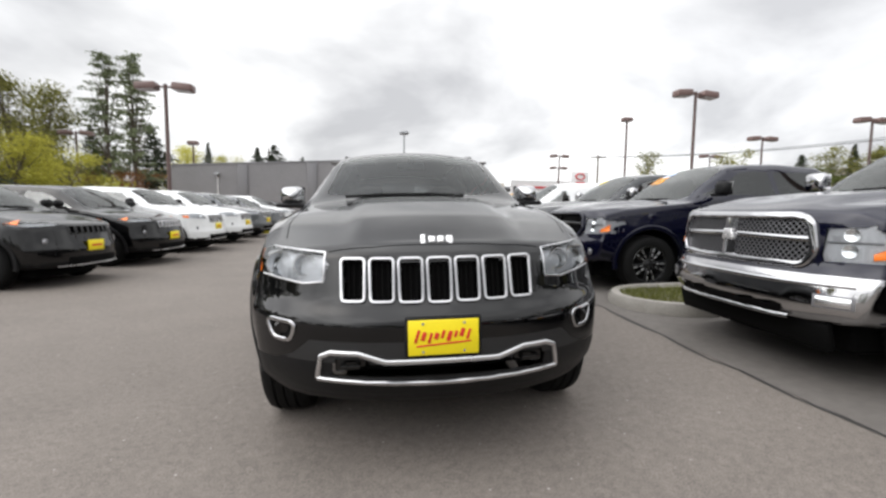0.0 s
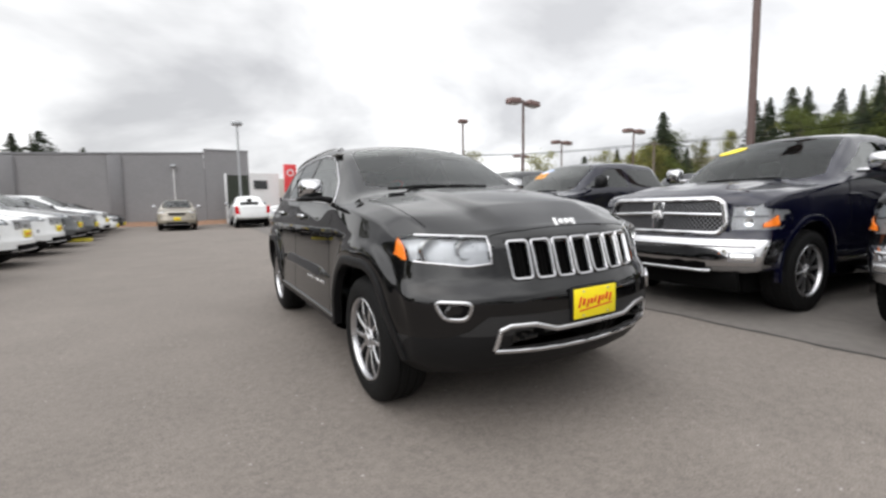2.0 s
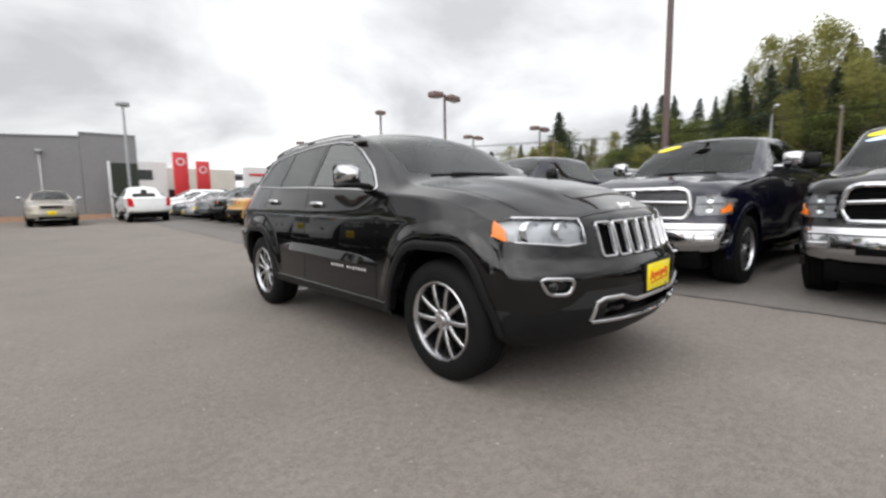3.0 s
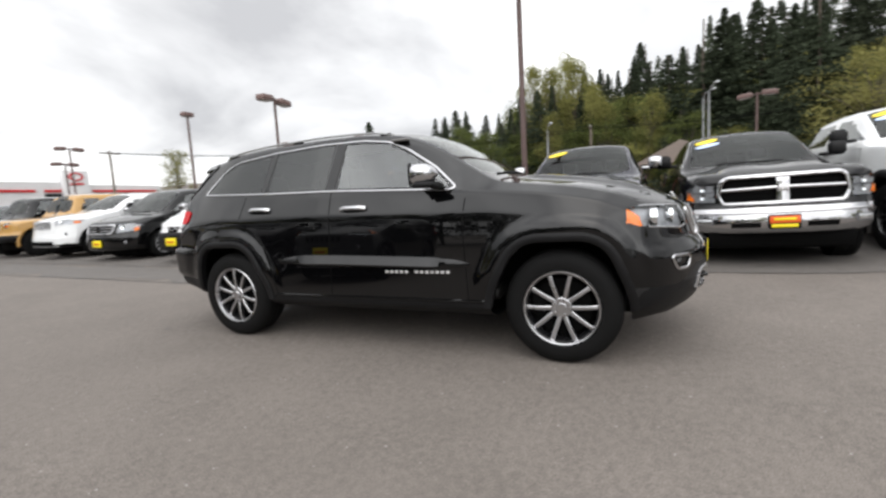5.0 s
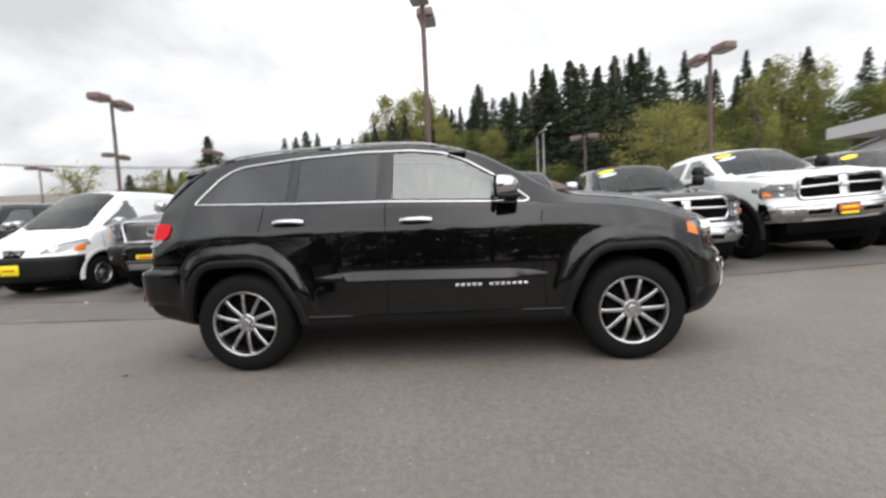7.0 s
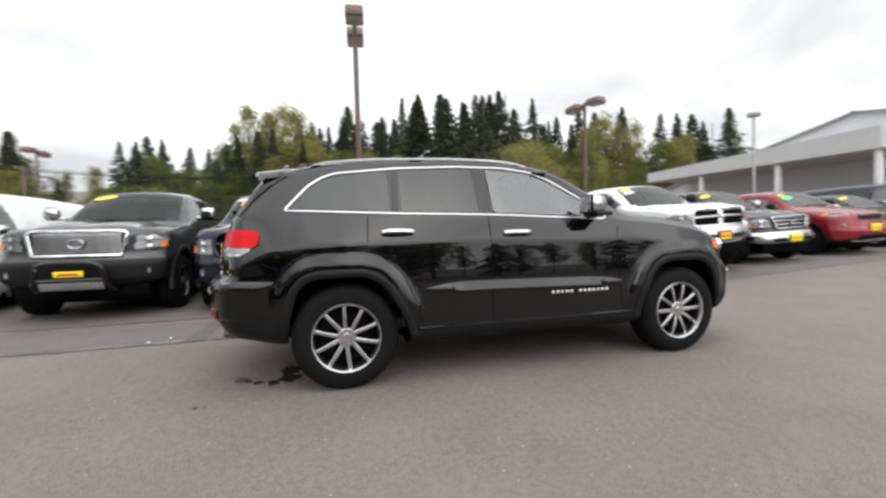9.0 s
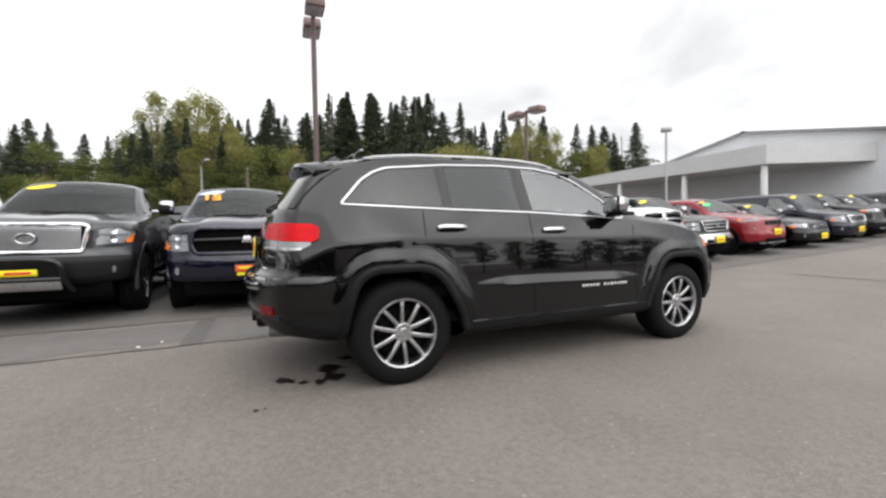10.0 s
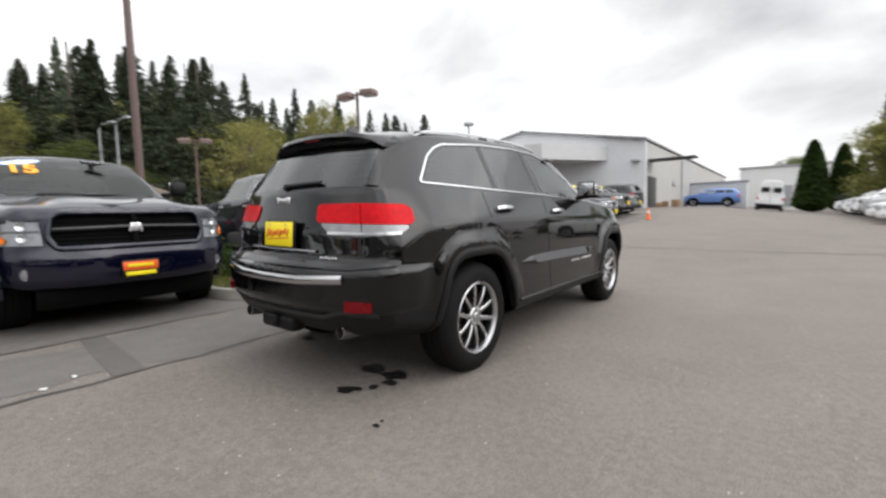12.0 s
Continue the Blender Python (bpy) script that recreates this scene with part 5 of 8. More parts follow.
    s = dict(yf=0.0, yr=L, blur=0.05, rf=0.06, rr=0.07, reach=0.95, zt=zt, wt=wt, zs=zs, ws=ws,
             crown=[(0, 0.02), (yc, 0.05), (yw, 0.06), (yre, 0.05), (L, 0.03)],
             zm=[(0, 0.6 * zh), (0.8, 0.72 * zh), (L, 0.75 * belt)], wm=[(0, W - 0.05), (0.6, W - 0.01), (axf, W), (yc + 0.3, W - 0.02), (axf + wb, W), (L, W - 0.06)],
             zb=[(0, zb + 0.04), (0.5, zb), (L - 0.6, zb), (L, zb + 0.10)],
             ff=[(zb, 0.11 if bumper == "chrome" else 0.07), (b0, 0.065 if bumper == "chrome" else 0.01), ((b0 + b1) / 2 - 0.02, 0.0), (b1 - 0.03, 0.030 if bumper == "chrome" else 0.0), (b1 + 0.03, 0.07 if bumper != "paint" else 0.03), (zh - 0.05, 0.10), (zh + 0.05, 0.16), (zh + 0.4, 0.3)], fr=fr,
             bowf=(0.30 if pick or kind == "box_suv" else 0.42, 3.0), bowr=(0.12, 3.0))
    q = lod
    sh = Shell(s, int(110 * q), int(18 * q), tuple(max(2, int(n * q)) for n in (3, 3, 8, 6, 10, 11)))
    if pick:
        ax_ = np.abs(sh.V[:, 0])
        dome_ = np.clip((0.62 - ax_) / 0.16, 0, 1)
        dome_ = dome_ * dome_ * (3 - 2 * dome_) * (1 - 0.35 * np.clip((0.22 - ax_) / 0.14, 0, 1)) * np.clip((sh.V[:, 1] - 0.16) / 0.35, 0, 1) * np.clip((yc - 0.05 - sh.V[:, 1]) / 0.30, 0, 1)
        sh.V[:, 2] += 0.045 * dome_ * (sh.N[:, 2] > 0.4) * (sh.V[:, 2] > zh - 0.1)
        sh.renormal()
    root = thing(name, label, category, m, group)
    ARCH, WIN, WINR, WS, RG, LAMP, GR, BUMP, TAIL, CLAD, AMB = range(1, 12)
    axles = (axf, axf + wb)
    ra = r + 0.075
    for cy in axles:
        sh.carve(ARCH, "x", arc(cy, r + 0.005, ra, 0, 360, 40), lambda V, N: np.abs(V[:, 0]) > W - 0.42, snap=0.03)
    we = k.get("win_end", yre - 0.02)
    top = H - 0.155
    outline = [(yc + 0.22, belt + 0.03), (yc + 0.30 + (yw - yc) * 0.55, (belt + top) / 2 + 0.06), (yw + 0.16, top - 0.015), (yw + 0.4, top), (we - 0.22, top - 0.01), (we + (0.02 if k["tail"] != "suv" else 0.18), belt + 0.06), (we - 0.04, belt + 0.045)]
    sidek = lambda V, N: (np.abs(N[:, 0]) > 0.3) & (V[:, 2] > belt - 0.05)
    cuts = [yc] + list(k["split"]) + [L]
    for i in range(len(cuts) - 1):
        o = between(outline, cuts[i] + (0.04 if i else 0), cuts[i + 1] - 0.04)
        if len(o) > 2:
            sh.carve(WIN if i == 0 else WINR, "x", o, sidek, 0.012, snap=0.025)
    sh.carve(WS, "z", [(-0.5, yc + 0.02), (0.0, yc + 0.02), (W - 0.40, yc + 0.05), (W - 0.24, yc + 0.14), (W - 0.345, yw - 0.02), (0, yw), (-0.5, yw)], lambda V, N: (N[:, 2] > 0.2) & (V[:, 2] > zc - 0.03), snap=0.03)
    if k["tail"] == "suv":
        sh.carve(RG, "y", [(-0.5, belt + 0.05), (W - 0.30, belt + 0.05), (W - 0.38, H - 0.22), (-0.5, H - 0.20)], lambda V, N: (V[:, 1] > L - 0.8) & (N[:, 1] > 0.2), snap=0.03)
    frontk = lambda V, N: (V[:, 1] < 0.62) & (N[:, 1] < 0.15)
    sh.carve(LAMP, "y", k["lamp"], frontk, snap=0.022)
    lxo = max(p[0] for p in k["lamp"])
    lzs = [p[1] for p in k["lamp"]]
    slots = None
    if k["grille"] == "slots":
        z0, z1 = zh - 0.25, zh - 0.055
        if kind == "crossover":
            z0, z1 = zh - 0.19, zh - 0.075
        slots = [rounded([(c - 0.042, z0), (c + 0.042, z0), (c + 0.042, z1), (c - 0.042, z1)], 0.015, 3) for c in [j * 0.112 for j in range(-3, 4)]]
        sh.carve(GR, "y", [(-0.38, z0), (0.38, z0), (0.38, z1), (-0.38, z1)], frontk, mirror=False, snap=0.02)
    else:
        sh.carve(GR, "y", k["grille"], frontk, mirror=False, snap=0.025)
    if bumper != "paint":
        sh.carve(BUMP, "y", [(-1.2, b0), (1.2, b0), (1.2, b1), (-1.2, b1)], lambda V, N: (V[:, 1] < 0.50) & (np.abs(N[:, 2]) < 0.95), mirror=False, snap=0.02)
    tz = (0.78, 0.95) if not pick else (belt - 0.52, belt - 0.10)
    sh.carve(TAIL, "y", [(W - 0.24, tz[0] + 0.1), (W, tz[0] + 0.1), (W, tz[1] + 0.15), (W - 0.24, tz[1] + 0.15)], lambda V, N: V[:, 1] > L - 0.25, snap=0.02)
    if flares is not None or kind in ("suv", "crossover"):
        sh.carve(CLAD, "x", [(-1, 0.0), (L + 1, 0.0), (L + 1, zb + 0.12), (-1, zb + 0.12)], lambda V, N: V[:, 2] < 0.6, snap=0.02)
    body = part("body", sh.piece(0), coat, root)
    for gid, nm, mt, ps in ((CLAD, "lower_cladding", PLASTIC, 0), (WS, "windscreen", WIND, 0), (RG, "rear_window", TINTED, 0), (GR, "grille", VOID, -0.03), (BUMP, "bumper", CHROME if bumper == "chrome" else PLASTIC, 0.006)):
        pc = sh.piece(gid, 0, ps)
        if len(pc[1]):
            part(nm, pc, mt, root)
    for sd in (-1, 1):
        for gid, nm, mt in ((WIN, "window", TINTED if year else GLASS), (WINR, "window", TINTED), (TAIL, "tail_lamp", RED_LENS)):
            pc = sh.piece(gid, sd)
            if len(pc[1]):
                part(nm, pc, mt, root)
        hl = part("headlamp", sh.piece(LAMP, sd), LENS, root, "clear headlamp")
        part("reflector", sh.piece(LAMP, sd, -0.022), LAMP_DULL, hl)
        lx = np.mean([p[0] for p in k["lamp"]])
        lz = np.mean([p[1] for p in k["lamp"]])
        hh = (max(p[1] for p in k["lamp"]) - min(p[1] for p in k["lamp"])) / 2
        if pick and lod > 0.7:
            x0_, x1_ = min(p[0] for p in k["lamp"]) + 0.02, lxo - 0.06
            p, n = sh.on("y", [(sd * (x0_ + (x1_ - x0_) * t), lz + 0.004) for t in np.linspace(0, 1, 7)], -1)
            part("lamp_divider", sweep(p - 0.014 * n, n, 0.014, 0.010), GALV_DARK, hl)
        for dx, dz in (((-0.035, 0.052), (-0.035, -0.05)) if pick and lod > 0.7 else ((-0.08, 0.0),)):
            p, n = sh.on("y", [(sd * (lx + dx), lz + dz)], -1)
            rr = min(hh * 0.62, 0.058) * (0.72 if pick else 1.0)
            aim = Vector((0, -1, 0)).rotation_difference(Vector(n[0])).to_matrix().to_4x4()
            part("lamp_bowl", moved(lathe([(0.003, 0.018), (rr * 0.5, 0.015), (rr * 0.92, 0.004), (rr, 0.004), (rr, 0.02)], 16, "y"), Matrix.Translation(p[0]) @ aim), LAMP_BOWL, hl)
        if lod > 0.7:
            # amber corner of the lamp
            a_in, a_out = (math.degrees(math.atan2(yv - 0.9, xv)) for xv, yv in ((lxo - 0.085, sh.on("y", [(lxo - 0.085, lz)], -1)[0][0][1]), (lxo - 0.015, sh.on("y", [(lxo - 0.03, lz)], -1)[0][0][1] + 0.02)))
            l0, l1 = min(lzs) + 0.012, max(lzs) - 0.012
            part("amber_lens", lens_patch(sh, (0.0, 0.9), (a_in, a_out), [(0, l0 + 0.01), (1, l0 + 0.03)], [(0, l0 + 0.05 * (1 if pick else 1.6)), (1, l0 + (l1 - l0) * 0.62)], 8, 4, 0.007, 0.01, sd), AMBER, hl, "amber corner lens")
        for cy in axles:
            pts = arc(cy, r + 0.005, ra + (0.030 if flares is None else 0.045), -8, 188, 34)
            p, n = sh.on("x", pts, sd)
            p[:, 0] = sd * np.maximum(np.abs(p[:, 0]), W - 0.035)
            nn = np.tile([sd, 0, 0.0], (len(p), 1))
            fl_mat = coat if flares is None and kind not in ("suv", "crossover") else (flares or PLASTIC)
            part("wheel_arch", sweep(p - 0.006 * nn, nn, 0.065 if flares is None else 0.10, 0.016 if flares is None else 0.05, sink=0.03), fl_mat, root)
        # mirror
        my, mz = yc + 0.38, belt + 0.10
        w_m = 0.105 if pick else 0.09
        mr = part("mirror", join(moved(box(0, 0, 0, 2 * w_m, 0.13, 0.21 if pick else 0.15, 0.05), pose(sd * (W + w_m + 0.03), my, mz + 0.03)), box(sd * (W + 0.01), my + 0.02, mz - 0.05, 0.16, 0.09, 0.05, 0.015)), PLASTIC if dark_mirrors or coat is not CHROME and not (style == "chrome" and not dark_mirrors) else CHROME, root, "door mirror")
        part("mirror_glass", box(sd * (W + w_m + 0.03), my + 0.068, mz + 0.03, 1.7 * w_m, 0.006, 0.17 if pick else 0.11, 0.002), CHROME, mr)
        # shut lines and handles
        lines = [yc + 0.20] + list(k["split"]) + [we + 0.02 if pick else axf + wb - 0.35]
        for i, yy in enumerate(lines[: (3 if kind != "van" else 2)]):
            part("shut_line", sh.strip("x", [(yy, zb + 0.10), (yy, belt + 0.01)], 0.008, 0.0015, False, sd, 0.08), VOID, root)
            if i:
                p, n = sh.on("x", [(yy - 0.24 + 0.2 * t, belt - 0.10) for t in np.linspace(0, 1, 5)], sd)
                part("handle", sweep(p + 0.02 * n, n, 0.03, 0.012, sink=0.014), CHROME if style in ("chrome", "slots") else coat, root)
        if k["fog"]:
            p, n = sh.on("y", [(sd * k["fog"][0], k["fog"][1])], -1)
            if bumper == "chrome" and pick:
                fgl = part("fog_lamp", sweep(*(lambda pn: (pn[0] + 0.006 * pn[1], pn[1]))(sh.on("y", [(sd * (k["fog"][0] - 0.09 + 0.18 * t), k["fog"][1]) for t in np.linspace(0, 1, 5)], -1)), 0.085, 0.006), GALV_DARK, root, "rectangular fog lamp in a dark pocket")
                part("lens", sweep(*(lambda pn: (pn[0] + 0.010 * pn[1], pn[1]))(sh.on("y", [(sd * (k["fog"][0] - 0.075 + 0.15 * t), k["fog"][1]) for t in np.linspace(0, 1, 5)], -1)), 0.060, 0.009), LAMP_BOWL, fgl)
            else:
                part("fog_lamp", join(moved(lathe([(0.001, -0.010), (0.045, -0.008), (0.055, 0.0), (0.066, -0.006), (0.07, 0.02)], 20, "y"), Matrix.Translation(p[0] + np.array([0, 0.012, 0])) @ Matrix.Diagonal((0.8, 1, 0.8, 1)))), CLEAR_LENS, root, "round fog lamp")
        if pick:
            part("side_step", tube([(sd * (W - 0.02), yc + 0.30, zb - 0.03), (sd * (W + 0.02), yc + 0.42, zb - 0.05), (sd * (W + 0.02), yre - 0.1, zb - 0.05), (sd * (W - 0.02), yre, zb - 0.03)], 0.042), CHROME if bumper == "chrome" else PLASTIC, root, "tubular side step")
    for cy in axles:
        wheel_well(root, cy, r + 0.005, ra + 0.003, W - 0.40, W - 0.01, zb + 0.05)
        for sd in (-1, 1):
            add_wheel(root, sd * (W - 0.155), cy, r, k["rim"], 0.26 if pick else 0.23, 5, wheel_style, dark=dark_wheels, turn=11 if sd < 0 else 30)
    # grille dress
    if slots:
        for poly in slots:
            part("grille_slot", sh.strip("y", poly, 0.020, 0.012, True, -1, 0.04, 0.03), SATIN if style == "slots" else GLOSS_BLACK, root)
        for c in [(j + 0.5) * 0.112 for j in range(-4, 4)]:
            p, n = sh.on("y", [(c, z0 + (z1 - z0) * t) for t in np.linspace(0, 1, 4)], -1)
            part("grille_bar", sweep(p, n, 0.026, 0.004, sink=0.03), coat, root)
    else:
        gp = k["grille"]
        zlo, zhi = min(p[1] for p in gp), max(p[1] for p in gp)
        xm = max(p[0] for p in gp)
        gm = CHROME if style == "chrome" else coat
        if kind.startswith("pick_a") or kind in ("pick_b", "pick_c", "minivan"):
            part("grille_surround", sh.strip("y", rounded(gp, 0.035), 0.052 if kind != "pick_c" else 0.03, 0.030, True, -1, 0.04, 0.03), gm, root, "bright grille surround" if style == "chrome" else "")
        if kind.startswith("pick_a"):
            zc_ = (zlo + zhi) / 2 + 0.01
            part("grille_bar", sh.strip("y", [(-xm + 0.03, zc_), (-0.09, zc_ + 0.012), (0.09, zc_ + 0.012), (xm - 0.03, zc_)], 0.036, 0.016, False, -1, 0.06, 0.03), gm if style == "chrome" else GLOSS_BLACK, root)
            part("grille_bar", sh.strip("y", [(0, zlo), (0, zhi)], 0.13 if style == "chrome" else 0.05, 0.020, False, -1, 0.05, 0.03), gm if style == "chrome" else VOID, root)
            p, n = sh.on("y", [(0, zc_ + 0.005)], -1)
            y_ = p[0][1] - 0.030
            part("emblem", moved(join(lathe([(0.001, -0.012), (0.028, -0.010), (0.036, 0.0), (0.036, 0.012)], 14, "y"), moved(box(0, 0, 0, 0.030, 0.018, 0.09, 0.010), pose(-0.036, 0, 0.006, 0, 18, 0)), moved(box(0, 0, 0, 0.030, 0.018, 0.09, 0.010), pose(0.036, 0, 0.006, 0, -18, 0)), box(0, 0, 0.038, 0.09, 0.016, 0.022, 0.006)), Matrix.Translation((0, y_, zc_))), WHITE_LET, root, "plain silver emblem")
            mesh_bars = []
            if mesh_grille:
                for j in range(-30, 31):
                    for sg in (-1, 1):
                        a, b = j * 0.040, zlo + 0.01
                        c, d = a + sg * (zhi - zlo - 0.02) * 0.9, zhi - 0.01
                        t0, t1 = 0.0, 1.0
                        for bound in (xm - 0.03,):
                            for lim in (-bound, bound):
                                if c != a:
                                    t = (lim - a) / (c - a)
                                    inside_a = abs(a) <= bound
                                    if 0 < t < 1:
                                        if inside_a:
                                            t1 = min(t1, t)
                                        elif abs(c) <= bound or True:
                                            t0 = max(t0, t) if (abs(a + (c - a) * min(1, t + 0.01)) <= bound) else t0
                        if abs(a + (c - a) * (t0 + t1) / 2) > xm - 0.03 or t1 - t0 < 0.05:
                            continue
                        p, n = sh.on("y", [(a + (c - a) * t, b + (d - b) * t) for t in np.linspace(t0, t1, 5)], -1)
                        mesh_bars.append(sweep(p - 0.020 * n, n, 0.006, 0.008, round_=False))
                part("grille_mesh", join(*mesh_bars), GALV_DARK, root, "dark silver honeycomb grille mesh")
            else:
                for j in range(1, 8):
                    zz = zlo + (zhi - zlo) * j / 8
                    p, n = sh.on("y", [(x_, zz) for x_ in np.linspace(-xm + 0.07, xm - 0.07, 15)], -1)
                    part("grille_slat", sweep(p - 0.022 * n, n, 0.010, 0.008), VOID, root)
        elif kind == "pick_b":
            for j in range(1, 13):
                zz = zlo + (zhi - zlo) * j / 13
                p, n = sh.on("y", [(x_, zz) for x_ in np.linspace(-xm + 0.07, xm - 0.07, 13)], -1)
                part("grille_slat", sweep(p - 0.010 * n, n, 0.014, 0.010), CHROME, root)
            p, n = sh.on("y", [(0, (zlo + zhi) / 2)], -1)
            part("emblem", moved(lathe([(0.065 + 0.010 * math.cos(a), 0.012 * math.sin(a)) for a in np.linspace(0, 6.28, 8, endpoint=False)], 24, "y", True), Matrix.Translation(p[0] + np.array([0, -0.02, 0])) @ Matrix.Diagonal((1.35, 1, 0.9, 1))), CHROME, root, "plain oval emblem")
        else:
            for j in (1, 2):
                zz = zlo + (zhi - zlo) * j / 3
                p, n = sh.on("y", [(x_, zz) for x_ in np.linspace(-xm + 0.05, xm - 0.05, 11)], -1)
                part("grille_slat", sweep(p - 0.005 * n, n, 0.022, 0.012), CHROME if style == "chrome" else GLOSS_BLACK, root)
            p, n = sh.on("y", [(0, (zlo + zhi) / 2)], -1)
            part("emblem", moved(lathe([(0.03, -0.012), (0.055, -0.012), (0.055, 0.01), (0.03, 0.01)], 20, "y", True), Matrix.Translation(p[0] + np.array([0, -0.015, 0]))), CHROME, root, "plain round emblem")
    if kind in ("suv", "crossover"):
        part("lower_intake", sh.strip("y", [(-0.46, b0 + 0.13), (0.46, b0 + 0.13)], 0.10, 0.004, False, -1, 0.08), VOID, root, "dark lower intake")
        part("bumper_lip", sh.strip("y", [(-0.60, b0 + 0.05), (0.60, b0 + 0.05)], 0.022, 0.012, False, -1, 0.08), SATIN, root, "thin bright bumper lip")
    if bumper == "chrome":
        zz = (b0 + b1) / 2 - 0.03
        part("bumper_ridge", sh.strip("y", [(-0.88, b1 - 0.055), (-0.5, b1 - 0.06), (0.5, b1 - 0.06), (0.88, b1 - 0.055)], 0.030, 0.014, False, -1, 0.06, 0.0, 0.004), CHROME, root)
        for cx, wd in (((0.0, 1.06),) if mesh_grille else ((-0.38, 0.30), (0.38, 0.30))):
            zs_ = b0 + 0.10 if mesh_grille else zz
            p, n = sh.on("y", [(cx + wd * (t - 0.5), zs_) for t in np.linspace(0, 1, 13)], -1)
            part("bumper_slot", sweep(p + 0.006 * n, n, 0.062, 0.004), VOID, root)
            if mesh_grille:
                p, n = sh.on("y", [(0.56 * (2 * t - 1), zs_ - 0.045) for t in np.linspace(0, 1, 13)], -1)
                part("bumper_lip", sweep(p + 0.006 * n, n, 0.030, 0.022), CHROME, root)
    if bullbar:
        part("bull_bar", join(tube(rounded3([(-0.42, 0.05, 0.42), (-0.40, -0.10, 0.52), (-0.33, -0.14, 0.78), (0.33, -0.14, 0.78), (0.40, -0.10, 0.52), (0.42, 0.05, 0.42)]), 0.038, 10), tube([(-0.40, -0.10, 0.56), (0.40, -0.10, 0.56)], 0.030)), GLOSS_BLACK, root, "black tubular bull bar")
        part("skid_plate", moved(box(0, 0, 0, 0.70, 0.03, 0.12, 0.01), pose(0, -0.07, 0.49, 25)), SATIN, root, "bright skid plate")
    if board:
        bz = {"pick_a": 0.565, "pick_a_hd": 0.77, "pick_b": 0.64, "suv": 0.70, "crossover": 0.62}.get(kind, (b0 + b1) / 2)
        p, n = sh.on("y", [(0, bz)], -1)
        yb = p[0][1] - (0.02 if not bullbar else 0.14)
        tall_ = 0.075 if bullbar else 0.17
        nb = part("number_board", box(0, yb, bz, 0.32, 0.02, tall_, 0.008), PLASTIC if board == "orange" else YELLOW, root, "dealer board")
        part("board_face", box(0, yb - 0.010, bz + (0.025 if board == "orange" else 0.0), 0.30, 0.008, 0.085 if board == "orange" else tall_ - 0.02, 0.004), ORANGE_INK if board == "orange" else YELLOW, nb)
        part("writing", box(0, yb - 0.014, bz + (0.03 if board == "orange" else 0.0), 0.22, 0.004, 0.030, 0.001), YELLOW if board == "orange" else RED_INK, nb, "bar of writing")
        if board == "orange":
            part("board_strip", box(0, yb - 0.012, bz - 0.050, 0.26, 0.006, 0.040, 0.002), YELLOW, nb)
    if sticker:
        sx = -(W - 0.52)
        yy = yw - 0.13
        for st, dy, ww, hh_ in sticker:
            pts = [(sx + ww * math.cos(a) / 2, yy - dy + hh_ * math.sin(a) / 2 + 0.02 * math.cos(a)) for a in np.linspace(0, 2 * math.pi, 20, endpoint=False)]
            p, n = sh.on("z", pts, 1)
            c = p.mean(0) + 0.006 * n.mean(0)
            part("sticker", (np.concatenate([p + 0.006 * n, [c]]), [[i, (i + 1) % 20, 20] for i in range(20)]), st, root, "price sticker on the windscreen")
        if year:
            tc = bpy.data.curves.new("year_sticker", "FONT")
            tc.body, tc.size, tc.extrude, tc.align_x, tc.align_y = "15", 0.30, 0.003, "CENTER", "CENTER"
            tc.offset = 0.010
            tc.materials.append(STICK_O)
            p, n = sh.on("z", [(sx, yy - 0.16)], 1)
            ob = new("year_sticker", tc)
            dg = bpy.context.evaluated_depsgraph_get()
            me = bpy.data.meshes.new_from_object(ob.evaluated_get(dg))
            bpy.data.objects.remove(ob)
            nz = Vector(n[0])
            part("year_sticker", me, STICK_O, root, "orange figures 15 on the windscreen", at=Matrix.Translation(Vector(p[0]) + 0.01 * nz) @ Matrix(((1, 0, 0), (0, nz.z, nz.y), (0, -nz.y, nz.z))).to_4x4())
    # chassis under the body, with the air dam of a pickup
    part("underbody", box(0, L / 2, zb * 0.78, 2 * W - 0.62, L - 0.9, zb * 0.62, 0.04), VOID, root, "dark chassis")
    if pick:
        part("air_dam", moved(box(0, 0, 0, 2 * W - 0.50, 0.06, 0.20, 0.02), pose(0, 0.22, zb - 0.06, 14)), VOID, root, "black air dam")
    # cabin
    fz = zb + 0.18
    part("cabin", join(box(0, (yc + yre) / 2 + 0.1, fz, 2 * W - 0.36, yre - yc + 0.2, 0.10, 0.03), box(0, yc + 0.35, belt - 0.16, 2 * W - 0.42, 0.45, 0.30, 0.08)), SEAT, root, "dark cabin floor and dashboard")
    for sx in (-0.40, 0.40):
        part("front_seat", seat_set(sx, yw + 0.20, fz + 0.22, 0.62, 0.50), SEAT, root)
    if k["tail"] != "box" or kind == "box_suv":
        part("rear_bench", seat_set(0, yw + 1.20, fz + 0.22, 0.58, 1.25), SEAT, root)
    part("cabin_mirror", box(0, yw - 0.06, H - 0.20, 0.22, 0.03, 0.07, 0.02), PLASTIC, root)
    part("wiper", sh.strip("z", [(-0.45, yc + 0.075), (0.0, yc + 0.05), (0.40, yc + 0.06)], 0.02, 0.012, False, 1, 0.08, 0.0, 0.004), PLASTIC, root)
    return root


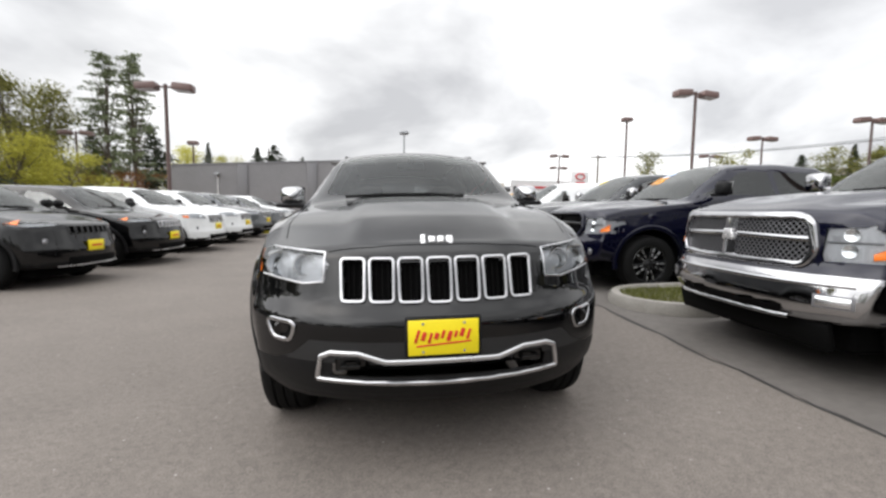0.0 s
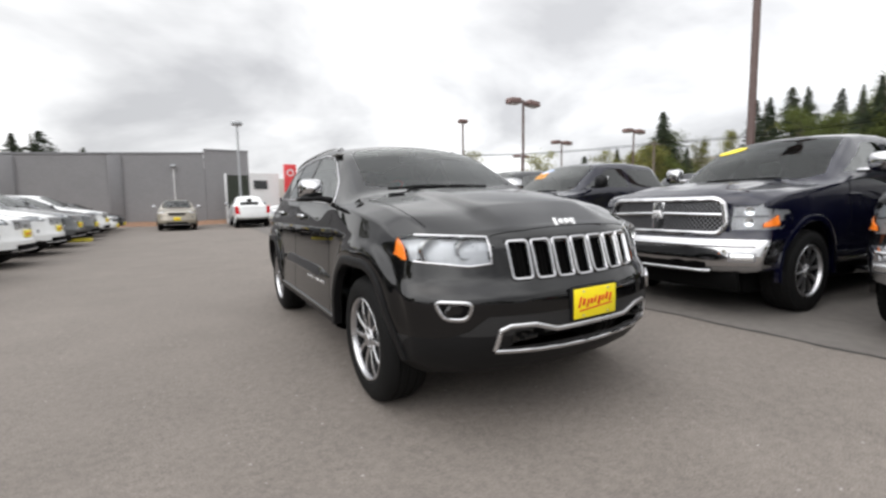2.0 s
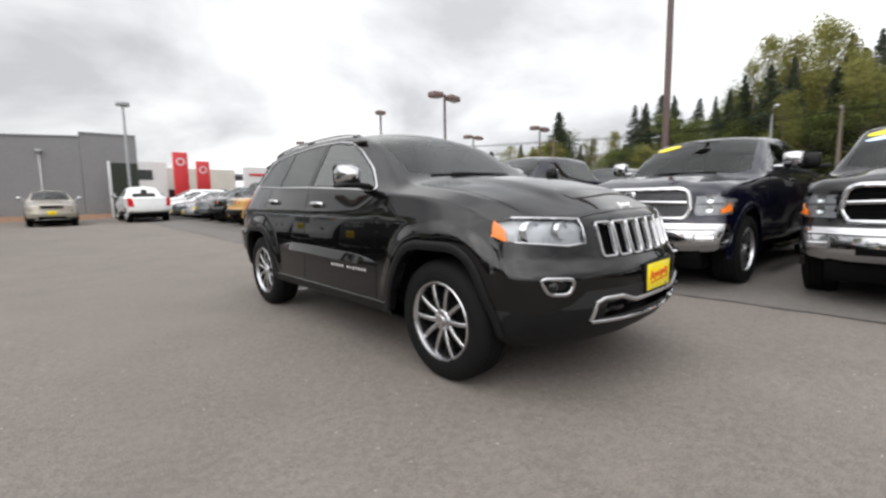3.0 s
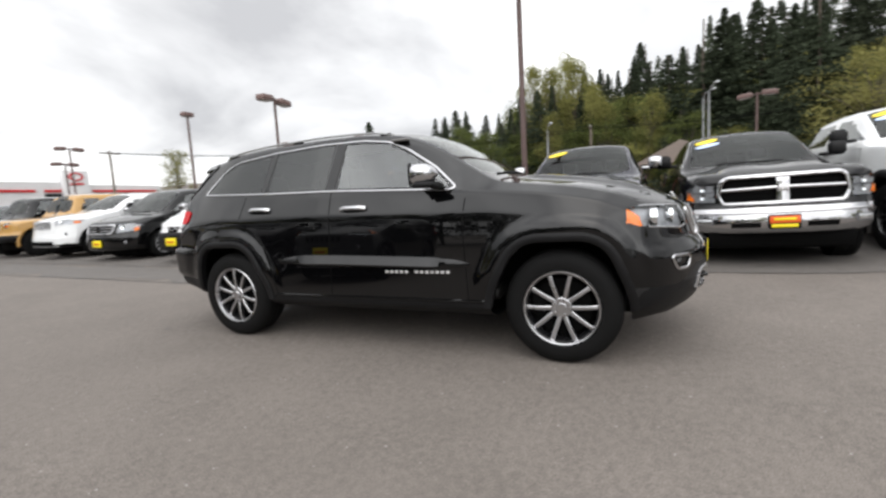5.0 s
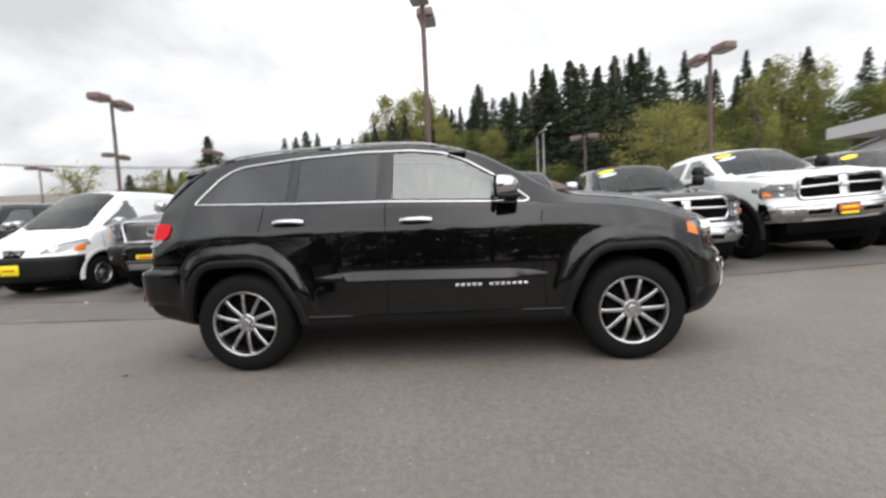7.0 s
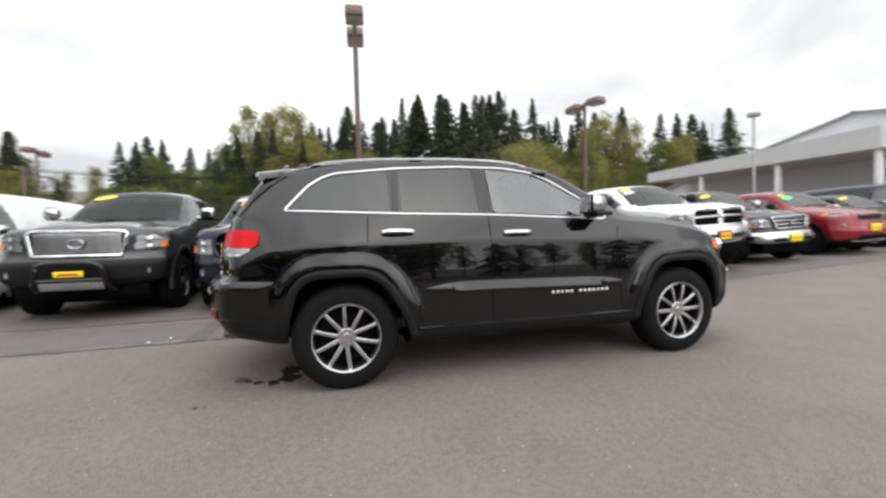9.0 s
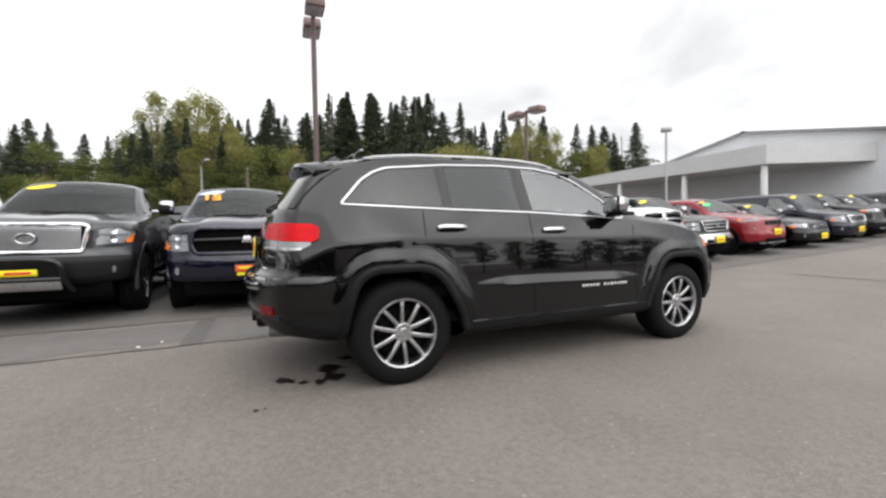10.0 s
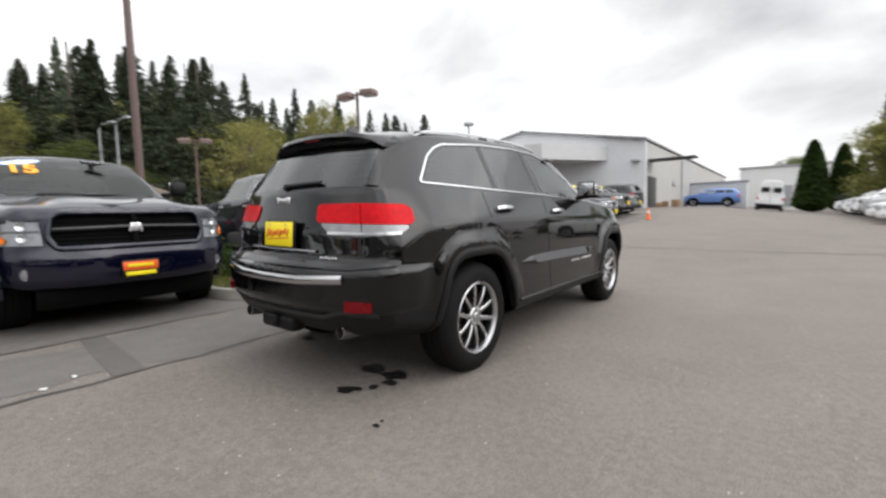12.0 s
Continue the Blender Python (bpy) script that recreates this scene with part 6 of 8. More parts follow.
def rounded3(pts, n=5):
    p = [np.array(q, float) for q in pts]
    out = [p[0]]
    for a, c, b in zip(p, p[1:], p[2:]):
        s, e = c + (a - c) * 0.3, c + (b - c) * 0.3
        out += [(1 - t) ** 2 * s + 2 * t * (1 - t) * c + t * t * e for t in np.linspace(0, 1, n)]
    return out + [p[-1]]


def facing_lane(x, y, turn=0.0, lift=0.0):
    """Nose at (x, y), pointing to -x: the row of trucks."""
    return stand(x, y, -90 + turn)


def facing_east(x, y, turn=0.0):
    """Nose at (x, y), pointing to +x: the row across the lane."""
    return stand(x, y, 90 + turn)


TAGS = ((STICK_Y, 0.0, 0.34, 0.11), (STICK_B, 0.12, 0.36, 0.10))
ROW = "vehicles in the truck row"
vehicle("pick_a", NAVY, facing_lane(2.42, -1.06, -3), "dark navy pickup truck with chrome honeycomb grille and bumper", "truck", "pickup_truck", "chrome", None, TAGS[:1], "chrome", group=ROW, lod=1.35, mesh_grille=True)
vehicle("pick_a", NAVY, facing_lane(2.45, 2.42), "dark navy pickup truck with black grille and black wheels", "truck", "pickup_truck", "black", "orange", ((STICK_B, 0.0, 0.40, 0.10),), "paint", True, True, group=ROW, lod=1.25, year=True, wheel_style="milled")
vehicle("pick_a", BLACK_PAINT, facing_lane(2.55, -3.6), "black pickup truck with chrome crossbar grille and chrome bumper", "truck", "pickup_truck", "chrome", "orange", TAGS, "chrome", dark_mirrors=True, group=ROW, lod=1.2)
vehicle("pick_a_hd", WHITE_PAINT, facing_lane(2.65, -5.98), "white lifted heavy pickup truck with black wheels and flares", "truck", "pickup_truck", "chrome", "orange", TAGS, "chrome", True, True, flares=PLASTIC, group=ROW)
vehicle("pick_b", CHARCOAL, facing_lane(2.50, 4.70), "dark grey pickup truck with slatted chrome grille and bull bar", "truck", "pickup_truck", "chrome", "yellow", TAGS[:1], "black", True, group=ROW, lod=1.15, bullbar=True)
vehicle("pick_c", BLACK_PAINT, facing_lane(3.0, -8.3), "black mid-size pickup truck with silver bumper insert", "truck", "pickup_truck", "chrome", "yellow", TAGS[:1], "chrome", True, group=ROW)
vehicle("crossover", RED_PAINT, facing_lane(3.0, -10.75), "deep red compact SUV with black wheels", "car", "suv", "black", "yellow", ((STICK_O, 0.0, 0.3, 0.1), (STICK_G, 0.16, 0.36, 0.18)), "paint", True, group=ROW)
for i, (kd, ct, lb) in enumerate((("sedan", BLACK_PAINT, "black saloon with yellow price sticker"), ("minivan", NAVY, "dark blue people carrier with price sticker"), ("suv", BLACK_PAINT, "black SUV with yellow price sticker"), ("crossover", CHARCOAL, "dark grey compact SUV with yellow board"))):
    vehicle(kd, ct, facing_lane(3.05 + 0.1 * i, -13.2 - 2.45 * i), lb, "car", "car" if kd != "suv" else "suv", "chrome", "yellow", TAGS[:1], group=ROW, lod=0.75)
vehicle("van", WHITE_PAINT, facing_lane(2.5, 7.1), "small white cargo van with dark grey lower bumper", "van", "cargo_van", "chrome", "yellow", None, "black", group=ROW, wheel_style="steel")
vehicle("minivan", BLACK_PAINT, facing_lane(2.6, 9.85), "black people carrier with chrome grille", "van", "minivan", "chrome", "yellow", None, group=ROW)
for i, (kd, ct, lb) in enumerate((("suv", WHITE_PAINT, "white SUV with black grille"), ("box_suv", ORANGE_PAINT, "orange boxy off-roader with black bumper"), ("box_suv", BLACK_PAINT, "black boxy off-roader with tall glass"), ("crossover", GREY_PAINT, "grey compact SUV in the row"), ("sedan", SILVER_PAINT, "silver saloon with yellow board"), ("sedan", GREY_PAINT, "grey saloon with yellow board"), ("sedan", WHITE_PAINT, "white saloon in the row"), ("crossover", WHITE_PAINT, "white compact SUV in the row"))):
    vehicle(kd, ct, facing_lane(2.7, 12.5 + 2.55 * i), lb, "car", "car" if kd == "sedan" else "suv", "slots" if kd != "sedan" else "chrome", "yellow" if kd in ("sedan", "crossover") else None, None, "black" if kd == "box_suv" else "paint", kd == "box_suv", group=ROW, lod=0.75 if i < 3 else 0.6)
LEFT = "vehicles across the lane"
for i, (kd, ct, lb) in enumerate((("crossover", BLACK_PAINT, "black compact SUV with yellow dealer board"), ("crossover", BLACK_PAINT, "black compact SUV with chrome grille slots"), ("suv", WHITE_PAINT, "white SUV with yellow dealer board"), ("suv", WHITE_PAINT, "white SUV with dark lower bumper"), ("suv", GREY_PAINT, "grey SUV with yellow board"), ("crossover", GREY_PAINT, "grey compact SUV in the row"), ("suv", WHITE_PAINT, "white SUV in the long row"), ("sedan", WHITE_PAINT, "white saloon in the long row"), ("sedan", CHARCOAL, "dark grey saloon in the long row"))):
    vehicle(kd, ct, facing_east(-4.9, 3.5 + 2.7 * i, -6), lb, "car", "car" if kd == "sedan" else "suv", "black" if i == 0 else "slots", "yellow", None, dark_wheels=i == 0, group=LEFT, lod=1.0 if i < 3 else 0.65)
for i, (kd, ct, lb) in enumerate((("sedan", WHITE_PAINT, "white saloon near the shop wall"), ("sedan", WHITE_PAINT, "white saloon in the row"), ("crossover", SILVER_PAINT, "silver compact SUV in the row"), ("suv", WHITE_PAINT, "white SUV in the row"), ("sedan", WHITE_PAINT, "white saloon in the row"), ("suv", WHITE_PAINT, "white SUV in the row"), ("sedan", SILVER_PAINT, "silver saloon in the row"), ("crossover", WHITE_PAINT, "white compact SUV in the row"))):
    vehicle(kd, ct, facing_east(-5.6, -21.5 - 2.8 * i), lb, "car", "car" if kd == "sedan" else "suv", "chrome", None, None, group=LEFT, lod=0.6)
vehicle("crossover", TAN_PAINT, stand(-2.4, 22.5, 0), "tan compact SUV facing the lane by the grey wall", "car", "suv", "chrome", "yellow", None, lod=0.7)
vehicle("pick_c", WHITE_PAINT, stand(1.2, 27.0, 180), "white pickup truck parked tail to the lane", "truck", "pickup_truck", "chrome", None, None, lod=0.7)
vehicle("crossover", CHARCOAL, stand(9.0, -25.8, 80), "dark grey SUV parked side-on by the shop", "car", "suv", "chrome", None, None, lod=0.7)
vehicle("crossover", BLUE_PAINT, stand(5.1, -43.5, 92), "bright blue estate car parked side-on at the yard", "car", "suv", "chrome", None, None, lod=0.7)
white_van = vehicle("sprinter", WHITE_PAINT, stand(-1.55, -47.0, 0), "tall white delivery van with its back doors to the lane", "van", "delivery_van", "chrome", None, None, "black", lod=0.7, wheel_style="steel")
for sx in (-0.40, 0.40):
    part("rear_door_window", box(sx, 5.885, 1.72, 0.56, 0.03, 0.42, 0.01), GLOSS_BLACK, white_van, "dark rear door window")
part("rear_bumper", box(0, 5.93, 0.42, 1.80, 0.16, 0.26, 0.03), PLASTIC, white_van, "black rear bumper")
part("door_seam", box(0, 5.90, 1.35, 0.02, 0.02, 1.9), VOID, white_van)
BACK = "vehicles behind the truck row"
for x_, y_, tr, kd, ct, lb in ((15.5, -5.2, 92, "box_suv", RED_PAINT, "dark red boxy off-roader seen from behind"), (14.5, 0.2, 88, "suv", GREY_PAINT, "grey SUV in the back row"), (14.5, 3.4, 88, "pick_a", CHARCOAL, "dark grey pickup truck in the back row"), (15, -8.2, 90, "crossover", WHITE_PAINT, "white compact SUV in the back row"), (15, -11.0, 90, "sedan", BLACK_PAINT, "black saloon in the back row"), (14.5, 6.4, 90, "suv", WHITE_PAINT, "white SUV in the back row"), (14.5, 9.2, 90, "crossover", NAVY, "navy compact SUV in the back row")):
    vehicle(kd, ct, stand(x_, y_, tr), lb, "truck" if kd == "pick_a" else "car", "pickup_truck" if kd == "pick_a" else "suv", "chrome", None, None, group=BACK, lod=0.6)


# ---- ground, markings, kerbs ----
def asphalt_material():
    m = bpy.data.materials.new("worn_asphalt")
    m.use_nodes = True
    nt = m.node_tree
    b = nt.nodes["Principled BSDF"]
    b.inputs["Roughness"].default_value = 0.82
    b.inputs["Specular IOR Level"].default_value = 0.35
    tc = nt.nodes.new("ShaderNodeTexCoord")
    mul = None
    for scale, lo, hi, det in ((0.16, 0.92, 1.08, 4.0), (1.3, 0.93, 1.07, 5.0), (22.0, 0.86, 1.14, 4.0), (130.0, 0.70, 1.30, 2.0)):
        n = node(nt, "ShaderNodeTexNoise", Scale=scale, Detail=det, Roughness=0.6)
        nt.links.new(tc.outputs["Object"], n.inputs["Vector"])
        r = nt.nodes.new("ShaderNodeMapRange")
        r.inputs["From Min"].default_value, r.inputs["From Max"].default_value = 0.3, 0.7
        r.inputs["To Min"].default_value, r.inputs["To Max"].default_value = lo, hi
        nt.links.new(n.outputs["Fac"], r.inputs["Value"])
        if mul is None:
            mul = r.outputs["Result"]
        else:
            x = nt.nodes.new("ShaderNodeMath")
            x.operation = "MULTIPLY"
            nt.links.new(mul, x.inputs[0])
            nt.links.new(r.outputs["Result"], x.inputs[1])
            mul = x.outputs[0]
    sc = nt.nodes.new("ShaderNodeVectorMath")
    sc.operation = "SCALE"
    sc.inputs[0].default_value = (0.158, 0.139, 0.123)
    nt.links.new(mul, sc.inputs["Scale"])
    # pale stone chips
    vo = node(nt, "ShaderNodeTexVoronoi", Scale=9.0, Randomness=1.0)
    nt.links.new(tc.outputs["Object"], vo.inputs["Vector"])
    lt = nt.nodes.new("ShaderNodeMath")
    lt.operation = "LESS_THAN"
    lt.inputs[1].default_value = 0.055
    nt.links.new(vo.outputs["Distance"], lt.inputs[0])
    mx = nt.nodes.new("ShaderNodeMixRGB")
    mx.inputs[2].default_value = (0.42, 0.40, 0.38, 1)
    half = nt.nodes.new("ShaderNodeMath")
    half.operation = "MULTIPLY"
    half.inputs[1].default_value = 0.8
    nt.links.new(lt.outputs[0], half.inputs[0])
    nt.links.new(half.outputs[0], mx.inputs[0])
    nt.links.new(sc.outputs[0], mx.inputs[1])
    nt.links.new(mx.outputs[0], b.inputs["Base Color"])
    nb = node(nt, "ShaderNodeTexNoise", Scale=95.0, Detail=4.0, Roughness=0.7)
    nt.links.new(tc.outputs["Object"], nb.inputs["Vector"])
    bp = nt.nodes.new("ShaderNodeBump")
    bp.inputs["Strength"].default_value = 0.30
    bp.inputs["Distance"].default_value = 0.012
    nt.links.new(nb.outputs["Fac"], bp.inputs["Height"])
    nt.links.new(bp.outputs["Normal"], b.inputs["Normal"])
    return m


ASPHALT = asphalt_material()
TAR = mat("dark_tar_joint", (0.042, 0.040, 0.038), 0.75, noise_scale=6, amount=0.35, bump=0.3, bump_scale=90)
PATCH = mat("repaired_asphalt", (0.122, 0.112, 0.103), 0.85, noise_scale=5, amount=0.25, bump=0.5, bump_scale=95)
PATCH2 = mat("dark_patch_asphalt", (0.094, 0.087, 0.081), 0.85, noise_scale=5, amount=0.3, bump=0.4, bump_scale=95)
OIL = mat("oil_stain", (0.012, 0.011, 0.010), 0.35, noise_scale=8, amount=0.4)
CONCRETE = mat("kerb_concrete", (0.27, 0.255, 0.23), 0.85, noise_scale=4, amount=0.25, bump=0.4, bump_scale=70)
SOIL = mat("grassy_soil", (0.09, 0.085, 0.045), 0.95, noise_scale=5, amount=0.4, bump=0.5, bump_scale=40)
MULCH = mat("red_bark_mulch", (0.23, 0.135, 0.085), 0.95, noise_scale=6, amount=0.4, bump=0.6, bump_scale=30)


def ground_sheet():
    xs = np.unique(np.concatenate([np.linspace(-600, -40, 12), np.linspace(-40, -14, 14), np.arange(-14, 16, 0.5), np.linspace(16, 62, 18), np.linspace(62, 130, 18), np.linspace(130, 700, 8)]))
    ys = np.unique(np.concatenate([np.linspace(-600, -60, 10), np.linspace(-60, -30, 12), np.arange(-30, 32, 1.0), np.linspace(32, 62, 16), np.linspace(62, 600, 10)]))
    v = [(x, y, g(x, y)) for x in xs for y in ys]
    n = len(ys)
    f = [[i * n + j, (i + 1) * n + j, (i + 1) * n + j + 1, i * n + j + 1] for i in range(len(xs) - 1) for j in range(n - 1)]
    return np.array(v), f


solid("ground", ground_sheet(), ASPHALT, "worn grey asphalt car park with pale stone chips", "ground", kind="structure")


def laid(pts, width, lift=0.004, wobble=0.02, seed=1):
    """A narrow band on the ground along points, with uneven edges."""
    rnd = random.Random(seed)
    p = dense(pts, 0.22, False)
    v, f = [], []
    for i, (x, y) in enumerate(p):
        a = np.array(p[min(i + 1, len(p) - 1)]) - np.array(p[max(i - 1, 0)])
        a = a / (np.linalg.norm(a) + 1e-9)
        nrm = np.array([-a[1], a[0]])
        c = np.array([x, y]) + nrm * rnd.uniform(-wobble, wobble)
        w = width / 2 * rnd.uniform(0.6, 1.3)
        for s in (-1, 1):
            q = c + nrm * w * s
            v.append((q[0], q[1], g(q[0], q[1]) + lift))
    f = [[2 * i, 2 * i + 1, 2 * i + 3, 2 * i + 2] for i in range(len(p) - 1)]
    return np.array(v), f


for i, (pts, w) in enumerate((([(1.02, 30), (1.0, 8), (0.98, 3.0), (1.05, 1.2)], 0.042), ([(2.25, 30), (2.26, 5), (2.30, 3.0), (2.34, 2.2), (2.34, 0.4), (2.29, -1.2), (2.28, -2.4), (2.4, -20)], 0.036), ([(-14, -8.6), (-4.0, -8.2), (-1.5, -7.9), (1.05, -7.4)], 0.05))):
    solid("asphalt_joint", laid(pts, w, 0.004, 0.025, i), TAR, "dark tar joint across the asphalt", "joint", "asphalt joints", "structure")
solid("asphalt_patch", (np.array([(x, y, g(x, y) + 0.006) for x, y in ((1.0, 2.88), (1.4, 2.85), (1.8, 2.83), (2.27, 2.80), (2.27, 2.98), (1.8, 3.02), (1.4, 3.05), (1.0, 3.08))]), [[0, 1, 6, 7], [1, 2, 5, 6], [2, 3, 4, 5]]), PATCH2, "darker repaired patch of asphalt", "patch", "", "structure")
strip_v = laid([(1.62, 30), (1.61, 8), (1.61, 1.4)], 1.12, 0.003, 0.0, 12)
solid("asphalt_strip", strip_v, PATCH, "slightly darker relaid strip of asphalt", "patch", "", "structure")



def bay_sheet():
    """The darker asphalt of the parking bays, with an uneven edge along the joint."""
    ys = np.arange(-19.0, 36.0, 1.0)
    edge = np.interp(ys, [-19, -2.4, -1.2, 0.4, 2.2, 3.0, 5.0, 36.0], [2.42, 2.30, 2.31, 2.36, 2.36, 2.32, 2.28, 2.27])
    xs = [0.0, 0.5, 1.2, 2.0, 2.9, 4.0, 5.5, 7.5, 10.0]
    v = [(e + x, y, g(e + x, y) + 0.004) for y, e in zip(ys, edge) for x in xs]
    n = len(xs)
    return np.array(v), [[i * n + j, i * n + j + 1, (i + 1) * n + j + 1, (i + 1) * n + j] for i in range(len(ys) - 1) for j in range(n - 1)]


solid("parking_bays", bay_sheet(), mat("bay_asphalt", (0.122, 0.111, 0.101), 0.85, noise_scale=0.7, amount=0.22, bump=0.35, bump_scale=95), "darker asphalt of the parking bays", "asphalt", "", "structure")


def stain(x, y, r, seed):
    rnd = random.Random(seed)
    n = 22
    k = [rnd.uniform(0.55, 1.25) for _ in range(n)]
    k = [(k[i - 1] + 2 * k[i] + k[(i + 1) % n]) / 4 for i in range(n)]
    v = [(x + r * k[i] * 1.3 * math.cos(6.283 * i / n), y + r * k[i] * math.sin(6.283 * i / n)) for i in range(n)]
    v = [(a, b, g(a, b) + 0.005) for a, b in v]
    return np.array(v), [list(range(n))]


for i, (x, y, r) in enumerate(((-0.32, 1.90, 0.085), (-0.53, 1.89, 0.085), (-0.45, 2.25, 0.055), (-0.50, 2.20, 0.03), (-0.56, 2.12, 0.035), (-0.60, 2.00, 0.045), (0.69, 1.73, 0.06), (-0.09, 1.71, 0.06), (-0.94, 2.455, 0.020), (-0.93, 2.40, 0.010))):
    solid("oil_stain", stain(x, y, r, i), OIL, "small dark wet oil stain on the asphalt", "stain", "oil drips", "structure")
for i, (x, y) in enumerate(((1.22, 3.24), (1.10, 3.42), (2.2, 5.6))):
    solid("litter", moved(box(0, 0, 0, 0.045, 0.025, 0.010, 0.003), pose(x, y, g(x, y) + 0.008, 0, 0, 40 * i)), WHITE_PAINT, "tiny scrap of white paper on the asphalt", "litter", "scraps of paper")


# ---- kerbed planting island between two trucks ----
def island():
    cx0, cx1, cy, hw = 2.62, 9.4, 0.72, 0.64
    outer = [(cx1, cy + hw)] + [(cx0 + hw + hw * math.cos(a), cy + hw * math.sin(a)) for a in np.linspace(math.pi / 2, 3 * math.pi / 2, 16)] + [(cx1, cy - hw)]
    root = thing("kerbed_island", "narrow concrete-kerbed planting island with grass", "island", kind="structure")
    path = dense(outer, 0.2, False)
    pts = np.array([(x, y, g(x, y) - 0.02) for x, y in path])
    part("kerb", sweep(pts, np.tile([0, 0, 1.0], (len(pts), 1)), 0.16, 0.17), CONCRETE, root, "rounded pale concrete kerb")
    inner = [(x, y) for x, y in outer]
    v = [(x, y, g(x, y) + 0.10) for x, y in inner]
    part("soil", (np.array(v), [list(range(len(v)))]), SOIL, root)
    return root


island()


# ---- lamp posts ----
POLE = mat("brown_painted_steel", (0.10, 0.062, 0.055), 0.5, noise_scale=3, amount=0.25)
HEAD = mat("brown_lamp_housing", (0.15, 0.095, 0.085), 0.5, noise_scale=3, amount=0.2)
GALV = mat("galvanised_steel", (0.36, 0.37, 0.38), 0.45, 0.6, noise_scale=3, amount=0.2)
PRISM = mat("lamp_glass_off", (0.42, 0.40, 0.40), 0.25, noise_scale=12, amount=0.2)
WOOD = mat("weathered_pole_wood", (0.14, 0.115, 0.09), 0.9, noise_scale=3, amount=0.3, bump=0.4, bump_scale=20)


def lamp_post(x, y, top, heads=2, yaw=0.0, size=1.0, steel=None, r=0.075):
    z = g(x, y)
    h = top - z
    root = thing("lamp_post", "brown steel lamp post with two box floodlights" if heads == 2 else "slim lamp post with a single box floodlight", "lamp post", pose(x, y, z, 0, 0, yaw), "car park lamp posts")
    mt = steel or POLE
    part("base", lathe([(0.001, 0.55), (0.26, 0.55), (0.28, 0.50), (0.28, 0.0)], 20), CONCRETE, root, "round concrete footing")
    part("pole", lathe([(0.001, h - 0.02), (r * 0.8, h - 0.02), (r * 0.85, h - 0.1), (r, 0.4), (r * 1.1, 0.3)], 14), mt, root)
    offs = (-1, 1) if heads == 2 else (0,)
    for s in offs:
        cx = s * 0.62 * size
        hd = part("lamp_head", moved(box(0, 0, 0, 0.72 * size, 0.46 * size, 0.26 * size, 0.04, (0.94, 0.94)), pose(cx, 0, h - 0.12 * size, 0, s * 4, 0)), HEAD if steel is None else mt, root, "boxy floodlight housing")
        part("lens", moved(box(0, 0, 0, 0.56 * size, 0.38 * size, 0.03, 0.01), pose(cx, 0, h - 0.26 * size, 0, s * 4, 0)), PRISM, hd)
        if s:
            part("arm", box(s * 0.16 * size, 0, h - 0.12 * size, 0.34 * size, 0.07, 0.07, 0.02), mt, hd)
    return root


for x, y, top, hd, yaw, sz in ((7.86, 0.62, 6.85, 2, -5, 1.0), (-8.2, 13.4, 5.78, 2, 0, 1.0), (13.35, 13.9, 6.62, 2, 4, 1.05), (14.6, 21.6, 7.10, 1, 0, 0.9), (1.12, 27.3, 6.85, 1, 0, 0.9), (12.1, -9.1, 6.50, 2, 10, 1.0), (27.9, 25.7, 7.05, 2, 0, 1.15), (27.9, 18.2, 6.9, 2, 0, 1.1), (14.4, -21.0, 7.30, 1, 40, 0.9), (-21.8, 30.3, 6.6, 2, 0, 1.1), (-15.4, 33.6, 6.6, 1, 0, 1.1), (17.2, 38.4, 7.0, 2, 0, 1.0), (31.4, 35.4, 7.0, 2, 0, 1.1), (27.5, -8.9, 6.4, 2, 60, 1.0), (24.1, 74.0, 6.7, 2, 0, 1.4), (18.6, 42.0, 6.2, 2, 0, 1.0)):
    lamp_post(x, y, top, hd, yaw, sz, GALV if (x, y) in ((14.4, -21.0), (1.12, 27.3)) else None)


def street_lamp(x, y, top, yaw):
    z = g(x, y)
    h = top - z
    root = thing("street_lamp", "grey galvanised street lamp on a bent arm", "street lamp", pose(x, y, z, 0, 0, yaw), "street lamps")
    part("pole", tube([(0, 0, 0), (0, 0, h * 0.6), (0, 0, h - 0.5), (0.35, 0, h - 0.1), (1.3, 0, h)], 0.10, 8, 0.05), GALV, root)
    part("lamp_head", moved(box(0, 0, 0, 0.8, 0.32, 0.16, 0.05, (0.8, 0.8)), pose(1.6, 0, h + 0.01)), GALV, root)


for a in ((41.7, 5.4, 8.0, 200), (46.4, -8.8, 10.1, 200), (40.5, -8.4, 9.5, 190)):
    street_lamp(*a)


def utility_pole(x, y, top, arm=2.2, yaw=0):
    z = g(x, y)
    h = top - z
    root = thing("utility_pole", "weathered wooden utility pole with a crossarm", "utility pole", pose(x, y, z, 0, 0, yaw), "utility poles")
    part("pole", tube([(0, 0, 0), (0, 0, h * 0.5), (0, 0, h)], 0.16, 10, 0.11), WOOD, root)
    part("crossarm", box(0, 0, h - 0.35, arm, 0.10, 0.12, 0.01), WOOD, root)
    for s in (-0.9, -0.3, 0.3, 0.9):
        part("insulator", lathe([(0.001, h - 0.10), (0.04, h - 0.11), (0.05, h - 0.2), (0.03, h - 0.29)], 8), GALV, root, at=Matrix.Translation((s * arm / 2, 0, 0)))


POLES = ((28.2, 52.0, 9.0), (44.7, 28.0, 8.4), (44.9, 1.5, 8.1), (45.2, -26.0, 8.3))
for p in POLES:
    utility_pole(*p)
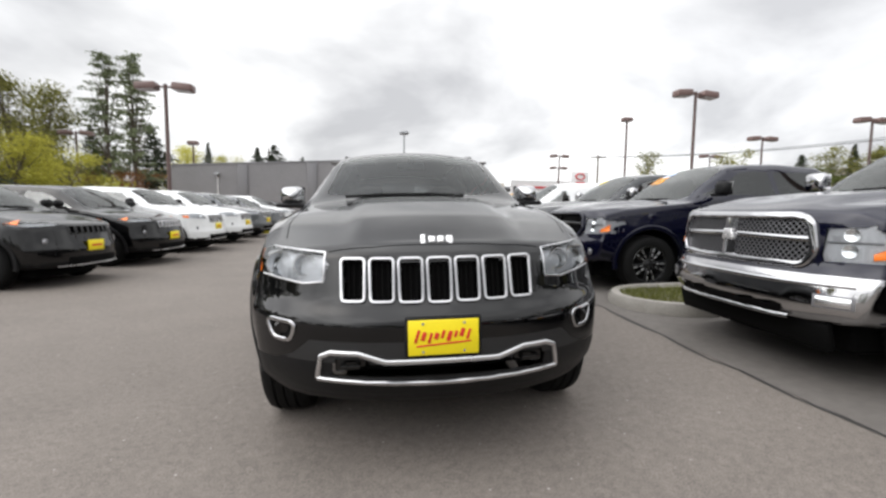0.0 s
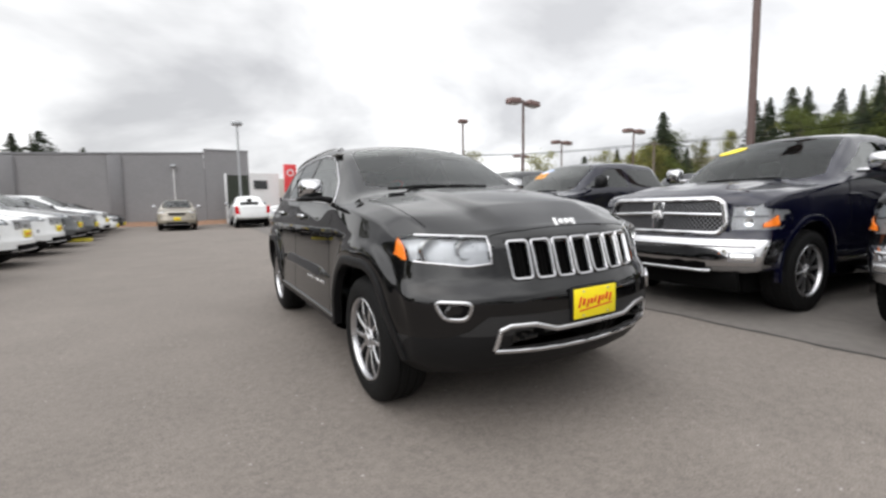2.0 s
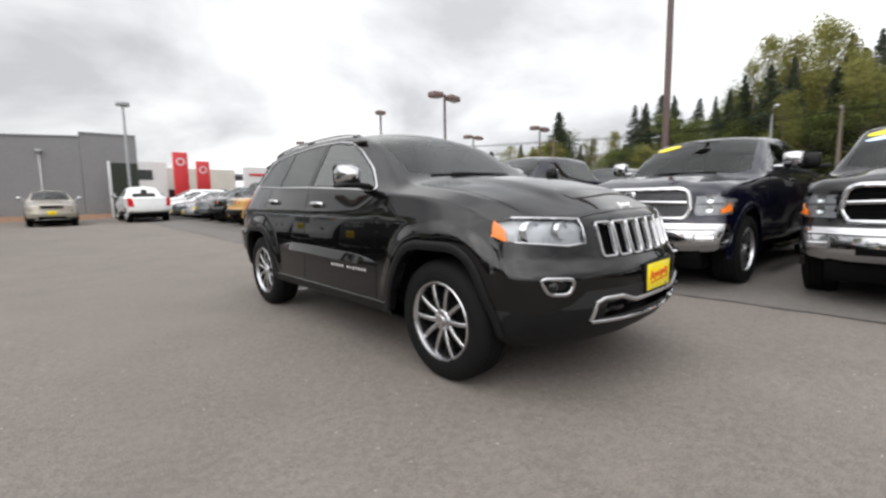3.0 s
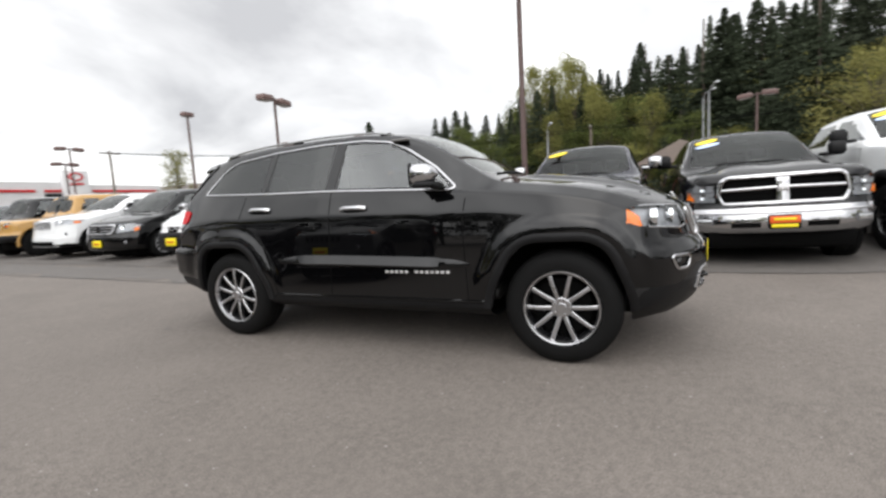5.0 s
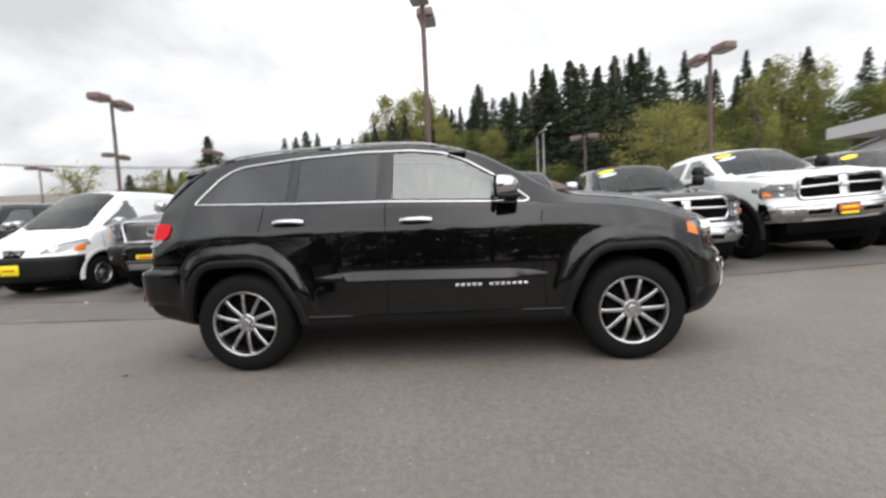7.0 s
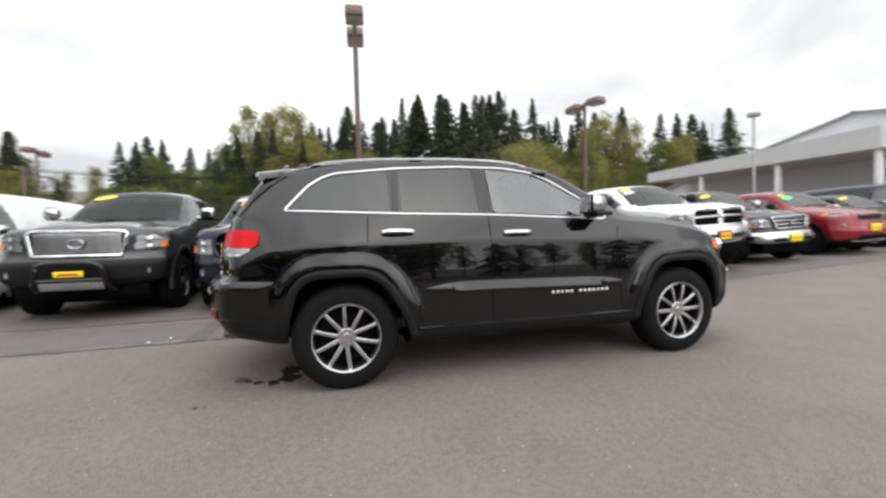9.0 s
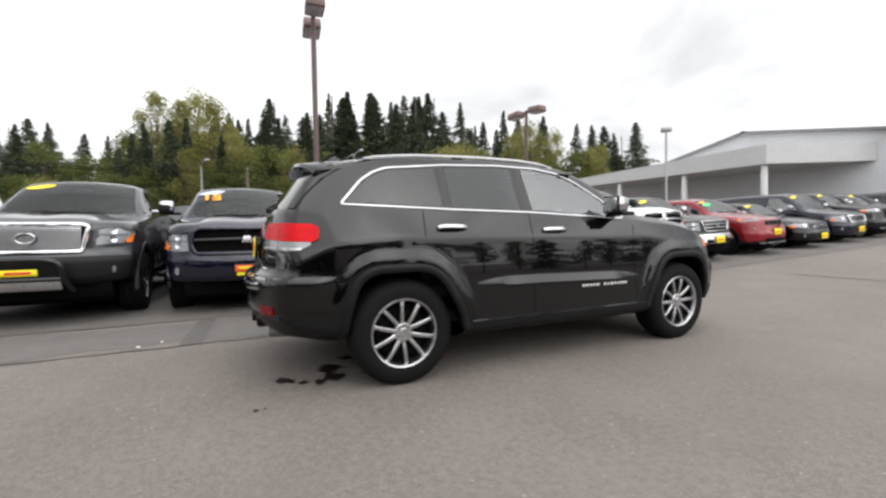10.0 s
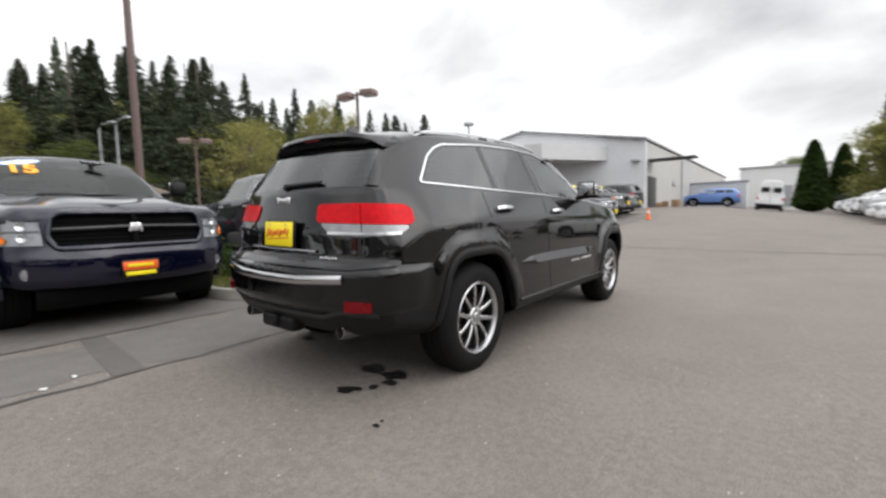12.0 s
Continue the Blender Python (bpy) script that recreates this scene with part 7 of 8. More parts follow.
for (xa, ya, za), (xb, yb, zb_) in zip(POLES, POLES[1:]):
    for off in (-0.9, 0.3, 0.9):
        t = np.linspace(0, 1, 14)
        pts = np.stack([xa + (xb - xa) * t + off, ya + (yb - ya) * t, za + (zb_ - za) * t - 0.28 - 0.5 * 4 * t * (1 - t)], 1)
        solid("overhead_wire", tube(pts, 0.018, 4), VOID, "thin black overhead wire between utility poles", "wire", "overhead wires")


# ---- buildings ----
def wall_paint(name, col, ribs=0.0, rough=0.75):
    return mat(name, col, rough, noise_scale=0.6, amount=0.10, bump=0.15, bump_scale=30)


GREY_WALL = wall_paint("grey_wall_paint", (0.23, 0.225, 0.23))
GREY_DARK = wall_paint("grey_pilaster_paint", (0.185, 0.182, 0.188))
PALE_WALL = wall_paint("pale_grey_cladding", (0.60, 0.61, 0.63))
# same cladding, its colour darkened to offset the strong western sky glow
SIDE_WALL = wall_paint("dimmed_side_cladding", (0.40, 0.39, 0.375))
PALE2 = wall_paint("fascia_grey", (0.52, 0.52, 0.52))
WHITE_WALL = wall_paint("white_render", (0.66, 0.66, 0.66))
CREAM = wall_paint("cream_render", (0.58, 0.55, 0.49))
RED_PANEL = wall_paint("red_panel", (0.55, 0.03, 0.035), rough=0.4)
DARK_GLASS = mat("dark_shop_glass", (0.02, 0.022, 0.024), 0.08, noise_scale=1, amount=0.2)
DARK_GREEN = mat("dark_green_slats", (0.030, 0.036, 0.024), 0.7, noise_scale=2, amount=0.3)
ROOF = mat("grey_roof_edge", (0.24, 0.24, 0.25), 0.6, noise_scale=1, amount=0.15)
INSIDE = mat("unlit_interior", (0.05, 0.05, 0.05), 0.9, noise_scale=1, amount=0.3)
ORANGE_CONE = mat("orange_cone", (0.85, 0.16, 0.02), 0.5, noise_scale=8, amount=0.1)
BAND = mat("white_reflective_band", (0.75, 0.75, 0.75), 0.4, noise_scale=8, amount=0.05)


def bx(x0, x1, y0, y1, z0, z1, b=0.0):
    return box((x0 + x1) / 2, (y0 + y1) / 2, (z0 + z1) / 2, x1 - x0, y1 - y0, z1 - z0, b)


def grey_store():
    root = thing("grey_store", "long plain grey store building with flat parapet", "building", kind="structure")
    x0, x1, y0 = -16.1, 2.1, 31.0
    zs = [(x0, 4.42), (-0.75, 5.16), (x1, 5.46)]
    edges = [x0, -10.9, -5.8, -0.75, x1]
    for i in range(4):
        a, b = edges[i], edges[i + 1]
        za, zb_ = np.interp([a, b], [x0, -0.76], [4.42, 5.18])
        if i == 3:
            za = zb_ = 5.42
        v = np.array([(a + 0.012, y0, 0), (b - 0.012, y0, 0), (b - 0.012, y0, zb_), (a + 0.012, y0, za), (a + 0.012, y0 + 0.4, 0), (b - 0.012, y0 + 0.4, 0), (b - 0.012, y0 + 0.4, zb_), (a + 0.012, y0 + 0.4, za)])
        part("wall", (v, [[0, 1, 2, 3], [5, 4, 7, 6], [1, 5, 6, 2], [4, 0, 3, 7], [3, 2, 6, 7]]), GREY_WALL, root)
        v2 = v[[3, 2, 6, 7]] + np.array([[0, -0.05, 0], [0, -0.05, 0], [0, 0, 0], [0, 0, 0]])
        v3 = v2 + np.array([0, 0, 0.09])
        part("coping", (np.concatenate([v2, v3]), [[0, 1, 5, 4], [1, 2, 6, 5], [2, 3, 7, 6], [3, 0, 4, 7], [4, 5, 6, 7]]), ROOF, root)
    for a in (-10.9, -5.8):
        part("pilaster", bx(a - 0.35, a + 0.35, y0 - 0.12, y0 - 0.004, 0.2, 4.6 if a < -8 else 4.85, 0.02), GREY_DARK, root)
    part("side_wall", bx(x1 - 0.4, x1, y0 + 0.41, y0 + 26, 0, 5.35), CREAM, root, "pale cream side wall")
    part("roof", bx(x0, x1 - 0.41, y0 + 0.41, y0 + 26, 4.0, 4.2), ROOF, root)
    part("back_wall", bx(x0, x1 - 0.41, y0 + 26.01, y0 + 26.3, 0, 4.2), GREY_WALL, root)
    part("end_wall", bx(x0, x0 + 0.3, y0 + 0.42, y0 + 26, 0, 4.0), GREY_WALL, root)
    for x in (-12.7, -2.6):
        wl = part("wall_light", bx(x - 0.14, x + 0.14, y0 - 0.28, y0 - 0.003, 4.15 if x > -8 else 3.75, 4.35 if x > -8 else 3.95, 0.03), GALV, root)
        part("conduit", tube([(x, y0 - 0.04, 0.4), (x, y0 - 0.04, 4.1 if x > -8 else 3.7)], 0.045, 6), WHITE_WALL, wl, "pale upright conduit")
    return root


grey_store()
v_, f_ = [], []
for i, x in enumerate(np.linspace(-16, 3.2, 40)):
    for y, dz in ((29.3, 0.0), (29.7, 0.16), (30.4, 0.24), (30.99, 0.26)):
        v_.append((x, y, g(x, y) + dz + 0.02 * math.sin(x * 5 + y * 3)))
f_ = [[i * 4 + j, i * 4 + 4 + j, i * 4 + 5 + j, i * 4 + 1 + j] for i in range(39) for j in range(3)]
solid("mulch_bed", (np.array(v_), f_), MULCH, "low bank of reddish bark mulch along the wall", "mulch bed", "", "structure")


def enclosure():
    root = thing("bin_enclosure", "dark green slatted bin enclosure by the store corner", "enclosure")
    z = g(1.2, 29)
    part("backing", bx(0.50, 1.86, 29.35, 29.5, z, 3.62), INSIDE, root)
    for k in range(9):
        part("slat", bx(0.53 + 0.148 * k, 0.53 + 0.148 * k + 0.12, 29.29, 29.34, z + 0.1, 3.58), DARK_GREEN, root)
    part("frame", bx(0.36, 0.48, 29.25, 29.5, z, 3.7, 0.01), WHITE_WALL, root)


enclosure()


def dealership():
    """The white car showroom beyond the row, with its red pylons."""
    root = thing("white_showroom", "low white car showroom with red fascia stripes and dark windows", "building")
    part("wall", bx(6.5, 22.0, 76.0, 76.4, 0.0, 6.6), CREAM, root)
    part("wall", bx(22.1, 33.0, 72.0, 72.4, 0.0, 6.9), WHITE_WALL, root)
    part("wall", bx(36.5, 47.5, 72.0, 72.4, 0.0, 6.6), WHITE_WALL, root)
    part("tower", bx(33.1, 36.4, 71.4, 72.4, 0.0, 8.6, 0.05), WHITE_WALL, root, "white entrance tower")
    part("roof", bx(6.5, 47.5, 76.45, 92, 5.6, 6.0), ROOF, root)
    for a, b in ((23.0, 30.0), (31.0, 33.0), (37.0, 46.5)):
        part("fascia_stripe", bx(a, b, 71.85, 71.996, 5.5, 5.85), RED_PANEL, root, "red fascia stripe")
    for a, b in ((9.5, 13.0), (16.0, 20.5)):
        part("window", bx(a, b, 75.9, 75.996, 1.7, 3.3), DARK_GLASS, root, "dark shop window")
    for a, b in ((31.0, 33.0), (37.5, 42.0)):
        part("window", bx(a, b, 71.9, 71.996, 1.6, 5.3), DARK_GLASS, root, "dark shop window")
    ring = lathe([(0.62 + 0.12 * math.cos(t), 0.10 * math.sin(t)) for t in np.linspace(0, 6.28, 8, endpoint=False)], 24, "y", True)
    part("emblem", join(moved(ring, Matrix.Translation((34.75, 71.35, 7.7)) @ Matrix.Diagonal((1.3, 1, 0.85, 1))), bx(33.9, 35.6, 71.3, 71.38, 6.5, 6.8)), RED_PANEL, root, "plain red oval emblem")
    return root


dealership()
for x, y, h in ((11.0, 62.0, 6.9), (14.6, 66.0, 6.2)):
    root_ = thing("sign_pylon", "tall red sign pylon with a pale emblem", "sign", pose(x, y, g(x, y)), "red sign pylons")
    part("panel", box(0, 0, h / 2, 1.7, 0.4, h, 0.05), RED_PANEL, root_)
    part("emblem", moved(lathe([(0.35, -0.03), (0.5, -0.03), (0.5, 0.02), (0.35, 0.02)], 20, "y", True), Matrix.Translation((0, -0.21, h - 1.2))), WHITE_WALL, root_)
root_ = thing("white_annexe", "white low block behind the red pylons", "building")
part("wall", bx(5.0, 9.6, 63.0, 75.8, 0, 6.4), WHITE_WALL, root_)
part("window", bx(6.2, 8.0, 62.9, 62.996, 4.2, 5.4), DARK_GLASS, root_)


def shop():
    """The pale workshop with the gabled roof and deep canopy."""
    root = thing("workshop", "pale grey metal workshop with low gable and deep canopy", "building")
    y0 = -28.0
    b = 0.4
    xs = [4.86, 14.0, 30.0]
    zt = [5.78, 7.45, 4.2]
    v = [(x, y0, b) for x in xs] + [(x, y0, z) for x, z in zip(xs, zt)] + [(x, y0 - 0.3, b) for x in xs] + [(x, y0 - 0.3, z) for x, z in zip(xs, zt)]
    part("front_wall", (np.array(v), [[1, 0, 3, 4], [2, 1, 4, 5], [6, 7, 10, 9], [7, 8, 11, 10], [0, 6, 9, 3], [8, 2, 5, 11]]), PALE_WALL, root)
    for (xa, za), (xb, zb_) in zip(zip(xs, zt), zip(xs[1:], zt[1:])):
        v = np.array([(xa - 0.1, y0 + 0.25, za), (xb + 0.1, y0 + 0.25, zb_), (xb + 0.1, -80, zb_), (xa - 0.1, -80, za)])
        v = np.concatenate([v, v + [0, 0, 0.14]])
        part("roof", (v, [[0, 1, 5, 4], [1, 2, 6, 5], [2, 3, 7, 6], [3, 0, 4, 7], [4, 5, 6, 7], [3, 2, 1, 0]]), ROOF, root)
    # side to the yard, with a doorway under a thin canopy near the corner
    part("side_wall", bx(4.86, 5.16, -78, -28.31, b, 5.7), SIDE_WALL, root, "grey side cladding, colour darkened against the western sky glow")
    part("yard_canopy", bx(2.0, 4.855, -29.9, -28.6, 4.42, 4.54, 0.02), INSIDE, root, "thin dark steel canopy over the yard door")
    part("yard_door", bx(4.80, 4.855, -31.0, -28.6, b, 3.40, 0.01), INSIDE, root, "dark open yard doorway")
    part("wall_vent", bx(4.78, 4.855, -38.2, -37.2, 3.0, 3.5, 0.02), GALV, root)
    part("downpipe", tube([(4.80, -41.0, 0.6), (4.80, -41.0, 5.4)], 0.06, 6), GALV, root)
    part("wall_lamp", bx(5.2, 5.7, y0 + 0.03, y0 + 0.35, 4.35, 4.55, 0.03), GALV, root)
    # canopy
    ca = [(7.35, -27.97), (10.5, -24.0), (26.0, -24.0), (26.0, -27.97)]
    top, bot = (5.62, 5.80, 5.65, 5.65), (4.62, 4.72, 4.95, 4.95)
    v = [(x, y, z) for (x, y), z in zip(ca, bot)] + [(x, y, z) for (x, y), z in zip(ca, top)]
    part("canopy", (np.array(v), [[0, 1, 5, 4], [1, 2, 6, 5], [2, 3, 7, 6], [3, 0, 4, 7], [4, 5, 6, 7], [3, 2, 1, 0]]), PALE2, root, "deep pale canopy fascia")
    for x, y in ((10.75, -24.3), (15.6, -24.3), (21.0, -24.3)):
        part("canopy_post", bx(x - 0.13, x + 0.13, y - 0.13, y + 0.13, g(x, y) - 0.05, 4.75, 0.03), WHITE_WALL, root, "square white canopy post")
    part("canopy_lamp", bx(12.3, 12.6, -27.9, -27.7, 5.9, 6.1, 0.03), GALV, root)
    return root


shop()
root_ = thing("metal_store", "low corrugated metal yard store beside the workshop", "shed")
part("wall", bx(0.2, 5.4, -48.2, -46.0, 0.8, 3.5), PALE_WALL, root_)
ob_ = part("corrugation", join(*[bx(0.25 + 0.2 * k, 0.33 + 0.2 * k, -45.99, -45.95, 0.9, 3.4) for k in range(26)]), PALE_WALL, root_)
ob_["kind"] = "stuff"
part("roof", bx(0.1, 5.5, -48.3, -45.85, 3.51, 3.6), ROOF, root_)
root_ = thing("white_warehouse", "plain white warehouse at the far end of the yard", "building")
part("wall", bx(-9.0, 3.0, -92, -80, 0.5, 7.0), WHITE_WALL, root_)
part("roof", bx(-9.2, 3.2, -92.2, -79.8, 7.01, 7.25), ROOF, root_)
part("dock_door", bx(-3.5, -0.8, -79.99, -79.9, 1.0, 4.2), GALV, root_)
for i, (x, y, s) in enumerate(((4.0, -30.0, 0.4), (3.3, -29.8, 0.5), (4.2, -29.0, 0.3))):
    solid("cardboard_box", box(x, y, g(x, y) + s / 2, s, s * 0.8, s, 0.01), mat("cardboard", (0.30, 0.19, 0.11), 0.9, noise_scale=5, amount=0.2), "brown cardboard box by the workshop corner", "box", "cardboard boxes")


def cone(x, y):
    root = thing("traffic_cone", "orange traffic cone with white bands", "cone", Matrix.Translation((x, y, g(x, y))) @ Matrix.Scale(0.72, 4))
    part("base", box(0, 0, 0.02, 0.36, 0.36, 0.035, 0.01), ORANGE_CONE, root)
    part("cone", lathe([(0.001, 0.70), (0.03, 0.70), (0.032, 0.68), (0.125, 0.05), (0.15, 0.035)], 20), ORANGE_CONE, root)
    part("band", lathe([(0.056, 0.53), (0.077, 0.39)], 20), BAND, root, "white reflective band")


cone(2.15, -17.0)


def gazebo(x, y):
    root = thing("gazebo", "small brown-roofed pavilion behind the trucks", "pavilion", pose(x, y, g(x, y)))
    part("roof", (np.array([(-3.2, -3.2, 2.6), (3.2, -3.2, 2.6), (3.2, 3.2, 2.6), (-3.2, 3.2, 2.6), (0, 0, 4.4)]), [[0, 1, 4], [1, 2, 4], [2, 3, 4], [3, 0, 4], [3, 2, 1, 0]]), mat("brown_shingles", (0.11, 0.085, 0.07), 0.9, noise_scale=3, amount=0.3), root)
    for a in (-2.7, 2.7):
        for b_ in (-2.7, 2.7):
            part("post", box(a, b_, 1.3, 0.15, 0.15, 2.6, 0.02), WOOD, root)


gazebo(33.0, -5.5)
solid("yellow_kerb", (lambda p: sweep(np.array([(x, y, g(x, y) - 0.02) for x, y in p]), np.tile([0, 0, 1.0], (len(p), 1)), 0.16, 0.15))(dense([(-5.0, 16.6), (-6.8, 16.3)], 0.3, False)), mat("yellow_kerb_paint", (0.62, 0.52, 0.05), 0.7, noise_scale=4, amount=0.3), "low kerb painted yellow across the lane", "kerb", "", "structure")


# ---- leaves, grass, hedges, trees ----
def leaf_material(name, col, var=0.35, trans=0.25):
    m = bpy.data.materials.new(name)
    m.use_nodes = True
    nt = m.node_tree
    nt.nodes.clear()
    out = nt.nodes.new("ShaderNodeOutputMaterial")
    geo = nt.nodes.new("ShaderNodeNewGeometry")
    oi = nt.nodes.new("ShaderNodeObjectInfo")
    mr = nt.nodes.new("ShaderNodeMapRange")
    mr.inputs["To Min"].default_value, mr.inputs["To Max"].default_value = 1 - var, 1 + var
    nt.links.new(geo.outputs["Random Per Island"], mr.inputs["Value"])
    m2 = nt.nodes.new("ShaderNodeMapRange")
    m2.inputs["To Min"].default_value, m2.inputs["To Max"].default_value = 0.75, 1.25
    nt.links.new(oi.outputs["Random"], m2.inputs["Value"])
    mu = nt.nodes.new("ShaderNodeMath")
    mu.operation = "MULTIPLY"
    nt.links.new(mr.outputs["Result"], mu.inputs[0])
    nt.links.new(m2.outputs["Result"], mu.inputs[1])
    sc = nt.nodes.new("ShaderNodeVectorMath")
    sc.operation = "SCALE"
    sc.inputs[0].default_value = col
    nt.links.new(mu.outputs[0], sc.inputs["Scale"])
    d = nt.nodes.new("ShaderNodeBsdfDiffuse")
    t = nt.nodes.new("ShaderNodeBsdfTranslucent")
    mx = nt.nodes.new("ShaderNodeMixShader")
    mx.inputs[0].default_value = trans
    nt.links.new(sc.outputs[0], d.inputs[0])
    nt.links.new(sc.outputs[0], t.inputs[0])
    nt.links.new(d.outputs[0], mx.inputs[1])
    nt.links.new(t.outputs[0], mx.inputs[2])
    nt.links.new(mx.outputs[0], out.inputs[0])
    return m


FIR = leaf_material("fir_needles", (0.060, 0.074, 0.048), 0.5, 0.25)
FIR2 = leaf_material("grey_green_needles", (0.085, 0.100, 0.068), 0.4, 0.25)
PINE = leaf_material("pine_needles", (0.17, 0.195, 0.115), 0.4, 0.45)
SPRING = leaf_material("spring_leaves", (0.215, 0.212, 0.072), 0.45, 0.3)
LEAF = leaf_material("green_leaves", (0.105, 0.125, 0.042), 0.45, 0.3)
YELLOW_LEAF = leaf_material("yellow_spring_leaves", (0.46, 0.44, 0.085), 0.3, 0.35)
OLIVE = leaf_material("olive_twigs", (0.215, 0.205, 0.075), 0.3)
RUST = leaf_material("russet_leaves", (0.26, 0.12, 0.05), 0.35)
HEDGE = leaf_material("hedge_leaves", (0.045, 0.075, 0.022), 0.4)
GRASS = leaf_material("grass_blades", (0.13, 0.14, 0.04), 0.5)
BARK = mat("rough_bark", (0.10, 0.082, 0.065), 0.95, noise_scale=4, amount=0.35, bump=0.6, bump_scale=12)


def quads(centres, sizes, rng, flat=0.0):
    """Small leaf clumps: small three-sided leaves turned every way."""
    c, s = np.asarray(centres, float), np.asarray(sizes, float)
    n = len(c)
    a = rng.normal(size=(n, 3))
    a[:, 2] *= 1 - flat
    a /= np.linalg.norm(a, axis=1)[:, None]
    b = np.cross(a, rng.normal(size=(n, 3)))
    b /= np.linalg.norm(b, axis=1)[:, None] + 1e-9
    a, b = a * s[:, None] / 2, b * s[:, None] / 2 * rng.uniform(0.5, 0.9, (n, 1))
    v = np.stack([c - a * 1.1, c + a * 0.5 - b * 1.1, c + a * 0.8 + b * 1.1], 1).reshape(-1, 3)
    f = (np.arange(n)[:, None] * 3 + np.arange(3)[None]).tolist()
    return v, f


def conifer(seed, spread=0.17, bare=0.06, density=1.0, droop=0.25, top=0.8):
    """A unit-high fir: uneven, drooping boughs hung with needle clumps, gaps between them, a thin leader."""
    rng = np.random.default_rng(seed)
    cs, ss = [], []
    lean = rng.normal(size=2) * 0.02
    lob = rng.uniform(0, 6.28, 3)
    z = bare
    while z < 0.985:
        k = 1 - (z - bare) / (1 - bare)
        env = spread * min(1.0, k / 0.82) ** top * (0.72 + 0.28 * min(1.0, (z - bare) / 0.12))
        band = 1 + 0.10 * math.sin(z * 17 + lob[0]) + 0.10 * math.sin(z * 41 + lob[1])
        for j in range(int(rng.integers(4, 8))):
            a = rng.uniform(0, 6.28)
            ln = (env * band * (1 + 0.22 * math.sin(a + lob[2] + z * 3)) * rng.uniform(0.55, 1.25) + 0.006)
            m = max(4, int((6 + 28 * ln / 0.17) * density))
            t = rng.uniform(0.05, 1, m) ** 0.75
            dz = -droop * ln * t ** 1.4 + 0.10 * ln * t ** 3
            w = rng.normal(size=m) * ln * (0.10 + 0.10 * t)
            hang = -np.abs(rng.normal(size=m)) * 0.010
            cs.append(np.stack([np.cos(a) * ln * t - np.sin(a) * w + lean[0] * z, np.sin(a) * ln * t + np.cos(a) * w + lean[1] * z, z + dz + hang], 1))
            ss.append((0.010 + 0.011 * k) * rng.uniform(0.6, 1.5, m))
        z += (0.010 + 0.016 * k) * rng.uniform(0.5, 1.5)
    return quads(np.concatenate(cs), np.concatenate(ss), rng, 0.35)


def broadleaf(seed, wide=0.32, n=1500, low=0.12, size=0.035, lumps=14):
    """A unit-high crown of leaf clumps gathered round limb ends, uneven with gaps."""
    rng = np.random.default_rng(seed)
    cs = []
    ends = []
    for i in range(lumps):
        h = low + (0.93 - low) * (i + 0.5) / lumps
        env = wide * math.sin(math.pi * min(1, max(0.08, (h - low * 0.6) / (1.02 - low * 0.6)))) ** 0.7
        a = rng.uniform(0, 6.28)
        rr = env * rng.uniform(0.25, 0.95)
        c = np.array([rr * math.cos(a), rr * math.sin(a), h])
        ends.append(c)
        r = rng.uniform(0.07, 0.14) * (0.6 + wide)
        m = int(n / lumps * rng.uniform(0.7, 1.3))
        d = rng.normal(size=(m, 3))
        d /= np.linalg.norm(d, axis=1)[:, None]
        cs.append(c + d * r * rng.uniform(0.3, 1.1, (m, 1)) * [1.15, 1.15, 0.9])
    c = np.concatenate(cs)
    return quads(c, size * rng.uniform(0.6, 1.5, len(c)), rng), ends


def trunk_set(height, r, limbs=(), seed=0):
    rng = np.random.default_rng(seed)
    k = np.linspace(0, 1, 7)
    bend = np.cumsum(rng.normal(size=(7, 2)) * 0.004, 0)
    pts = np.stack([bend[:, 0], bend[:, 1], -0.02 + k * height], 1)
    sets = [tube(pts, r, 7, r * 0.25)]
    for e in limbs:
        b = np.array([0, 0, max(0.08, e[2] * 0.55)])
        mid = (b + e) / 2 + np.array([0, 0, 0.03])
        sets.append(tube([b, mid, e], r * 0.35, 5, r * 0.10))
    return join(*sets)


PROTO = {}


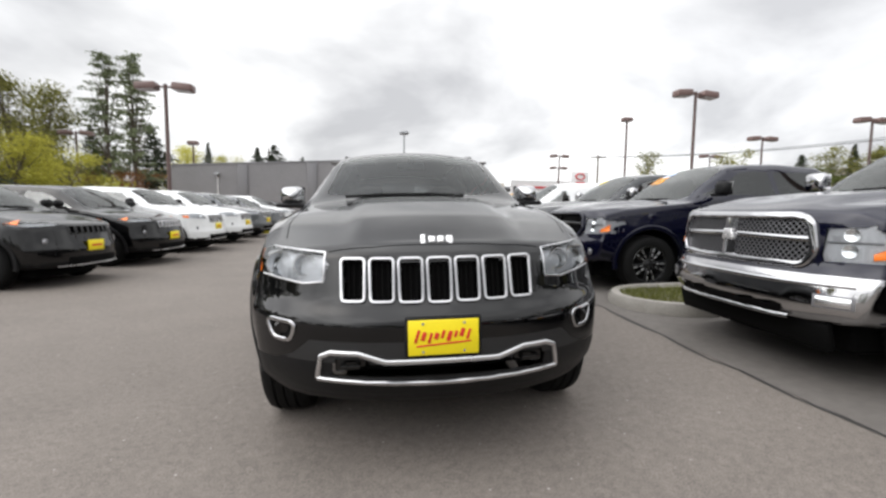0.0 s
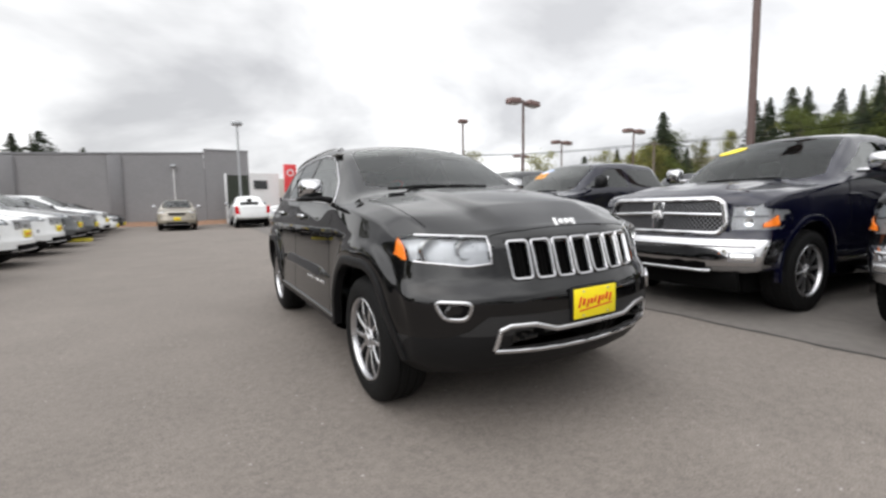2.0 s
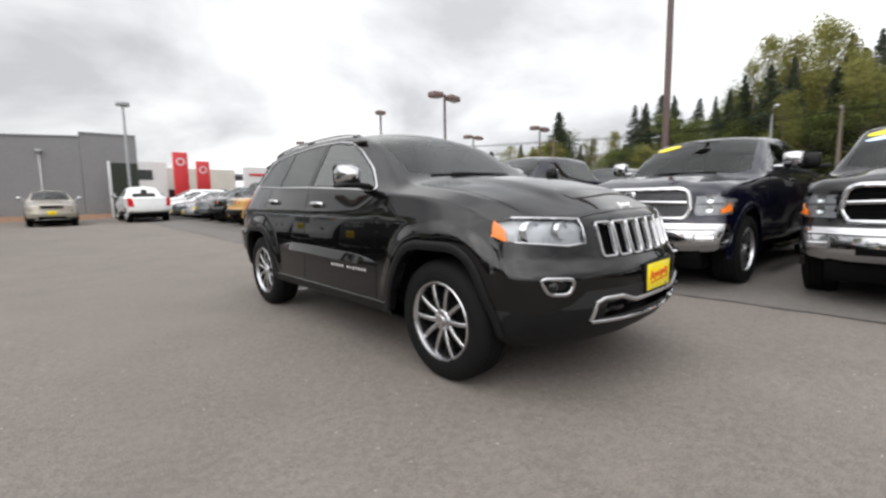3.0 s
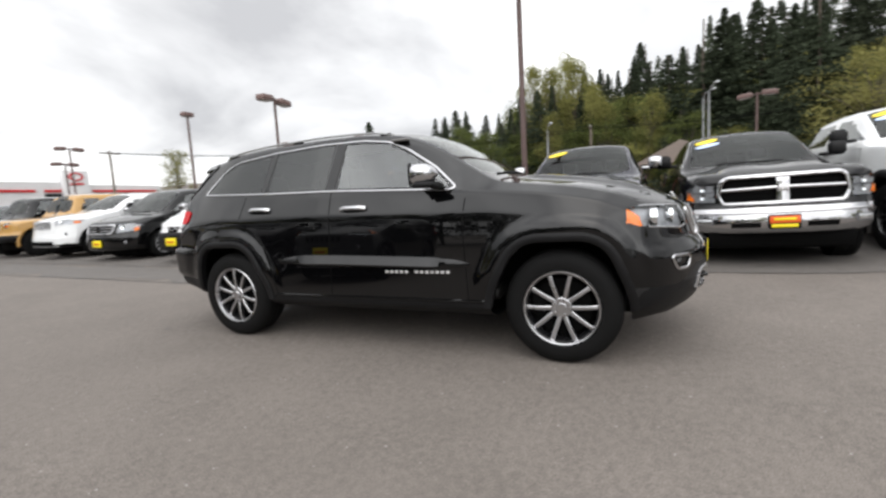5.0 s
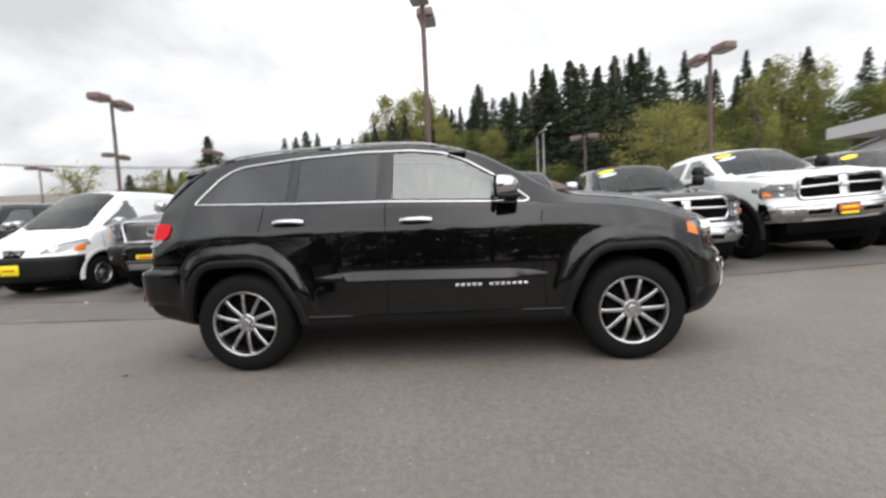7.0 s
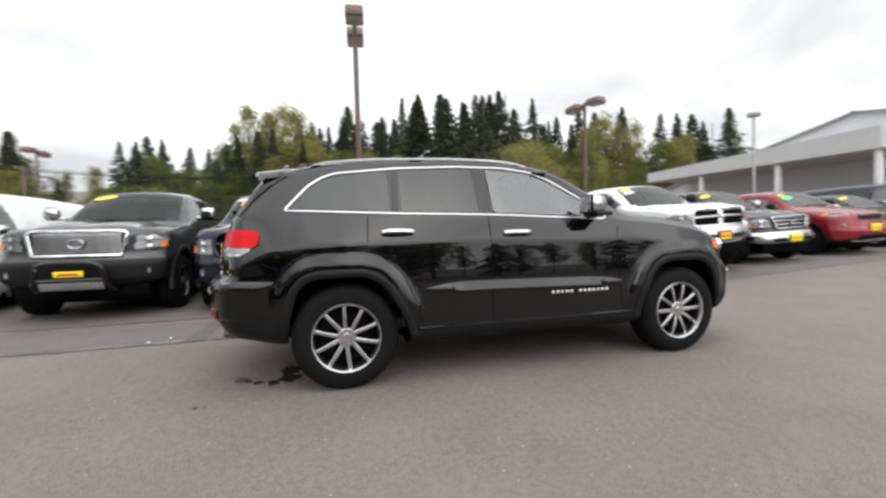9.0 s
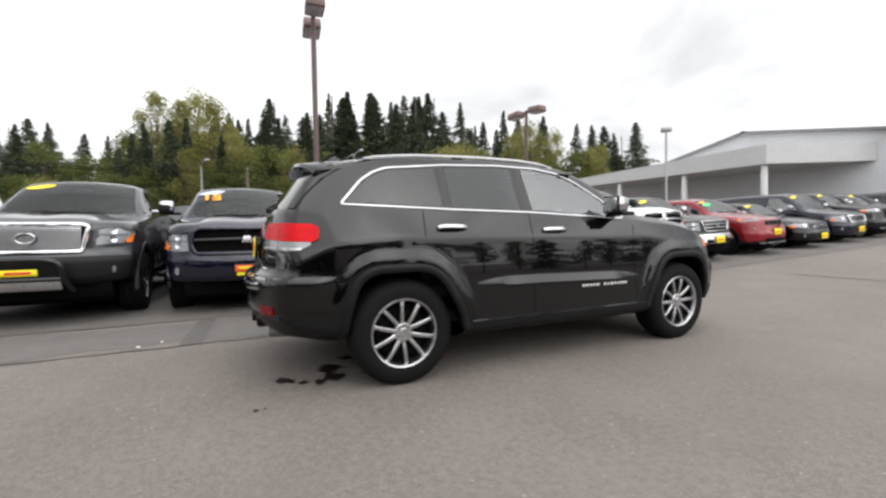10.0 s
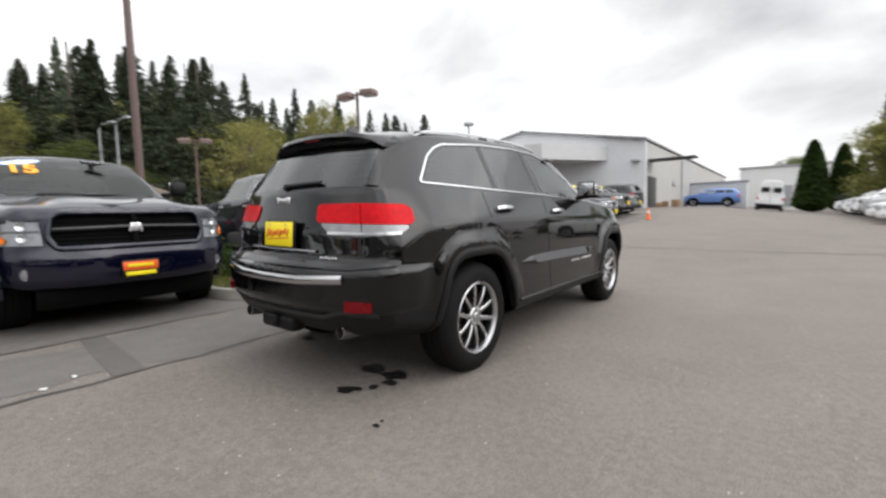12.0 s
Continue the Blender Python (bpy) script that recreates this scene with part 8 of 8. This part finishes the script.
def proto_tree(kind, i):
    if (kind, i) in PROTO:
        return PROTO[kind, i]
    if kind in ("fir", "greyfir"):
        crown = conifer(10 + i, (0.21, 0.25, 0.17, 0.22, 0.28)[i % 5], (0.03, 0.06, 0.22, 0.10, 0.02)[i % 5], (1.7, 1.7, 1.2, 1.5, 2.0)[i % 5], (0.35, 0.30, 0.15, 0.45, 0.35)[i % 5], (1.3, 1.1, 1.0, 1.35, 1.2)[i % 5])
        tr = trunk_set(0.97, 0.011, (), i)
        mt, cat = (FIR if kind == "fir" else FIR2), "conifer"
    elif kind == "pine":
        rng = np.random.default_rng(77 + i)
        cs, ss, ends = [], [], []
        nb, h0 = (50, 0.42) if i == 0 else (70, 0.18)
        for j in range(nb):
            h = h0 + (0.985 - h0) * (j / (nb - 1)) ** 0.9
            a, ln = rng.uniform(0, 6.28), (0.035 + 0.150 * (1 - j / nb) ** 0.7) * rng.uniform(0.4, 1.2)
            e = np.array([ln * math.cos(a), ln * math.sin(a), h])
            ends.append(e)
            m = 80
            t = rng.uniform(0.2, 1.1, (m, 1))
            cs.append(e * [1, 1, 0] * t + [0, 0, h] + rng.normal(size=(m, 3)) * [0.015, 0.015, 0.006])
            ss.append(rng.uniform(0.009, 0.019, m))
        crown = quads(np.concatenate(cs), np.concatenate(ss), rng, 0.3)
        tr = trunk_set(0.97, 0.010, ends[::2], i)
        mt, cat = PINE, "pine tree"
    elif kind == "cypress":
        rng = np.random.default_rng(5 + i)
        m = 6500
        h = rng.uniform(0, 1, m) ** 1.1
        rad = 0.155 * np.minimum(1, h / 0.10) ** 0.5 * (1 - h) ** 0.62 * rng.uniform(0.75, 1.05, m)
        a = rng.uniform(0, 6.28, m)
        crown = quads(np.stack([rad * np.cos(a), rad * np.sin(a), 0.02 + 0.97 * h], 1), rng.uniform(0.03, 0.06, m), rng)
        tr = trunk_set(0.6, 0.014, (), i)
        mt, cat = HEDGE, "cypress"
    else:
        wide = {"spring": 0.22, "leaf": 0.34, "yellow": 0.40, "olive": 0.42, "young": 0.24, "rust": 0.45}[kind]
        n = {"spring": 9500, "leaf": 12000, "yellow": 12000, "olive": 11000, "young": 4200, "rust": 4000}[kind]
        crown, ends = broadleaf(40 + i * 7 + len(kind), wide, n, 0.10, 0.0145 if kind != "young" else 0.018, 44)
        tr = trunk_set(0.72, 0.014, ends, i)
        mt, cat = {"spring": SPRING, "leaf": LEAF, "yellow": YELLOW_LEAF, "olive": OLIVE, "young": SPRING, "rust": RUST}[kind], "tree"
    PROTO[kind, i] = (mesh("trunk", *tr, BARK), mesh("crown", *crown, mt, None, False), cat)
    return PROTO[kind, i]


LABELS = {"fir": "tall dark green fir on the wooded hillside", "greyfir": "grey-green fir behind the parked cars", "pine": "tall slim pine with a bare lower trunk", "cypress": "dense dark green columnar cypress hedge tree", "spring": "slender tree in fresh spring leaf", "leaf": "rounded mid-green leafy tree", "yellow": "broad bush in yellow-green spring leaf", "olive": "broad bare-twigged tree just budding olive", "young": "small thin young tree in light leaf", "rust": "low russet-leaved shrub under the pines"}


def tree(kind, i, az, el, dist, squash=1.0, base=None, eye=(-3.4, 0.0, 1.16)):
    """A tree standing at a bearing and distance from the lane, its top at the slope el."""
    x, y = eye[0] + dist * math.cos(radians(az)), eye[1] + dist * math.sin(radians(az))
    z0 = g(x, y) if base is None else base
    h = eye[2] + el * dist - z0 + 0.05
    tr, cr, cat = proto_tree(kind, i)
    root = thing("tree", LABELS[kind], cat, Matrix.Translation((x, y, z0)) @ Matrix.Rotation(az * 7.3 + i, 4, "Z") @ Matrix.Diagonal((h * squash, h * squash, h, 1)), "wooded hillside" if dist > 70 else "trees round the car park")
    part("trunk", tr, BARK, root)
    part("crown", cr, FIR, root)
    return root


rt = random.Random(4)
# skyline firs and leafy trees on the hill: bearing, slope of the top
SKY_FIRS = [(30.6, 0.188), (22.0, 0.19), (21.0, 0.192), (19.5, 0.206), (18.0, 0.20), (15.8, 0.19), (14.0, 0.188), (3.1, 0.262), (1.5, 0.264), (0.1, 0.25), (-1.6, 0.256), (-2.9, 0.298), (-4.6, 0.265), (-7.2, 0.274), (-8.7, 0.272), (-9.3, 0.315), (-10.9, 0.314), (-12.9, 0.311), (-14.4, 0.312), (-15.7, 0.314), (-17.3, 0.305)]
SKY_FIRS2 = [(-19.0, 0.32), (-20.5, 0.32), (-21.6, 0.30), (-22.6, 0.327), (-24.4, 0.288), (-26.6, 0.30), (-28.6, 0.250), (-30.6, 0.215), (-31.9, 0.282), (-34.1, 0.262), (-36.8, 0.266), (-41.2, 0.243), (-43.2, 0.236), (-45.0, 0.233), (-46.6, 0.215), (-48.3, 0.234)]
for n, (az, el) in enumerate(SKY_FIRS + SKY_FIRS2):
    tree("fir" if n % 3 else "greyfir", (n * 2 + n // 4) % 5, az, el, rt.uniform(92, 116) if az < 12 else rt.uniform(80, 100), rt.uniform(0.95, 1.6))
for n in range(34):
    az = -31 + 36 * (n + rt.random()) / 34
    tree("fir" if n % 3 else "greyfir", n % 5, az, rt.uniform(0.19, 0.262), rt.uniform(98, 120), rt.uniform(0.95, 1.45))
# big full firs standing forward of the wood
E12 = (-2.6, 4.0, 1.12)
for i, az, el, d, sq in ((4, -23.7, 0.322, 54, 1.25), (1, -18.2, 0.327, 68, 1.5), (4, -20.6, 0.30, 64, 1.3), (3, -12.6, 0.327, 72, 1.5), (1, -9.0, 0.27, 74, 1.5), (4, -14.6, 0.29, 76, 1.4)):
    tree("fir", i, az, el, d, sq, eye=E12)
for i, az, el, d in ((0, 11.8, 0.20, 70), (3, 10.2, 0.225, 72), (1, 8.4, 0.235, 70), (0, 6.6, 0.24, 73), (4, 3.4, 0.21, 70), (1, 13.4, 0.17, 70)):
    tree("fir", i, az, el, d, 1.15)
SKY_LEAF = [("spring", 9.2, 0.292), ("spring", 8.0, 0.28), ("spring", 5.7, 0.305), ("spring", 4.4, 0.29), ("leaf", 7.0, 0.21), ("spring", 2.3, 0.22), ("leaf", -0.5, 0.19), ("spring", -3.8, 0.17), ("leaf", -6.4, 0.20), ("spring", -9.9, 0.18), ("yellow", -20.0, 0.19), ("spring", -17.0, 0.24), ("spring", -24.8, 0.20), ("olive", -26.4, 0.205), ("olive", -28.2, 0.19), ("spring", -33.2, 0.24), ("spring", -35.4, 0.257), ("spring", -38.3, 0.24), ("leaf", -40.0, 0.185), ("spring", -42.0, 0.19), ("leaf", 18.6, 0.17), ("spring", 24.0, 0.142), ("leaf", 15.0, 0.15), ("spring", 27.0, 0.13), ("leaf", 30.8, 0.15), ("spring", 33.2, 0.12), ("leaf", 12.2, 0.19), ("leaf", 10.6, 0.21), ("spring", 21.0, 0.15)]
for n, (kd, az, el) in enumerate(SKY_LEAF):
    tree(kd, n % 3, az, el, rt.uniform(74, 92), rt.uniform(0.6, 0.85) if kd == "spring" else rt.uniform(0.9, 1.2))
for n in range(40):
    az = -46 + 80 * (n + rt.random()) / 40
    el = rt.uniform(0.09, 0.16) if -30 < az < 12 else rt.uniform(0.07, 0.12)
    tree(("leaf", "fir", "spring", "leaf", "greyfir")[n % 5], n % 3, az, el, rt.uniform(58, 72), rt.uniform(1.2, 1.8))
for n in range(34):
    az = -29 + 42 * (n + rt.random()) / 34
    tree(("leaf", "spring", "fir", "spring", "greyfir")[n % 5], n % 3, az, rt.uniform(0.14, 0.215), rt.uniform(76, 92), rt.uniform(1.1, 1.6))
# budding trees scattered up the slope between the firs
for n in range(22):
    az = -45 + 54 * (n + rt.random()) / 22
    tree(("spring", "spring", "leaf")[n % 3], n % 3, az, rt.uniform(0.15, 0.235) * (1.0 if az > -30 else 0.85), rt.uniform(66, 86), rt.uniform(0.6, 0.9))
for az, el, d, sq in ((-28.4, 0.210, 50, 1.15), (-30.0, 0.165, 52, 1.3)):
    tree("olive", 1, az, el, d, sq, eye=E12)
# trees by the grey wall and the young trees in the far car park
W0 = (-0.3, -4.2, 1.23)
for kd, i, az, el, d, sq in (("pine", 0, 119.4, 0.272, 52, 1.0), ("pine", 1, 117.2, 0.280, 50, 1.0), ("spring", 0, 126.6, 0.22, 40, 1.3), ("spring", 1, 124.4, 0.21, 46, 1.1), ("yellow", 0, 126.5, 0.125, 34, 1.7), ("yellow", 1, 122.6, 0.10, 38, 1.6), ("yellow", 2, 130.5, 0.15, 34, 1.6), ("leaf", 1, 118.5, 0.11, 56, 1.5), ("rust", 0, 116.8, 0.075, 48, 1.6), ("rust", 1, 119.6, 0.07, 47, 1.6), ("greyfir", 1, 115.4, 0.16, 54, 1.5), ("yellow", 0, 112.6, 0.125, 70, 1.1), ("fir", 0, 110.5, 0.134, 70, 1.2), ("fir", 2, 103.6, 0.137, 70, 2.6), ("greyfir", 0, 105.2, 0.130, 72, 2.2), ("greyfir", 2, 100.2, 0.115, 75, 1.4), ("yellow", 1, 108.4, 0.112, 74, 1.0), ("young", 0, 57.5, 0.13, 60, 1.0), ("young", 1, 41.1, 0.118, 60, 1.2), ("young", 2, 48.8, 0.125, 46, 1.3), ("leaf", 2, 123.0, 0.09, 50, 1.8), ("fir", 1, 120.6, 0.15, 58, 1.2)):
    tree(kd, i, az, el, d, sq, eye=W0)
for kd, i, az, el, d, sq in (("fir", 1, 30.2, 0.187, 78, 1.5), ("spring", 1, 31.4, 0.128, 64, 1.5), ("greyfir", 1, 38.0, 0.108, 60, 1.8), ("fir", 0, 34.7, 0.120, 62, 1.6), ("leaf", 0, 36.4, 0.085, 60, 1.8), ("spring", 0, 33.0, 0.110, 60, 1.5)):
    tree(kd, i, az, el, d, sq, eye=(-4.15, -0.26, 1.14))
S0 = (-2.6, 4.0, 1.14)
for kd, i, az, el, d, sq in (("cypress", 0, -92.2, 0.110, 60, 1.5), ("cypress", 1, -94.4, 0.100, 62, 1.4), ("cypress", 2, -95.7, 0.080, 64, 1.3), ("greyfir", 0, -97.2, 0.19, 56, 1.2), ("spring", 1, -97.6, 0.13, 50, 1.8), ("spring", 0, -99.6, 0.17, 48, 1.6), ("leaf", 0, -90.0, 0.088, 110, 1.6), ("leaf", 1, -91.6, 0.085, 115, 1.5), ("leaf", 2, -102, 0.14, 44, 1.6), ("spring", 2, -106, 0.15, 44, 1.5)):
    tree(kd, i, az, el, d, sq, eye=S0)


# unseen trees added round the west side, to darken reflections in the lacquer
for n in range(26):
    az = 134 + 118 * (n + 0.4 * rt.random()) / 26
    tree(("fir", "leaf", "greyfir", "spring", "fir")[n % 5], n % 3, az, rt.uniform(0.20, 0.34) if az < 196 else rt.uniform(0.07, 0.14), rt.uniform(26, 36), rt.uniform(1.3, 1.9), eye=(-3.0, 0.0, 1.15))


def tufts(n, box_, h, seed, mt_name, material, label, size=0.02):
    rng = np.random.default_rng(seed)
    x, y = rng.uniform(box_[0], box_[1], n), rng.uniform(box_[2], box_[3], n)
    v, f = [], []
    for i in range(n):
        z = g(x[i], y[i]) + 0.09
        a, b = rng.uniform(0, 6.28), rng.normal(size=2) * h * 0.4
        hh = h * rng.uniform(0.5, 1.2)
        c, s = math.cos(a) * size, math.sin(a) * size
        k = len(v)
        v += [(x[i] - c, y[i] - s, z), (x[i] + c, y[i] + s, z), (x[i] + b[0], y[i] + b[1], z + hh)]
        f.append([k, k + 1, k + 2])
    ob = part(mt_name, mesh(mt_name, np.array(v), f, material, None, False), material, None)
    return tagged(ob, label, "grass", "", "stuff")


tufts(5200, (2.75, 6.2, 0.22, 1.22), 0.07, 3, "grass", GRASS, "short spring grass in the kerbed island", 0.006)


def shrub(x, y, w, h, seed, material=HEDGE, label="low clipped green shrub in the kerbed island"):
    rng = np.random.default_rng(seed)
    m = 900
    d = rng.normal(size=(m, 3))
    d /= np.linalg.norm(d, axis=1)[:, None]
    d[:, 2] = np.abs(d[:, 2])
    lump = 1 + 0.18 * np.sin(d[:, 0] * 7 + seed) * np.cos(d[:, 1] * 6)
    c = d * lump[:, None] * rng.uniform(0.6, 1.0, (m, 1)) * [w / 2, w / 2, h] + [0, 0, 0.02]
    root = thing("shrub", label, "shrub", Matrix.Translation((x, y, g(x, y) + 0.08)), "island shrubs")
    part("foliage", mesh("foliage", *quads(c, rng.uniform(0.04, 0.09, m), rng), material, None, False), material, root)
    part("stems", join(*[tube([(0, 0, 0), (math.cos(a) * w * 0.2, math.sin(a) * w * 0.2, h * 0.6)], 0.012, 5, 0.005) for a in (0.3, 2.2, 4.4)]), BARK, root)


for i, (x, y) in enumerate(((4.6, 0.75), (5.5, 0.70), (6.3, 0.75), (8.6, 0.7))):
    shrub(x, y, 0.95, 0.62, i)
